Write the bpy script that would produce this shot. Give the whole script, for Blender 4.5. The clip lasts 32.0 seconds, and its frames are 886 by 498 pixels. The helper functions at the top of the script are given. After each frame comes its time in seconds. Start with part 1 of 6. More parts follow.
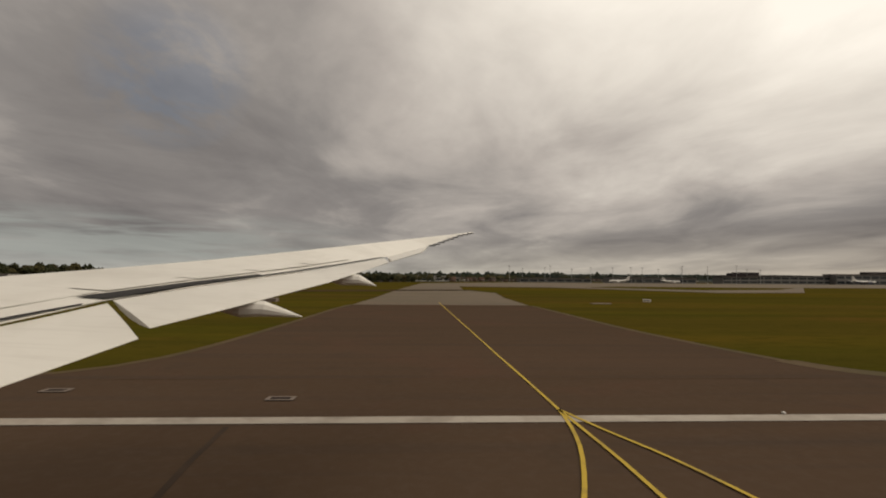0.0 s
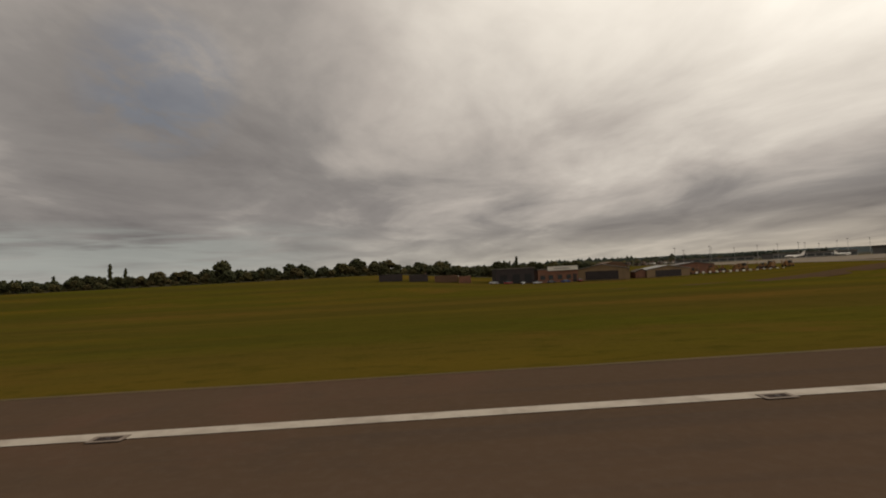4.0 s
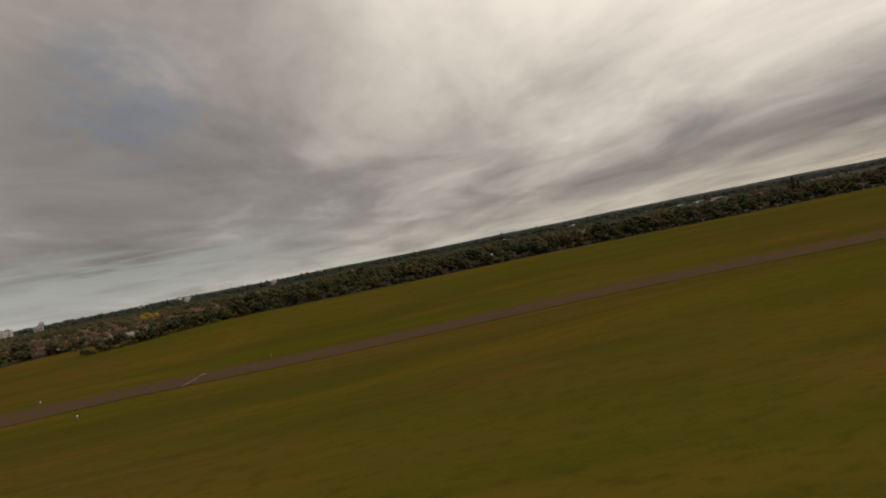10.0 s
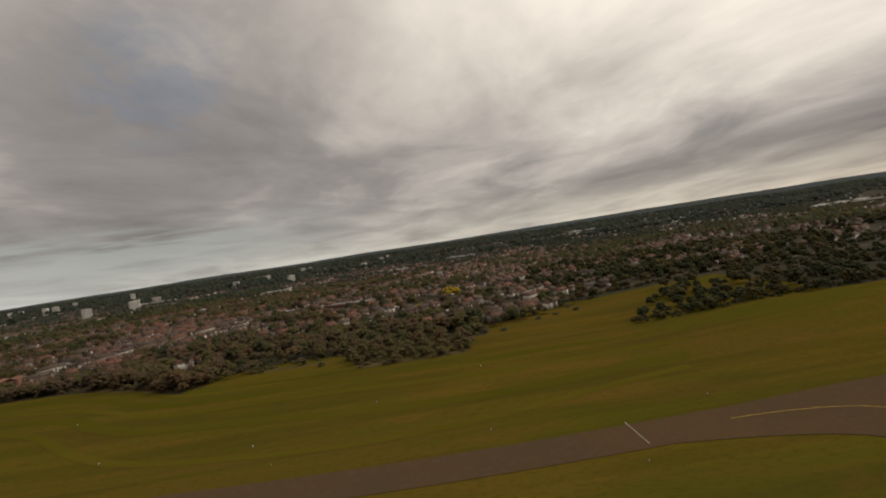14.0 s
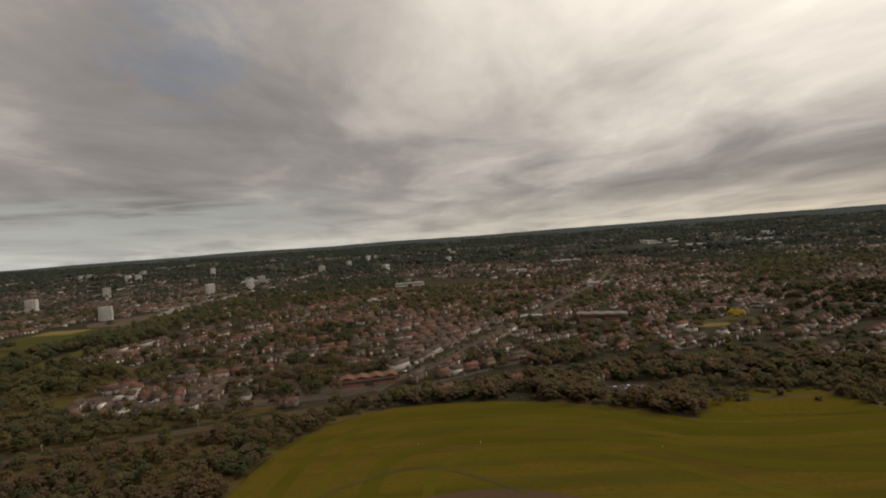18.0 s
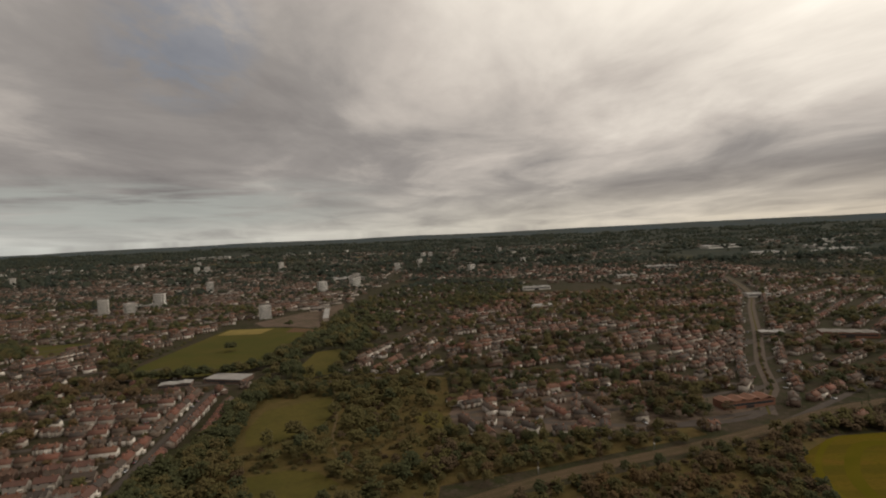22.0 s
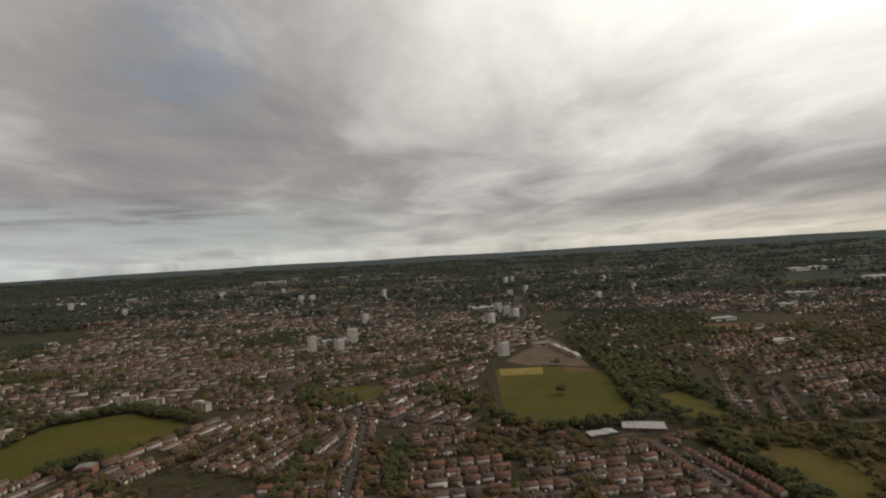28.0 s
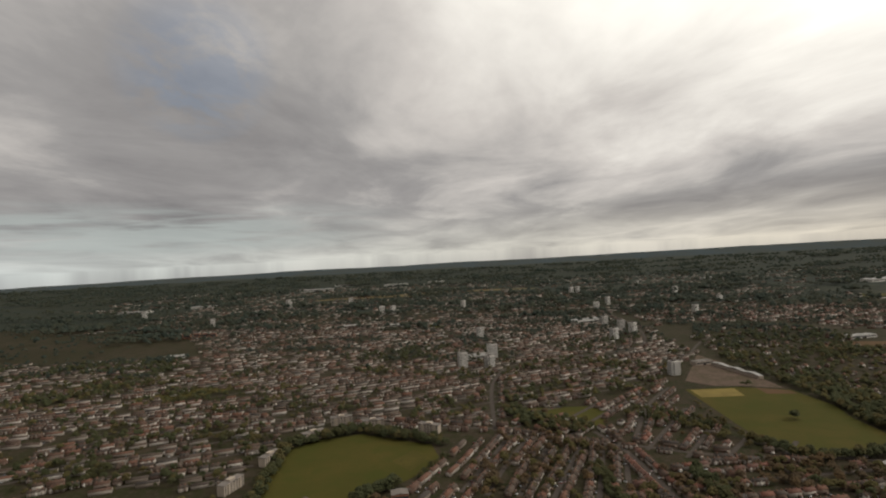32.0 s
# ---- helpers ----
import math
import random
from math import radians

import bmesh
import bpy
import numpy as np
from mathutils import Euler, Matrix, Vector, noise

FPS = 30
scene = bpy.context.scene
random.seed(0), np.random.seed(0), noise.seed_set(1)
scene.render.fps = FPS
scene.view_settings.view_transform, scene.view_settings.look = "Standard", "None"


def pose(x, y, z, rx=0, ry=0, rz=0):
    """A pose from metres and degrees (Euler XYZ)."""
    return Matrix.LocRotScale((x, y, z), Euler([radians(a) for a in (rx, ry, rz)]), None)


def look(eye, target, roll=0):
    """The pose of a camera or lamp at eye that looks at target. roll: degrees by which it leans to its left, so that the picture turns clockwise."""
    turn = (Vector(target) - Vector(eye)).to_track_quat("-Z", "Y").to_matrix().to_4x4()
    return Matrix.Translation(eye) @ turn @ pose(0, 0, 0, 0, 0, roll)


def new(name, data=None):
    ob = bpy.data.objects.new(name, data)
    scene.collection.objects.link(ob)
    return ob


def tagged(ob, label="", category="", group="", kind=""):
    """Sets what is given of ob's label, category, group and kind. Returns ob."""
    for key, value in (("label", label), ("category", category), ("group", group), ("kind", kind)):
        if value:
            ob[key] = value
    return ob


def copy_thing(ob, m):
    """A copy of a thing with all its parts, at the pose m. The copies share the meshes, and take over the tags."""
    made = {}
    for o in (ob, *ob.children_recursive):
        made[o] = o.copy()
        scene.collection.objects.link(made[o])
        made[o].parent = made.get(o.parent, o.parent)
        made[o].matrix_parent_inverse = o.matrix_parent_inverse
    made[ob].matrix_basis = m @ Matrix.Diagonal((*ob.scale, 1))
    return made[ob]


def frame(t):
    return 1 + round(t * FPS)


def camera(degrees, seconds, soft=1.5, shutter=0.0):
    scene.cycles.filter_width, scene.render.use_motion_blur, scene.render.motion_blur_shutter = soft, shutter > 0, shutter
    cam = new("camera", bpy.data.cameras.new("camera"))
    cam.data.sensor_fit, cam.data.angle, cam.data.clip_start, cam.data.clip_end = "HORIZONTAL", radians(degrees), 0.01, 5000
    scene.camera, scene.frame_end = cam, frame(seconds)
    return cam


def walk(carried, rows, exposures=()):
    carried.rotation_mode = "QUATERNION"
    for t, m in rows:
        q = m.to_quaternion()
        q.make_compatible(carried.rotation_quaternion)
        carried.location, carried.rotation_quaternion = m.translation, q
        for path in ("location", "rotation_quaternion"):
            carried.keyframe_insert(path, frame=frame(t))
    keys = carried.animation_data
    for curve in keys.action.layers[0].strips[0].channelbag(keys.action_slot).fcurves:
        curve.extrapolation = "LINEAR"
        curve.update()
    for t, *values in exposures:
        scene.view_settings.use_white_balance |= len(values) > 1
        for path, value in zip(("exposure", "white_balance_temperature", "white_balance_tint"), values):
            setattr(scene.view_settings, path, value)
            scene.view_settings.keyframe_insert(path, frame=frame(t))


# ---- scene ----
# ---------------- camera and its way ----------------
cam = camera(80.0, 32.0, soft=2.0)
PATH = [
    (0, (0.000, -2.334, 2.398), (0.963, 17.612, 3.502), 0.43),
    (0.5, (-13.648, -2.343, 2.409), (-12.717, 17.604, 3.534), 0.32),
    (1, (-27.322, -2.353, 2.428), (-26.417, 17.596, 3.546), 0.08),
    (1.5, (-41.044, -2.364, 2.410), (-40.145, 17.586, 3.503), -0.21),
    (2, (-54.866, -2.370, 2.400), (-53.965, 17.581, 3.481), -0.55),
    (2.5, (-68.844, -2.361, 2.381), (-67.957, 17.593, 3.419), -1.08),
    (3, (-83.203, -2.332, 2.345), (-82.311, 17.623, 3.353), -1.63),
    (3.5, (-97.857, -2.270, 2.388), (-96.956, 17.688, 3.323), -2.21),
    (5.5, (-158.303, -1.241, 2.238), (-157.216, 18.712, 3.076), -5.64),
    (6, (-174.118, -0.733, 2.282), (-172.939, 19.218, 3.047), -6.38),
    (6.5, (-190.163, -0.209, 2.440), (-188.926, 19.739, 3.171), -7.25),
    (7, (-206.471, 0.221, 2.760), (-205.219, 20.165, 3.584), -8.20),
    (7.5, (-222.735, 0.629, 3.250), (-221.443, 20.567, 4.138), -9.03),
    (8, (-239.011, 0.963, 3.950), (-237.694, 20.899, 4.864), -9.86),
    (8.5, (-255.354, 1.175, 4.8), (-254.047, 21.117, 5.591), -10.22),
    (9, (-272.042, 1.397, 5.75), (-270.815, 21.355, 6.124), -10.75),
    (9.5, (-288.831, 1.565, 6.95), (-287.694, 21.533, 6.971), -11.22),
    (10, (-305.658, 1.69, 8.48), (-304.616, 21.663, 8.479), -11.18),
    (11, (-339.729, 1.794, 12.43), (-339.066, 21.783, 12.44), -9.53),
    (11.5, (-356.264, 1.795, 14.542), (-355.701, 21.787, 14.415), -8.70),
    (12, (-372.685, 1.787, 16.767), (-372.189, 21.779, 16.543), -8.35),
    (13, (-405.491, 1.781, 21.976), (-405.003, 21.772, 21.641), -8.74),
    (14, (-436.89, 1.833, 27.43), (-436.45, 21.826, 27.153), -8.74),
    (14.5, (-452.876, 1.876, 30.29), (-452.476, 21.87, 29.971), -8.79),
    (16.5, (-516.277, 2.920, 42.177), (-516.327, 22.913, 41.628), -5.07),
    (17, (-532.530, 3.155, 44.906), (-532.578, 23.148, 44.365), -4.63),
    (17.5, (-548.924, 3.372, 47.524), (-548.951, 23.365, 47.017), -4.40),
    (18, (-565.441, 3.562, 50.025), (-565.474, 23.556, 49.515), -4.11),
    (18.5, (-582.054, 3.718, 52.408), (-582.103, 23.710, 51.854), -3.88),
    (19, (-598.737, 3.833, 54.676), (-598.791, 23.824, 54.088), -3.80),
    (19.5, (-615.458, 3.901, 56.837), (-615.516, 23.891, 56.220), -3.72),
    (20, (-632.189, 3.916, 58.903), (-632.240, 23.906, 58.260), -3.54),
    (20.5, (-648.903, 3.875, 60.888), (-648.952, 23.863, 60.203), -3.42),
    (21, (-665.577, 3.774, 62.807), (-665.624, 23.761, 62.100), -3.16),
    (21.5, (-682.193, 3.610, 64.679), (-682.220, 23.598, 63.964), -2.83),
    (22, (-698.738, 3.383, 66.523), (-698.756, 23.370, 65.814), -2.58),
    (22.5, (-715.206, 3.090, 68.357), (-715.222, 23.080, 67.704), -2.51),
    (23, (-731.597, 2.733, 70.203), (-731.623, 22.726, 69.647), -2.48),
    (23.5, (-747.918, 2.312, 72.078), (-747.952, 22.306, 71.575), -2.45),
    (24, (-764.180, 1.829, 74.000), (-764.214, 21.823, 73.514), -2.46),
    (24.5, (-780.402, 1.286, 75.985), (-780.447, 21.281, 75.511), -2.47),
    (25, (-796.607, 0.688, 78.046), (-796.651, 20.682, 77.571), -2.58),
    (25.5, (-812.822, 0.037, 80.195), (-812.838, 20.031, 79.688), -2.66),
    (27.5, (-878.345, -2.961, 89.743), (-878.356, 17.038, 89.559), -3.11),
    (28, (-895.018, -3.773, 92.346), (-895.011, 16.227, 92.325), -3.16),
    (28.5, (-911.838, -4.592, 95.007), (-911.818, 15.407, 95.093), -3.18),
    (29, (-928.804, -5.408, 97.699), (-928.784, 14.591, 97.840), -3.14),
    (29.5, (-945.898, -6.210, 100.391), (-945.882, 13.790, 100.543), -3.09),
    (30, (-963.083, -6.985, 103.040), (-963.089, 13.015, 103.197), -3.06),
    (30.5, (-980.302, -7.720, 105.596), (-980.361, 12.279, 105.785), -3.03),
    (31, (-997.468, -8.401, 108.000), (-997.612, 11.597, 108.250), -3.05),
    (31.5, (-1014.465, -9.014, 110.183), (-1014.713, 10.982, 110.404), -3.00),
    (32, (-1031.141, -9.544, 112.065), (-1031.466, 10.451, 112.233), -3.03),
]
walk(cam, [(t, look(eye, target, roll)) for t, eye, target, roll in PATH],
     exposures=((0.0, 0.0, 6740, 10), (9.0, 0.05, 6780, 10), (14.0, 0.25, 6740, 10), (22.0, 0.27, 6740, 10), (28.0, 0.43, 6350, 8), (32.0, 0.44, 6350, 8)))

M = 0.43            # world units in one metre of the real airfield: everything is built to this one scale
LINE_Y = 6.55       # runway edge line
EDGE_Y = 10.1       # asphalt edge

# ---------------- sky and sun ----------------
SUN_DIR = Vector((0.80, 0.16, 0.55)).normalized()


def nd(nt, kind, **kw):
    n = nt.nodes.new(kind)
    for k, v in kw.items():
        if k in n.inputs:
            n.inputs[k].default_value = v
    return n


def mth(nt, op, a, b=None, c=None, clamp=False):
    n = nt.nodes.new("ShaderNodeMath")
    n.operation, n.use_clamp = op, clamp
    for i, v in enumerate((a, b, c)):
        if v is None:
            continue
        if isinstance(v, (int, float)):
            n.inputs[i].default_value = v
        else:
            nt.links.new(v, n.inputs[i])
    return n.outputs[0]


def vmth(nt, op, a, b=None):
    n = nt.nodes.new("ShaderNodeVectorMath")
    n.operation = op
    for i, v in enumerate((a, b)):
        if v is None:
            continue
        if isinstance(v, (tuple, list, Vector)):
            n.inputs[i].default_value = v
        else:
            nt.links.new(v, n.inputs[i])
    return n.outputs["Value"] if op == "DOT_PRODUCT" else n.outputs[0]


def noise_of(nt, vec, scale, detail=4, rough=0.55, dist=0.0):
    n = nt.nodes.new("ShaderNodeTexNoise")
    n.inputs["Scale"].default_value, n.inputs["Detail"].default_value = scale, detail
    n.inputs["Roughness"].default_value, n.inputs["Distortion"].default_value = rough, dist
    nt.links.new(vec, n.inputs["Vector"])
    return n.outputs["Fac"]


def ramp(nt, fac, stops, mode="LINEAR"):
    n = nt.nodes.new("ShaderNodeValToRGB")
    n.color_ramp.interpolation = mode
    els = n.color_ramp.elements
    while len(els) < len(stops):
        els.new(0.5)
    for e, (p, c) in zip(els, stops):
        e.position, e.color = p, (*c, 1) if len(c) == 3 else c
    nt.links.new(fac, n.inputs["Fac"])
    return n.outputs["Color"]


def mixc(nt, fac, a, b, kind="MIX"):
    n = nt.nodes.new("ShaderNodeMix")
    n.data_type, n.blend_type = "RGBA", kind
    for sock, v in ((n.inputs[0], fac), (n.inputs[6], a), (n.inputs[7], b)):
        if isinstance(v, (int, float)):
            sock.default_value = v
        elif isinstance(v, (tuple, list)):
            sock.default_value = (*v, 1) if len(v) == 3 else v
        else:
            nt.links.new(v, sock)
    return n.outputs[2]


def grey(v):
    return (v, v, v)


def make_sky():
    w = bpy.data.worlds.new("overcast_sky")
    w.use_nodes = True
    scene.world = w
    nt = w.node_tree
    bg = nt.nodes["Background"]
    d = nt.nodes.new("ShaderNodeTexCoord").outputs["Generated"]
    sep = nt.nodes.new("ShaderNodeSeparateXYZ")
    nt.links.new(d, sep.inputs[0])
    x, y, z = sep.outputs
    zz = mth(nt, "ADD", mth(nt, "MAXIMUM", z, 0.0), 0.10)
    comb = nt.nodes.new("ShaderNodeCombineXYZ")
    nt.links.new(mth(nt, "DIVIDE", x, zz), comb.inputs[0])
    nt.links.new(mth(nt, "MULTIPLY", mth(nt, "DIVIDE", y, zz), 0.62), comb.inputs[1])
    deck = comb.outputs[0]
    # cloud streets run away from the runway: broad rolls, billows, then fine ragged texture
    big = noise_of(nt, deck, 0.42, 2, 0.45, 0.3)
    mid = noise_of(nt, deck, 1.05, 6, 0.56, 0.45)
    fine = noise_of(nt, deck, 4.2, 6, 0.6, 0.35)
    cloud = mth(nt, "ADD", mth(nt, "MULTIPLY", big, 0.48), mth(nt, "ADD", mth(nt, "MULTIPLY", mid, 0.42), mth(nt, "MULTIPLY", fine, 0.07)))
    cloud = mth(nt, "ADD", cloud, 0.012)
    # the veiled sun brightens one side of the deck
    glow = mth(nt, "POWER", mth(nt, "MAXIMUM", vmth(nt, "DOT_PRODUCT", d, tuple(SUN_DIR)), 0.0), 2.6)
    # the deck is thinner overhead and towards the sun; a heavier bank lies low on that side
    lift = mth(nt, "MULTIPLY", mth(nt, "MAXIMUM", z, 0.0), mth(nt, "MULTIPLY_ADD", x, 1.35, 1.0))
    bank = mth(nt, "MULTIPLY", mth(nt, "MULTIPLY_ADD", x, 4.0, -1.7, clamp=True), mth(nt, "MULTIPLY_ADD", z, -4.5, 1.5, clamp=True))
    lift = mth(nt, "SUBTRACT", lift, mth(nt, "SUBTRACT", mth(nt, "MULTIPLY", bank, 0.34), mth(nt, "MULTIPLY", x, 0.09)))
    lit = mth(nt, "ADD", mth(nt, "MULTIPLY", mth(nt, "SUBTRACT", cloud, 0.5), 1.7), mth(nt, "ADD", mth(nt, "MULTIPLY", glow, 0.27), mth(nt, "ADD", lift, 0.20)))
    deckc = ramp(nt, lit, [(0.0, (0.120, 0.112, 0.113)), (0.28, (0.229, 0.214, 0.206)), (0.5, (0.42, 0.385, 0.355)), (0.75, (0.68, 0.635, 0.575)), (1.0, (0.92, 0.87, 0.79))])
    # thin pale band close to the horizon, yellower on the sunny side
    low = mth(nt, "POWER", mth(nt, "SUBTRACT", 1.0, mth(nt, "MINIMUM", mth(nt, "MULTIPLY", mth(nt, "ABSOLUTE", z), 7.5), 1.0)), 2.2)
    side = mth(nt, "MULTIPLY_ADD", x, 0.5, 0.5, clamp=True)
    band = mixc(nt, side, (0.43, 0.475, 0.47), (0.64, 0.54, 0.41))
    streak = mth(nt, "MULTIPLY", low, mth(nt, "MULTIPLY_ADD", mid, 1.1, 0.1, clamp=True))
    col = mixc(nt, streak, deckc, band)
    # on the far side the deck ends and pale clear air shows under it, crossed by thin wisps
    comb2 = nt.nodes.new("ShaderNodeCombineXYZ")
    for i, (sock, k) in enumerate(((x, 5.0), (y, 5.0), (z, 60.0))):
        nt.links.new(mth(nt, "MULTIPLY", sock, k), comb2.inputs[i])
    wisp = noise_of(nt, comb2.outputs[0], 1.0, 4, 0.55, 0.2)
    strip = mth(nt, "MULTIPLY", mth(nt, "MULTIPLY_ADD", z, 45.0, -0.55, clamp=True), mth(nt, "MULTIPLY_ADD", z, -32.0, 3.6, clamp=True))
    strip = mth(nt, "MULTIPLY", strip, mth(nt, "MULTIPLY_ADD", x, -3.2, -0.25, clamp=True))
    strip = mth(nt, "MULTIPLY", strip, mth(nt, "MULTIPLY_ADD", wisp, -5.0, 3.2, clamp=True))
    col = mixc(nt, mth(nt, "MULTIPLY", strip, 0.65), col, (0.31, 0.33, 0.312))
    # clear gap in the deck, where the blue sky shows
    sky = nt.nodes.new("ShaderNodeTexSky")
    sky.sky_type, sky.sun_disc = "NISHITA", False
    sky.sun_elevation, sky.sun_rotation = math.asin(SUN_DIR.z), math.atan2(SUN_DIR.x, SUN_DIR.y)
    blue = mixc(nt, 1.0, sky.outputs[0], (0.075, 0.075, 0.075), "MULTIPLY")
    gapd = vmth(nt, "DOT_PRODUCT", d, tuple(Vector((-0.401, 0.855, 0.329)).normalized()))
    gap = mth(nt, "MULTIPLY", mth(nt, "MULTIPLY_ADD", gapd, 150.0, -148.7, clamp=True), mth(nt, "MULTIPLY_ADD", fine, -6.0, 3.7, clamp=True))
    col = mixc(nt, mth(nt, "MULTIPLY", gap, 0.27), col, blue)
    nt.links.new(col, bg.inputs["Color"])
    bg.inputs["Strength"].default_value = 1.1


make_sky()
sun = new("sun", bpy.data.lights.new("sun", "SUN"))
sun.data.energy, sun.data.angle, sun.data.color = 1.1, radians(25), (1.0, 0.93, 0.82)
sun.matrix_world = look((0, 0, 400), Vector((0, 0, 400)) - SUN_DIR)


# ---------------- materials ----------------
def material(name, colour, rough=0.8, metal=0.0, spots=(), bump=0.0, bump_scale=8.0, island=0.0, each=0.0, spec=0.3, dry=()):
    """colour: base; spots: (scale, detail, low, high, colour, amount) layers of wear and growth in world metres."""
    m = bpy.data.materials.new(name)
    m.use_nodes = True
    nt = m.node_tree
    b = nt.nodes["Principled BSDF"]
    b.inputs["Roughness"].default_value, b.inputs["Metallic"].default_value = rough, metal
    b.inputs["Specular IOR Level"].default_value = spec
    g = nt.nodes.new("ShaderNodeNewGeometry")
    pos = g.outputs["Position"]
    rgb = nt.nodes.new("ShaderNodeRGB")
    rgb.outputs[0].default_value = (*colour, 1)
    c = rgb.outputs[0]
    if dry:         # (middle, half width, fade, colour, amount): the sward is drier away from the lush middle
        sx = nt.nodes.new("ShaderNodeSeparateXYZ")
        nt.links.new(pos, sx.inputs[0])
        k = mth(nt, "ABSOLUTE", mth(nt, "SUBTRACT", sx.outputs[0], dry[0]))
        k = mth(nt, "MULTIPLY_ADD", k, 1 / dry[2], -dry[1] / dry[2], clamp=True)
        c = mixc(nt, mth(nt, "MULTIPLY", k, dry[4]), c, dry[3])
    for scale, detail, lo, hi, other, amount in spots:
        stretch = (1, 1, 1)
        if isinstance(scale, tuple):
            scale, stretch = scale[0], scale[1]
        vec = pos if stretch == (1, 1, 1) else vmth(nt, "MULTIPLY", pos, stretch)
        f = noise_of(nt, vec, scale, detail, 0.6, 0.3)
        mask = ramp(nt, f, [(lo, grey(0)), (hi, grey(amount))])
        c = mixc(nt, mask, c, other)
    for on, sock in ((island, g.outputs["Random Per Island"]), (each, nt.nodes.new("ShaderNodeObjectInfo").outputs["Random"])):
        if on:
            k = mth(nt, "MULTIPLY_ADD", sock, 2 * on, 1 - on)
            cc = nt.nodes.new("ShaderNodeCombineColor")
            for i in range(3):
                nt.links.new(k, cc.inputs[i])
            c = mixc(nt, 1.0, c, cc.outputs[0], "MULTIPLY")
    nt.links.new(c, b.inputs["Base Color"])
    if bump:
        bn = nt.nodes.new("ShaderNodeBump")
        bn.inputs["Strength"].default_value, bn.inputs["Distance"].default_value = bump, 0.3
        nt.links.new(noise_of(nt, pos, bump_scale, 4, 0.6), bn.inputs["Height"])
        nt.links.new(bn.outputs[0], b.inputs["Normal"])
    return m


def multi(name, colours, rough=0.85, wear=(0.05, 0.05, 0.05), by="island", bump=0.0):
    """One of several colours for each loose piece or each object."""
    m = bpy.data.materials.new(name)
    m.use_nodes = True
    nt = m.node_tree
    b = nt.nodes["Principled BSDF"]
    b.inputs["Roughness"].default_value = rough
    b.inputs["Specular IOR Level"].default_value = 0.2
    g = nt.nodes.new("ShaderNodeNewGeometry")
    sock = g.outputs["Random Per Island"] if by == "island" else nt.nodes.new("ShaderNodeObjectInfo").outputs["Random"]
    n = len(colours)
    c = ramp(nt, sock, [(i / n, col) for i, col in enumerate(colours)], "CONSTANT")
    f = noise_of(nt, g.outputs["Position"], 0.9, 4, 0.65)
    c = mixc(nt, ramp(nt, f, [(0.42, grey(0)), (0.7, grey(0.45))]), c, wear)
    nt.links.new(c, b.inputs["Base Color"])
    if bump:
        bn = nt.nodes.new("ShaderNodeBump")
        bn.inputs["Strength"].default_value, bn.inputs["Distance"].default_value = bump, 0.2
        nt.links.new(noise_of(nt, g.outputs["Position"], 3.0, 3, 0.6), bn.inputs["Height"])
        nt.links.new(bn.outputs[0], b.inputs["Normal"])
    return m


GRASS = material("airfield_grass", (0.057, 0.051, 0.006), 0.95, spots=(
    ((0.011, (1, 2.0, 1)), 4, 0.42, 0.60, (0.076, 0.049, 0.011), 0.85),
    ((0.035, (0.6, 2.4, 1)), 5, 0.45, 0.62, (0.047, 0.051, 0.0055), 0.65),
    ((0.06, (0.8, 1.8, 1)), 4, 0.54, 0.66, (0.092, 0.052, 0.012), 0.75),
    ((0.25, (0.3, 3.2, 1)), 4, 0.48, 0.70, (0.080, 0.058, 0.009), 0.55), ((0.045, (0.16, 2.6, 1)), 3, 0.46, 0.58, (0.040, 0.036, 0.007), 0.55), ((0.03, (0.5, 2.2, 1)), 4, 0.54, 0.66, (0.100, 0.062, 0.009), 0.5),
    ((1.2, (0.6, 1.3, 1)), 5, 0.5, 0.7, (0.036, 0.033, 0.005), 0.6), (6.0, 4, 0.5, 0.72, (0.086, 0.062, 0.013), 0.4)), bump=0.15, bump_scale=3.0, spec=0.0, dry=(-215.0, 95.0, 110.0, (0.077, 0.056, 0.008), 0.8))
TOWN = material("town_ground", (0.026, 0.022, 0.012), 0.95, spots=(
    (0.012, 4, 0.42, 0.6, (0.040, 0.030, 0.020), 0.8),
    (0.10, 4, 0.45, 0.6, (0.020, 0.022, 0.008), 0.85),
    (0.35, 3, 0.52, 0.66, (0.055, 0.041, 0.032), 0.6),
    (1.1, 3, 0.5, 0.7, (0.012, 0.012, 0.007), 0.6)), spec=0.05)
# land far off: distance haze is put into the colour, cooler and lifted
FAR = material("far_country_haze_tint", (0.024, 0.028, 0.022), 0.95, spots=(
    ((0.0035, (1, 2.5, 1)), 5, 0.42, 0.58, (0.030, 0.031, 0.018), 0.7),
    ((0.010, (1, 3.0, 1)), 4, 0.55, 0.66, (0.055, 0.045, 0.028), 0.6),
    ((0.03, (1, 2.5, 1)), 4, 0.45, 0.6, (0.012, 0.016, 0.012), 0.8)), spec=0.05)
ASPHALT = material("runway_asphalt", (0.071, 0.047, 0.031), 1.0, spots=(
    ((0.05, (0.5, 2, 1)), 4, 0.42, 0.65, (0.082, 0.053, 0.036), 0.8),
    ((0.5, (0.08, 3, 1)), 3, 0.5, 0.72, (0.056, 0.042, 0.033), 0.6),
    (0.11, 5, 0.52, 0.60, (0.087, 0.050, 0.034), 0.5),
    (0.7, 5, 0.56, 0.66, (0.056, 0.041, 0.031), 0.3),
    (6.0, 3, 0.45, 0.7, (0.095, 0.070, 0.053), 0.2)), bump=0.05, bump_scale=20.0, spec=0.0)
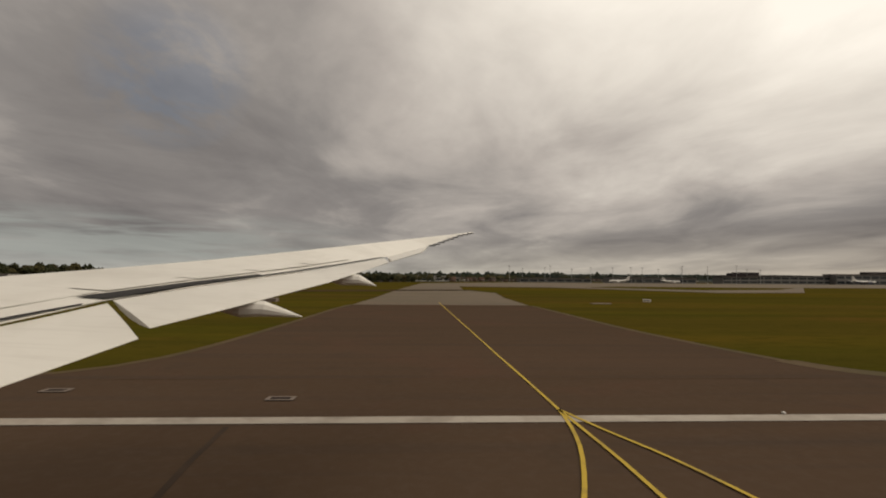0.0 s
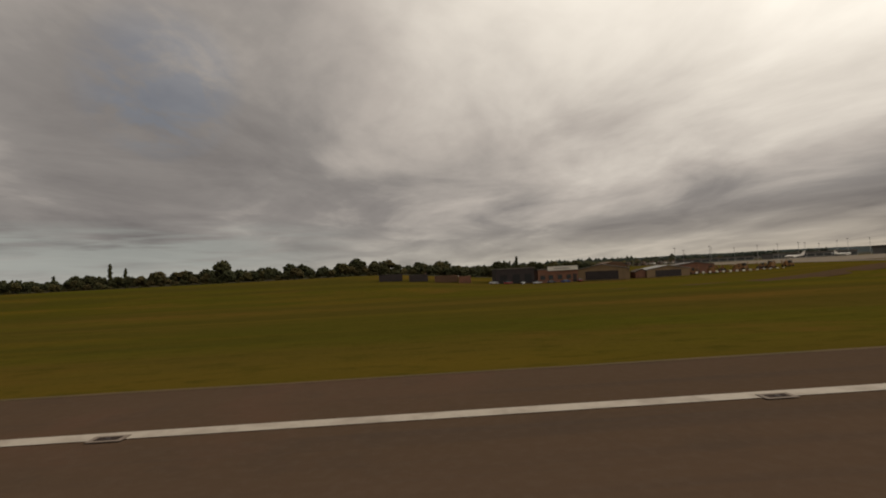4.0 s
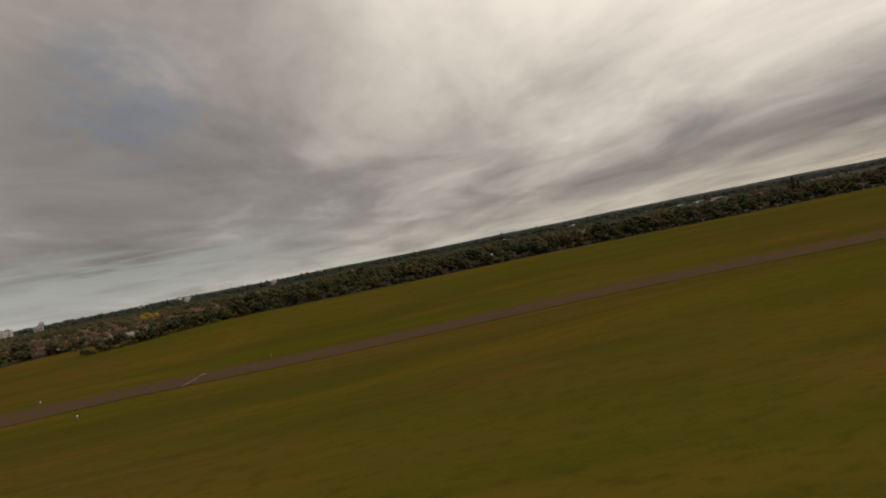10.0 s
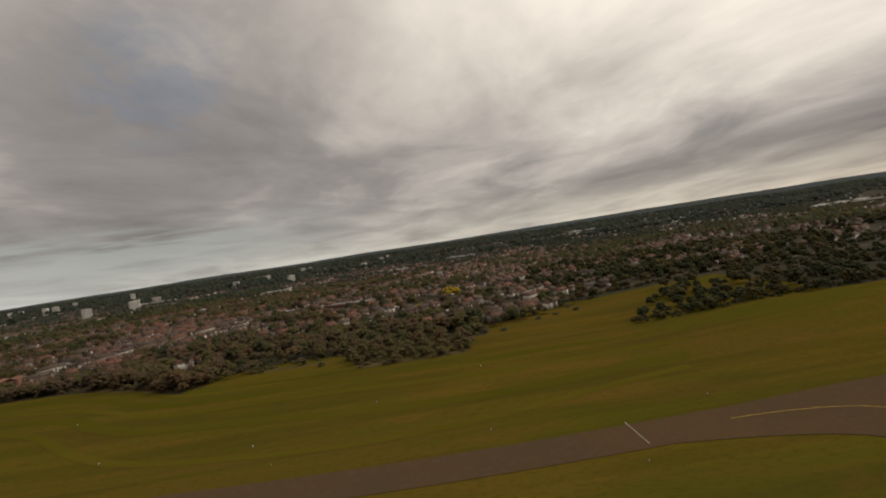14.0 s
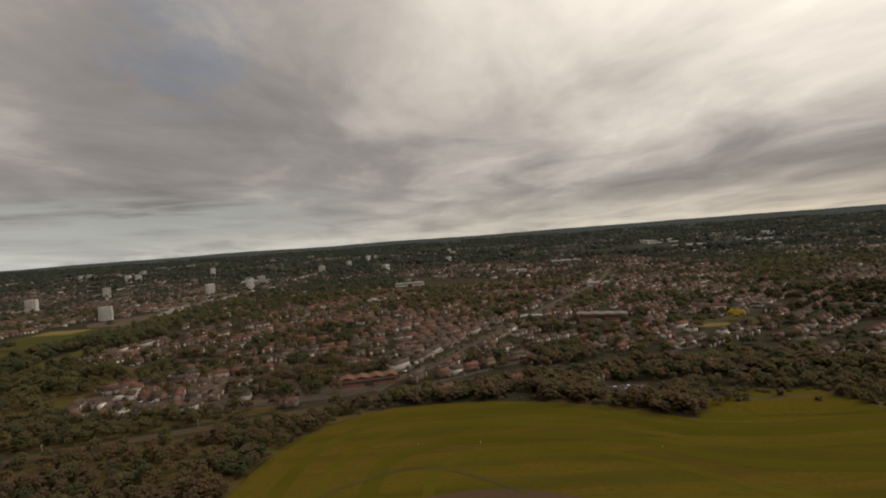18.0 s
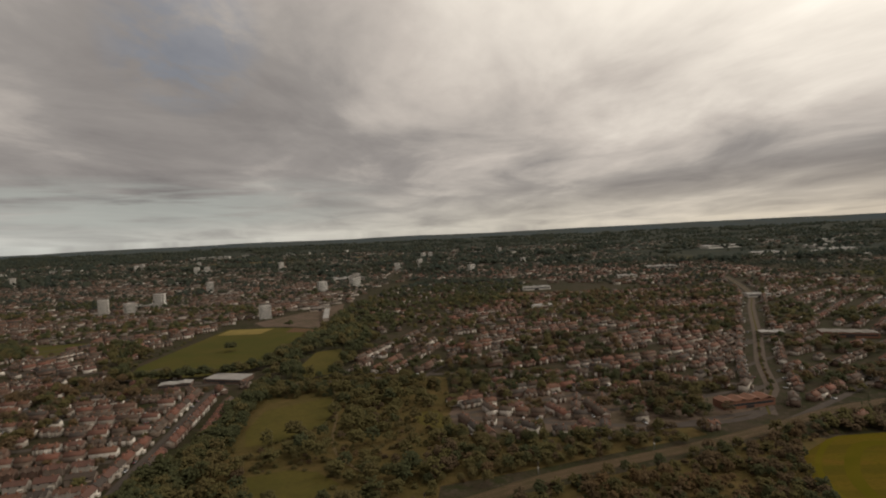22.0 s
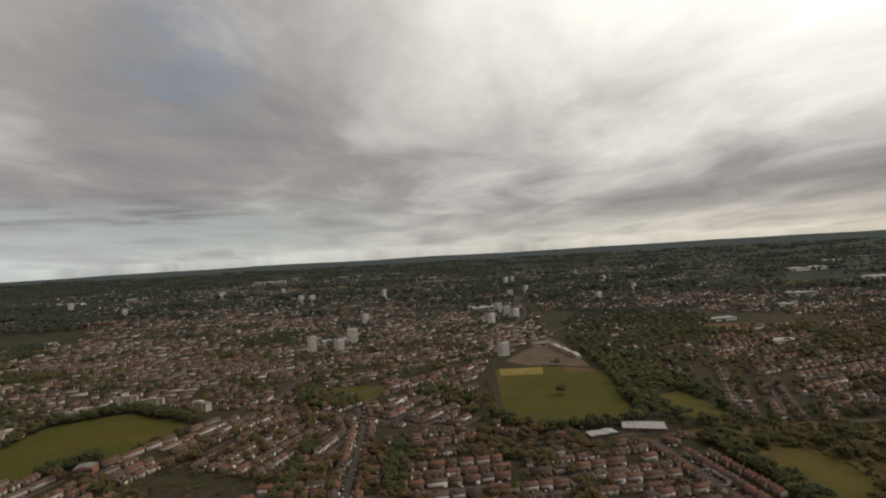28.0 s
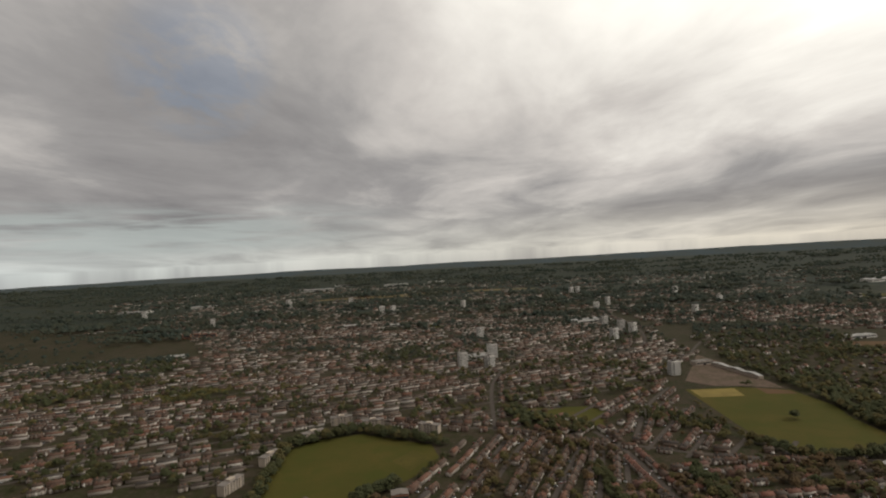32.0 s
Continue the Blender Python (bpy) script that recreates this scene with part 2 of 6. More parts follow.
TAXI = material("taxiway_asphalt", (0.068, 0.043, 0.024), 1.0, spots=(
    (0.06, 4, 0.42, 0.65, (0.058, 0.040, 0.024), 0.8),
    (0.9, 3, 0.5, 0.72, (0.082, 0.056, 0.034), 0.5)), spec=0.0)
STREET = material("street_tarmac", (0.060, 0.049, 0.042), 0.95, spots=((0.25, 4, 0.4, 0.7, (0.038, 0.032, 0.028), 0.7),), spec=0.05)
PALE_ROAD = material("worn_pale_tarmac", (0.078, 0.060, 0.049), 0.95, spots=((0.2, 4, 0.4, 0.7, (0.056, 0.045, 0.037), 0.7),), spec=0.05)
CONCRETE = material("apron_concrete", (0.128, 0.096, 0.064), 0.9, spots=(
    (0.06, 4, 0.42, 0.62, (0.100, 0.078, 0.050), 0.8), (0.7, 3, 0.5, 0.7, (0.15, 0.115, 0.08), 0.4)), spec=0.15)
PAINT_W = material("white_road_paint", (0.35, 0.305, 0.25), 0.7, spots=((1.2, 4, 0.48, 0.68, (0.20, 0.165, 0.13), 0.75), (9.0, 2, 0.5, 0.7, (0.26, 0.22, 0.18), 0.5)), spec=0.2)
PAINT_Y = material("yellow_road_paint", (0.44, 0.30, 0.035), 0.8, spots=((1.4, 4, 0.5, 0.7, (0.22, 0.15, 0.04), 0.7),), spec=0.2)
STONE = material("pale_fixture_concrete", (0.165, 0.128, 0.102), 0.85, spots=((2.0, 3, 0.45, 0.7, (0.14, 0.11, 0.09), 0.6),))
DARKIN = material("dark_recess", (0.035, 0.026, 0.022), 0.95, spec=0.02)
TAR = material("weathered_tar", (0.046, 0.034, 0.026), 0.95, spots=((1.5, 3, 0.42, 0.65, (0.060, 0.042, 0.030), 0.7),), spec=0.02)
DIRT = material("bare_earth", (0.098, 0.067, 0.037), 0.95, spots=((0.3, 4, 0.42, 0.65, (0.065, 0.055, 0.025), 0.8),), spec=0.05)
BALLAST = material("railway_ballast", (0.062, 0.044, 0.026), 0.95, spots=((0.12, 4, 0.42, 0.65, (0.044, 0.036, 0.018), 0.8),), spec=0.05)
PITCH = material("playing_field_grass", (0.044, 0.041, 0.009), 0.95, spots=(
    (0.02, 4, 0.42, 0.62, (0.060, 0.047, 0.012), 0.8), (0.7, 4, 0.5, 0.7, (0.034, 0.034, 0.010), 0.5), (0.07, 4, 0.46, 0.68, (0.037, 0.041, 0.008), 0.7)), spec=0.05)
MEADOW = material("rough_meadow", (0.062, 0.050, 0.013), 0.95, spots=((0.06, 4, 0.42, 0.62, (0.044, 0.040, 0.010), 0.8), (0.5, 3, 0.45, 0.7, (0.036, 0.030, 0.010), 0.5)), spec=0.05)
STRAW = material("yellow_mown_strip", (0.150, 0.112, 0.036), 0.95, spots=((0.1, 3, 0.42, 0.65, (0.105, 0.080, 0.026), 0.7),), spec=0.05)
HAY = material("dry_pale_farmland", (0.115, 0.085, 0.040), 0.95, spots=((0.02, 4, 0.42, 0.62, (0.075, 0.062, 0.028), 0.8), (0.2, 3, 0.45, 0.7, (0.13, 0.10, 0.05), 0.5)), spec=0.05)
CLAY = material("red_clay_court", (0.078, 0.046, 0.025), 0.95, spots=((0.1, 3, 0.42, 0.65, (0.060, 0.044, 0.020), 0.6),), spec=0.05)
LEAF_D = material("dark_green_foliage", (0.036, 0.038, 0.018), 0.9, spots=((0.35, 4, 0.4, 0.65, (0.020, 0.024, 0.012), 0.55), (0.05, 2, 0.45, 0.65, (0.038, 0.034, 0.014), 0.8)), island=0.14, bump=0.3, bump_scale=2.2, spec=0.05)
LEAF_O = material("olive_foliage", (0.057, 0.049, 0.020), 0.9, spots=((0.35, 4, 0.4, 0.65, (0.040, 0.036, 0.013), 0.55), (0.05, 3, 0.45, 0.62, (0.052, 0.040, 0.018), 0.8)), island=0.14, bump=0.3, bump_scale=2.2, spec=0.05)
LEAF_R = material("russet_foliage", (0.056, 0.040, 0.024), 0.9, spots=((0.35, 4, 0.4, 0.65, (0.040, 0.028, 0.016), 0.55), (0.05, 2, 0.45, 0.65, (0.078, 0.046, 0.018), 0.5)), island=0.14, bump=0.3, bump_scale=2.2, spec=0.05)
# leaves of distant trees, with aerial haze mixed into the colour as blue-green
LEAF_F = material("far_foliage_haze_tint", (0.025, 0.031, 0.025), 0.9, spots=((0.02, 3, 0.42, 0.62, (0.035, 0.035, 0.023), 0.8),), island=0.2, spec=0.02)
SCRUB = material("rough_scrub", (0.062, 0.047, 0.017), 0.95, spots=((0.05, 4, 0.42, 0.6, (0.078, 0.053, 0.022), 0.8), (0.3, 4, 0.45, 0.65, (0.040, 0.034, 0.012), 0.6), (1.2, 3, 0.5, 0.7, (0.070, 0.054, 0.022), 0.5)), bump=0.5, bump_scale=1.0, spec=0.03)
YARD = material("worn_brown_yards", (0.082, 0.058, 0.045), 0.95, spots=((0.08, 4, 0.42, 0.62, (0.050, 0.042, 0.024), 0.8), (0.4, 4, 0.45, 0.65, (0.105, 0.078, 0.062), 0.5)), spec=0.03)
LEAF_Y = material("yellow_autumn_foliage", (0.20, 0.14, 0.015), 0.9, island=0.3, spec=0.05)
BARK = material("bark", (0.060, 0.045, 0.032), 0.95, spots=((3.0, 3, 0.4, 0.7, (0.035, 0.028, 0.02), 0.7),))
ROOFS = ((0.062, 0.041, 0.031), (0.050, 0.037, 0.030), (0.080, 0.044, 0.031), (0.042, 0.034, 0.030), (0.066, 0.048, 0.037), (0.105, 0.050, 0.033))
ROOF = multi("clay_and_concrete_roof_tiles", ROOFS, 0.9, (0.06, 0.048, 0.036), "island", 0.4)
ROOF_T = multi("roof_tiles", ROOFS, 0.9, (0.06, 0.048, 0.036), "object", 0.4)
ROOF_RED = multi("red_clay_roof_tiles", ((0.100, 0.048, 0.035), (0.085, 0.045, 0.035), (0.120, 0.052, 0.036)), 0.9, (0.06, 0.038, 0.030), "island", 0.4)
WALLS = ((0.17, 0.135, 0.11), (0.10, 0.062, 0.047), (0.34, 0.305, 0.265), (0.11, 0.070, 0.054), (0.27, 0.24, 0.205), (0.14, 0.105, 0.082), (0.50, 0.46, 0.41), (0.09, 0.060, 0.047))
WALL = multi("rendered_and_brick_walls", WALLS, 0.9, (0.16, 0.12, 0.09), "island")
WALL_T = multi("house_wall_render", WALLS, 0.9, (0.16, 0.12, 0.09), "object")
WALL_W = multi("white_rendered_walls", ((0.38, 0.345, 0.31), (0.24, 0.21, 0.18), (0.15, 0.122, 0.10)), 0.9, (0.22, 0.18, 0.14), "island")
BRICK = material("red_brown_brick", (0.185, 0.085, 0.052), 0.9, spots=((0.8, 4, 0.42, 0.65, (0.10, 0.055, 0.04), 0.7),), island=0.2)
PANEL = multi("pale_concrete_panels", ((0.52, 0.49, 0.45), (0.58, 0.55, 0.50), (0.45, 0.42, 0.38)), 0.8, (0.36, 0.34, 0.31), "object")
FLAT_WALL = material("tan_concrete_flats", (0.30, 0.25, 0.20), 0.9, spots=((0.3, 4, 0.42, 0.65, (0.22, 0.18, 0.145), 0.7),), each=0.1)
ORANGE_TILE = material("orange_clay_tiles", (0.125, 0.055, 0.032), 0.9, spots=((0.4, 4, 0.42, 0.65, (0.085, 0.044, 0.028), 0.7),))
GLASS = material("window_glass", (0.030, 0.035, 0.040), 0.12, spec=0.6)
WHITE_ROOF = material("white_sheet_roof", (0.18, 0.168, 0.155), 0.6, spots=((0.15, 3, 0.45, 0.7, (0.15, 0.14, 0.13), 0.7), (0.9, 3, 0.5, 0.65, (0.26, 0.245, 0.23), 0.5)), each=0.12)
GREY_ROOF = material("grey_felt_roof", (0.115, 0.098, 0.086), 0.85, spots=((0.2, 3, 0.45, 0.7, (0.07, 0.06, 0.052), 0.7),), each=0.15)
STEEL = material("galvanised_steel", (0.34, 0.34, 0.33), 0.45, 0.7, spots=((1.0, 3, 0.5, 0.7, (0.22, 0.21, 0.2), 0.6),))
DARK_CLAD = material("dark_brown_cladding", (0.030, 0.022, 0.022), 0.7, spots=((1.0, 3, 0.45, 0.7, (0.045, 0.034, 0.030), 0.6),))
TAN_CLAD = material("tan_sheet_cladding", (0.20, 0.135, 0.075), 0.8, spots=((0.6, 3, 0.45, 0.7, (0.14, 0.095, 0.055), 0.6),))
RUSTY = material("rusty_brown_dome", (0.105, 0.058, 0.034), 0.9, spots=((0.3, 3, 0.45, 0.7, (0.075, 0.046, 0.03), 0.6),))
ORANGE = material("orange_plant_paint", (0.20, 0.095, 0.03), 0.7, spots=((1.5, 3, 0.45, 0.65, (0.09, 0.055, 0.03), 0.7),))
SIGN_W = material("white_sign_board", (0.62, 0.58, 0.52), 0.6)
SIGN_O = material("orange_sign_board", (0.55, 0.17, 0.02), 0.6)
BAR_G = material("grey_lettering", (0.20, 0.18, 0.17), 0.6)
TERM_W = material("terminal_grey_cladding", (0.16, 0.155, 0.145), 0.6, spots=((0.1, 3, 0.45, 0.7, (0.11, 0.105, 0.10), 0.6),))
HULL = material("white_aircraft_paint", (0.66, 0.63, 0.58), 0.35, spots=((1.0, 3, 0.5, 0.75, (0.55, 0.52, 0.47), 0.4),), spec=0.5)
NAVY = material("navy_aircraft_paint", (0.013, 0.020, 0.052), 0.45, spec=0.4)
RUBBER = material("black_rubber", (0.018, 0.017, 0.017), 0.8)
WINGP = material("pale_grey_wing_paint", (0.68, 0.645, 0.58), 0.42, spots=((1.2, 4, 0.46, 0.72, (0.52, 0.485, 0.425), 0.6), ((7.0, (0.2, 2, 1)), 2, 0.55, 0.75, (0.50, 0.46, 0.40), 0.35)), spec=0.4)
SEAL = material("dark_wing_cove", (0.022, 0.019, 0.017), 0.8)
# the pale blue-grey is atmospheric haze painted into the hills' base colour
HILL = material("wooded_hills_haze_tint", (0.046, 0.056, 0.060), 0.95, spots=(((0.004, (1, 1, 6)), 5, 0.42, 0.6, (0.050, 0.052, 0.044), 0.7),), spec=0.0)
CAR_P = multi("car_paint", ((0.75, 0.75, 0.75), (0.55, 0.55, 0.56), (0.30, 0.30, 0.32), (0.05, 0.05, 0.06), (0.25, 0.03, 0.03), (0.04, 0.07, 0.2)), 0.35, (0.2, 0.2, 0.2), "object")
CAR_I = multi("car_paint_far", ((0.60, 0.60, 0.60), (0.30, 0.30, 0.32), (0.05, 0.05, 0.06), (0.25, 0.03, 0.03), (0.60, 0.58, 0.55)), 0.35, (0.2, 0.2, 0.2), "island")


# ---------------- mesh helpers ----------------
class Geo:
    """Vertices, faces and material slots of one mesh in the making."""

    def __init__(self):
        self.v, self.f, self.m = [], [], []

    def add(self, verts, faces, mi=0):
        n = len(self.v)
        self.v += [tuple(p) for p in verts]
        self.f += [tuple(i + n for i in q) for q in faces]
        self.m += [mi] * len(faces)
        return self

    def box(self, x0, x1, y0, y1, z0, z1, mi=0):
        return self.add([(x0, y0, z0), (x1, y0, z0), (x1, y1, z0), (x0, y1, z0), (x0, y0, z1), (x1, y0, z1), (x1, y1, z1), (x0, y1, z1)],
                        [(3, 2, 1, 0), (4, 5, 6, 7), (0, 1, 5, 4), (1, 2, 6, 5), (2, 3, 7, 6), (3, 0, 4, 7)], mi)

    def gable(self, x0, x1, y0, y1, z, h, over=0.15, thick=0.12, mi=0):
        """A pitched roof with its ridge along x, with gable ends and eaves of some thickness."""
        ym = (y0 + y1) / 2
        a, b, c, d = x0 - over, x1 + over, y0 - over, y1 + over
        top = [(a, c, z), (b, c, z), (b, ym, z + h), (a, ym, z + h), (a, d, z), (b, d, z)]
        low = [(p[0], p[1], p[2] - thick) for p in top]
        return self.add(top + low, [(0, 1, 2, 3), (3, 2, 5, 4), (7, 6, 9, 8), (8, 9, 10, 11), (0, 3, 9, 6), (3, 4, 10, 9), (2, 1, 7, 8), (5, 2, 8, 11), (1, 0, 6, 7), (4, 5, 11, 10)], mi)

    def hip(self, x0, x1, y0, y1, z, h, over=0.15, mi=0):
        ym, run = (y0 + y1) / 2, (y1 - y0) / 2
        a, b, c, d = x0 - over, x1 + over, y0 - over, y1 + over
        return self.add([(a, c, z), (b, c, z), (b, d, z), (a, d, z), (x0 + run, ym, z + h), (x1 - run, ym, z + h)],
                        [(0, 1, 5, 4), (1, 2, 5), (2, 3, 4, 5), (3, 0, 4), (3, 2, 1, 0)], mi)

    def tube(self, pts, rad, n=8, mi=0, caps=True):
        """A round bar through pts with a radius at each."""
        rings = []
        for i, p in enumerate(pts):
            p = Vector(p)
            d = (Vector(pts[min(i + 1, len(pts) - 1)]) - Vector(pts[max(i - 1, 0)])).normalized()
            side = d.cross((0, 0, 1)) if abs(d.z) < 0.95 else d.cross((0, 1, 0))
            side.normalize()
            up = side.cross(d)
            r = rad[i] if isinstance(rad, (list, tuple)) else rad
            rings.append([p + r * (math.cos(2 * math.pi * k / n) * side + math.sin(2 * math.pi * k / n) * up) for k in range(n)])
        faces = [(i * n + k, i * n + (k + 1) % n, (i + 1) * n + (k + 1) % n, (i + 1) * n + k) for i in range(len(pts) - 1) for k in range(n)]
        if caps:
            faces += [tuple(range(n))[::-1], tuple((len(pts) - 1) * n + k for k in range(n))]
        return self.add([q for ring in rings for q in ring], faces, mi)

    def mesh(self, name, mats, smooth=False):
        me = bpy.data.meshes.new(name)
        me.from_pydata(self.v, [], self.f)
        for mt in mats:
            me.materials.append(mt)
        if len(mats) > 1:
            me.polygons.foreach_set("material_index", self.m)
        if smooth:
            me.polygons.foreach_set("use_smooth", [True] * len(me.polygons))
        me.update()
        return me

    def ob(self, name, mats, parent=None, label="", smooth=False):
        o = new(name, self.mesh(name, mats if isinstance(mats, (list, tuple)) else [mats], smooth))
        if parent is not None:
            o.parent = parent
        if label:
            o["label"] = label
        return o


def part(name, data, parent, label="", m=None):
    """One mesh object under a thing or a part, from mesh data that may be shared."""
    o = new(name, data)
    o.parent = parent
    if m is not None:
        o.matrix_basis = m
    if label:
        o["label"] = label
    return o


def thing(name, label, category, group="", m=None):
    o = new(name)
    o.empty_display_size = 0.2
    if m is not None:
        o.matrix_world = m
    return tagged(o, label, category, group)


def big_mesh(name, v, f, mats, mi=None):
    """A large joined mesh out of arrays; all faces have the same number of corners."""
    v, f = np.asarray(v, np.float32), np.asarray(f, np.int32)
    me = bpy.data.meshes.new(name)
    k = f.shape[1]
    me.vertices.add(len(v))
    me.vertices.foreach_set("co", v.ravel())
    me.loops.add(f.size)
    me.loops.foreach_set("vertex_index", f.ravel())
    me.polygons.add(len(f))
    me.polygons.foreach_set("loop_start", np.arange(0, f.size, k, dtype=np.int32))
    for mt in mats:
        me.materials.append(mt)
    if mi is not None:
        me.polygons.foreach_set("material_index", np.asarray(mi, np.int32))
    me.update(calc_edges=True)
    me.validate()
    return new(name, me)


def smooth01(a, b, x):
    t = np.clip((np.asarray(x, float) - a) / (b - a), 0, 1)
    return t * t * (3 - 2 * t)


def inside(px, py, poly):
    hit = False
    for (x0, y0), (x1, y1) in zip(poly, poly[1:] + poly[:1]):
        if (y0 > py) != (y1 > py) and px < (x1 - x0) * (py - y0) / (y1 - y0) + x0:
            hit = not hit
    return hit


# ---------------- lie of the land ----------------
BOUND_X = (-5000, -632, -624, -617, -613, -611.5, -607, -598, -583, -566, -549, -534, -519, -509, -495, -458, -431, -397, -362, -338, -254, -150, -110, -70, -30, 40, 400, 5000)
BOUND_Y = (-300, -280, -60, 60, 112, 126, 139, 153, 159, 160, 158, 153, 145, 136, 132, 131, 131, 133, 128, 126, 128, 128, 132, 175, 260, 400, 420, 420)


def bound(x):
    return np.interp(x, BOUND_X, BOUND_Y)


def height(x, y):
    """Height of the ground: a shallow dip along the taxiway and a low bank behind it."""
    east = smooth01(-325, -270, x)      # there the dip is shallower and begins farther from the runway
    lip = np.clip((y - (22 + 28 * east)) / (36 - 23 * east), 0, 1)
    dip = lip * lip * (3 - 2 * lip) * (1 - smooth01(85, 150, y)) * (1 - smooth01(-62, -20, x)) * smooth01(-560, -490, x) * (1 - 0.35 * east)
    bank = smooth01(84, 126, y) * (1 - smooth01(175, 270, y)) * (1 - smooth01(-125, -85, x)) * smooth01(-400, -340, x)
    return -2.4 * dip + 3.0 * bank


def zt(x, y):
    return float(height(x, y))


def spread(*parts):
    return np.unique(np.concatenate([np.arange(a, b, s) for a, b, s in parts]))


def make_ground():
    xs = spread((-5000, -1600, 200), (-1600, -640, 40), (-640, -600, 2), (-600, 420, 8), (420, 1000, 40), (1000, 5001, 200))
    lows = np.array([-5000, -1500, -500, -300.5])
    near = np.unique(np.concatenate([np.linspace(0, 0.72, 22), np.linspace(0.72, 1, 64)]))
    far = np.concatenate([np.linspace(0, 160, 20)[1:], np.geomspace(170, 5400, 26)])
    v, rows = [], []
    b = bound(xs)
    z0 = 0 * xs
    rows += [np.stack([xs, 0 * xs + yy, z0], 1) for yy in lows]
    for s in near:
        yy = -300 + (b + 300) * s if s > 0 else 0 * xs - 300
        rows.append(np.stack([xs, yy, height(xs, yy)], 1))
    split = len(rows) - 1
    for d in far:
        yy = b + d
        rows.append(np.stack([xs, yy, height(xs, yy)], 1))
    n, k = len(xs), len(rows)
    v = np.concatenate(rows)
    f, mi = [], []
    for r in range(k - 1):
        for c in range(n - 1):
            f.append((r * n + c, r * n + c + 1, (r + 1) * n + c + 1, (r + 1) * n + c))
            yy = rows[r][c][1]
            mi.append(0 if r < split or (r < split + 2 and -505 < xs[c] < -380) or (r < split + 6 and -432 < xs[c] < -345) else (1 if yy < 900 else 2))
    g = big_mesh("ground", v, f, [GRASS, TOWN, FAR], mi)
    return tagged(g, "airfield grass running out into town and wooded country", "ground", kind="structure")


def draped(name, poly, mat, lift, label, category, step=6.0, kind="structure", fill=None):
    """A flat-lying patch with the outline poly, cut fine enough to follow the ground."""
    bm = bmesh.new()
    bm.faces.new([bm.verts.new((x, y, 0)) for x, y in poly])
    x0, x1 = min(p[0] for p in poly), max(p[0] for p in poly)
    y0, y1 = min(p[1] for p in poly), max(p[1] for p in poly)
    for a, b, axis in ((x0, x1, 0), (y0, y1, 1)):
        c = a + step
        while c < b:
            co, no = ((c, 0, 0), (1, 0, 0)) if axis == 0 else ((0, c, 0), (0, 1, 0))
            bmesh.ops.bisect_plane(bm, geom=bm.verts[:] + bm.edges[:] + bm.faces[:], plane_co=co, plane_no=no)
            c += step
    bmesh.ops.triangulate(bm, faces=bm.faces[:])
    for p in bm.verts:
        p.co.z = zt(p.co.x, p.co.y) + lift
    bmesh.ops.recalc_face_normals(bm, faces=bm.faces[:])
    if sum(q.normal.z for q in bm.faces) < 0:
        bmesh.ops.reverse_faces(bm, faces=bm.faces[:])
    me = bpy.data.meshes.new(name)
    bm.to_mesh(me)
    bm.free()
    me.materials.append(mat)
    return tagged(new(name, me), label, category, kind=kind)


def dense(pts, step):
    out = []
    for (x0, y0), (x1, y1) in zip(pts, pts[1:]):
        n = max(1, int(math.hypot(x1 - x0, y1 - y0) / step))
        out += [(x0 + (x1 - x0) * i / n, y0 + (y1 - y0) * i / n) for i in range(n)]
    return out + [pts[-1]]


def curve(pts, step=3.0):
    """A rounded line through pts."""
    out = []
    p = [pts[0]] + list(pts) + [pts[-1]]
    for a, b, c, d in zip(p, p[1:], p[2:], p[3:]):
        n = max(2, int(math.hypot(c[0] - b[0], c[1] - b[1]) / step))
        for i in range(n):
            t = i / n
            out.append(tuple(0.5 * (2 * b[k] + (c[k] - a[k]) * t + (2 * a[k] - 5 * b[k] + 4 * c[k] - d[k]) * t * t + (3 * b[k] - a[k] - 3 * c[k] + d[k]) * t ** 3) for k in (0, 1)))
    return out + [pts[-1]]


def ribbon_geo(g, pts, width, lift, mi=0):
    v = []
    for i, (x, y) in enumerate(pts):
        ax, ay = pts[max(i - 1, 0)]
        bx, by = pts[min(i + 1, len(pts) - 1)]
        d = math.hypot(bx - ax, by - ay) or 1
        nx, ny = -(by - ay) / d, (bx - ax) / d
        for s in (-0.5, 0.5):
            px, py = x + nx * width * s, y + ny * width * s
            v.append((px, py, zt(px, py) + lift))
    g.add(v, [(2 * i, 2 * i + 2, 2 * i + 3, 2 * i + 1)[::-1] for i in range(len(pts) - 1)], mi)
    return g


def ribbon(name, pts, width, mat, lift, label, category, kind="structure"):
    return tagged(ribbon_geo(Geo(), pts, width, lift).ob(name, mat), label, category, kind=kind)


make_ground()

# ---------------- airfield surfaces ----------------
draped("runway", [(-612, -16), (420, -16), (420, EDGE_Y), (10, EDGE_Y), (-8, EDGE_Y), (-612, EDGE_Y)], ASPHALT, 0.05, "worn reddish-brown asphalt runway with a white edge line", "runway", 20)
draped("taxiway_connector", [(-10.5, EDGE_Y), (11.9, EDGE_Y), (11.0, 11.6), (10.7, 13.2), (10.3, 16.5), (9.9, 22.7), (9.9, 33), (9.8, 44), (-5.6, 44), (-6.1, 38), (-6.3, 30.5), (-6.7, 19), (-7.2, 13.4), (-8.5, 10.9)], ASPHALT, 0.054, "reddish asphalt taxiway leaving the runway", "taxiway", 8)
draped("concrete_threshold", [(-5.6, 44), (9.8, 44), (10.6, 62), (12.6, 82), (9.5, 104), (-4, 100), (-4.9, 60)], CONCRETE, 0.06, "pale tan concrete taxiway slab", "taxiway", 10)
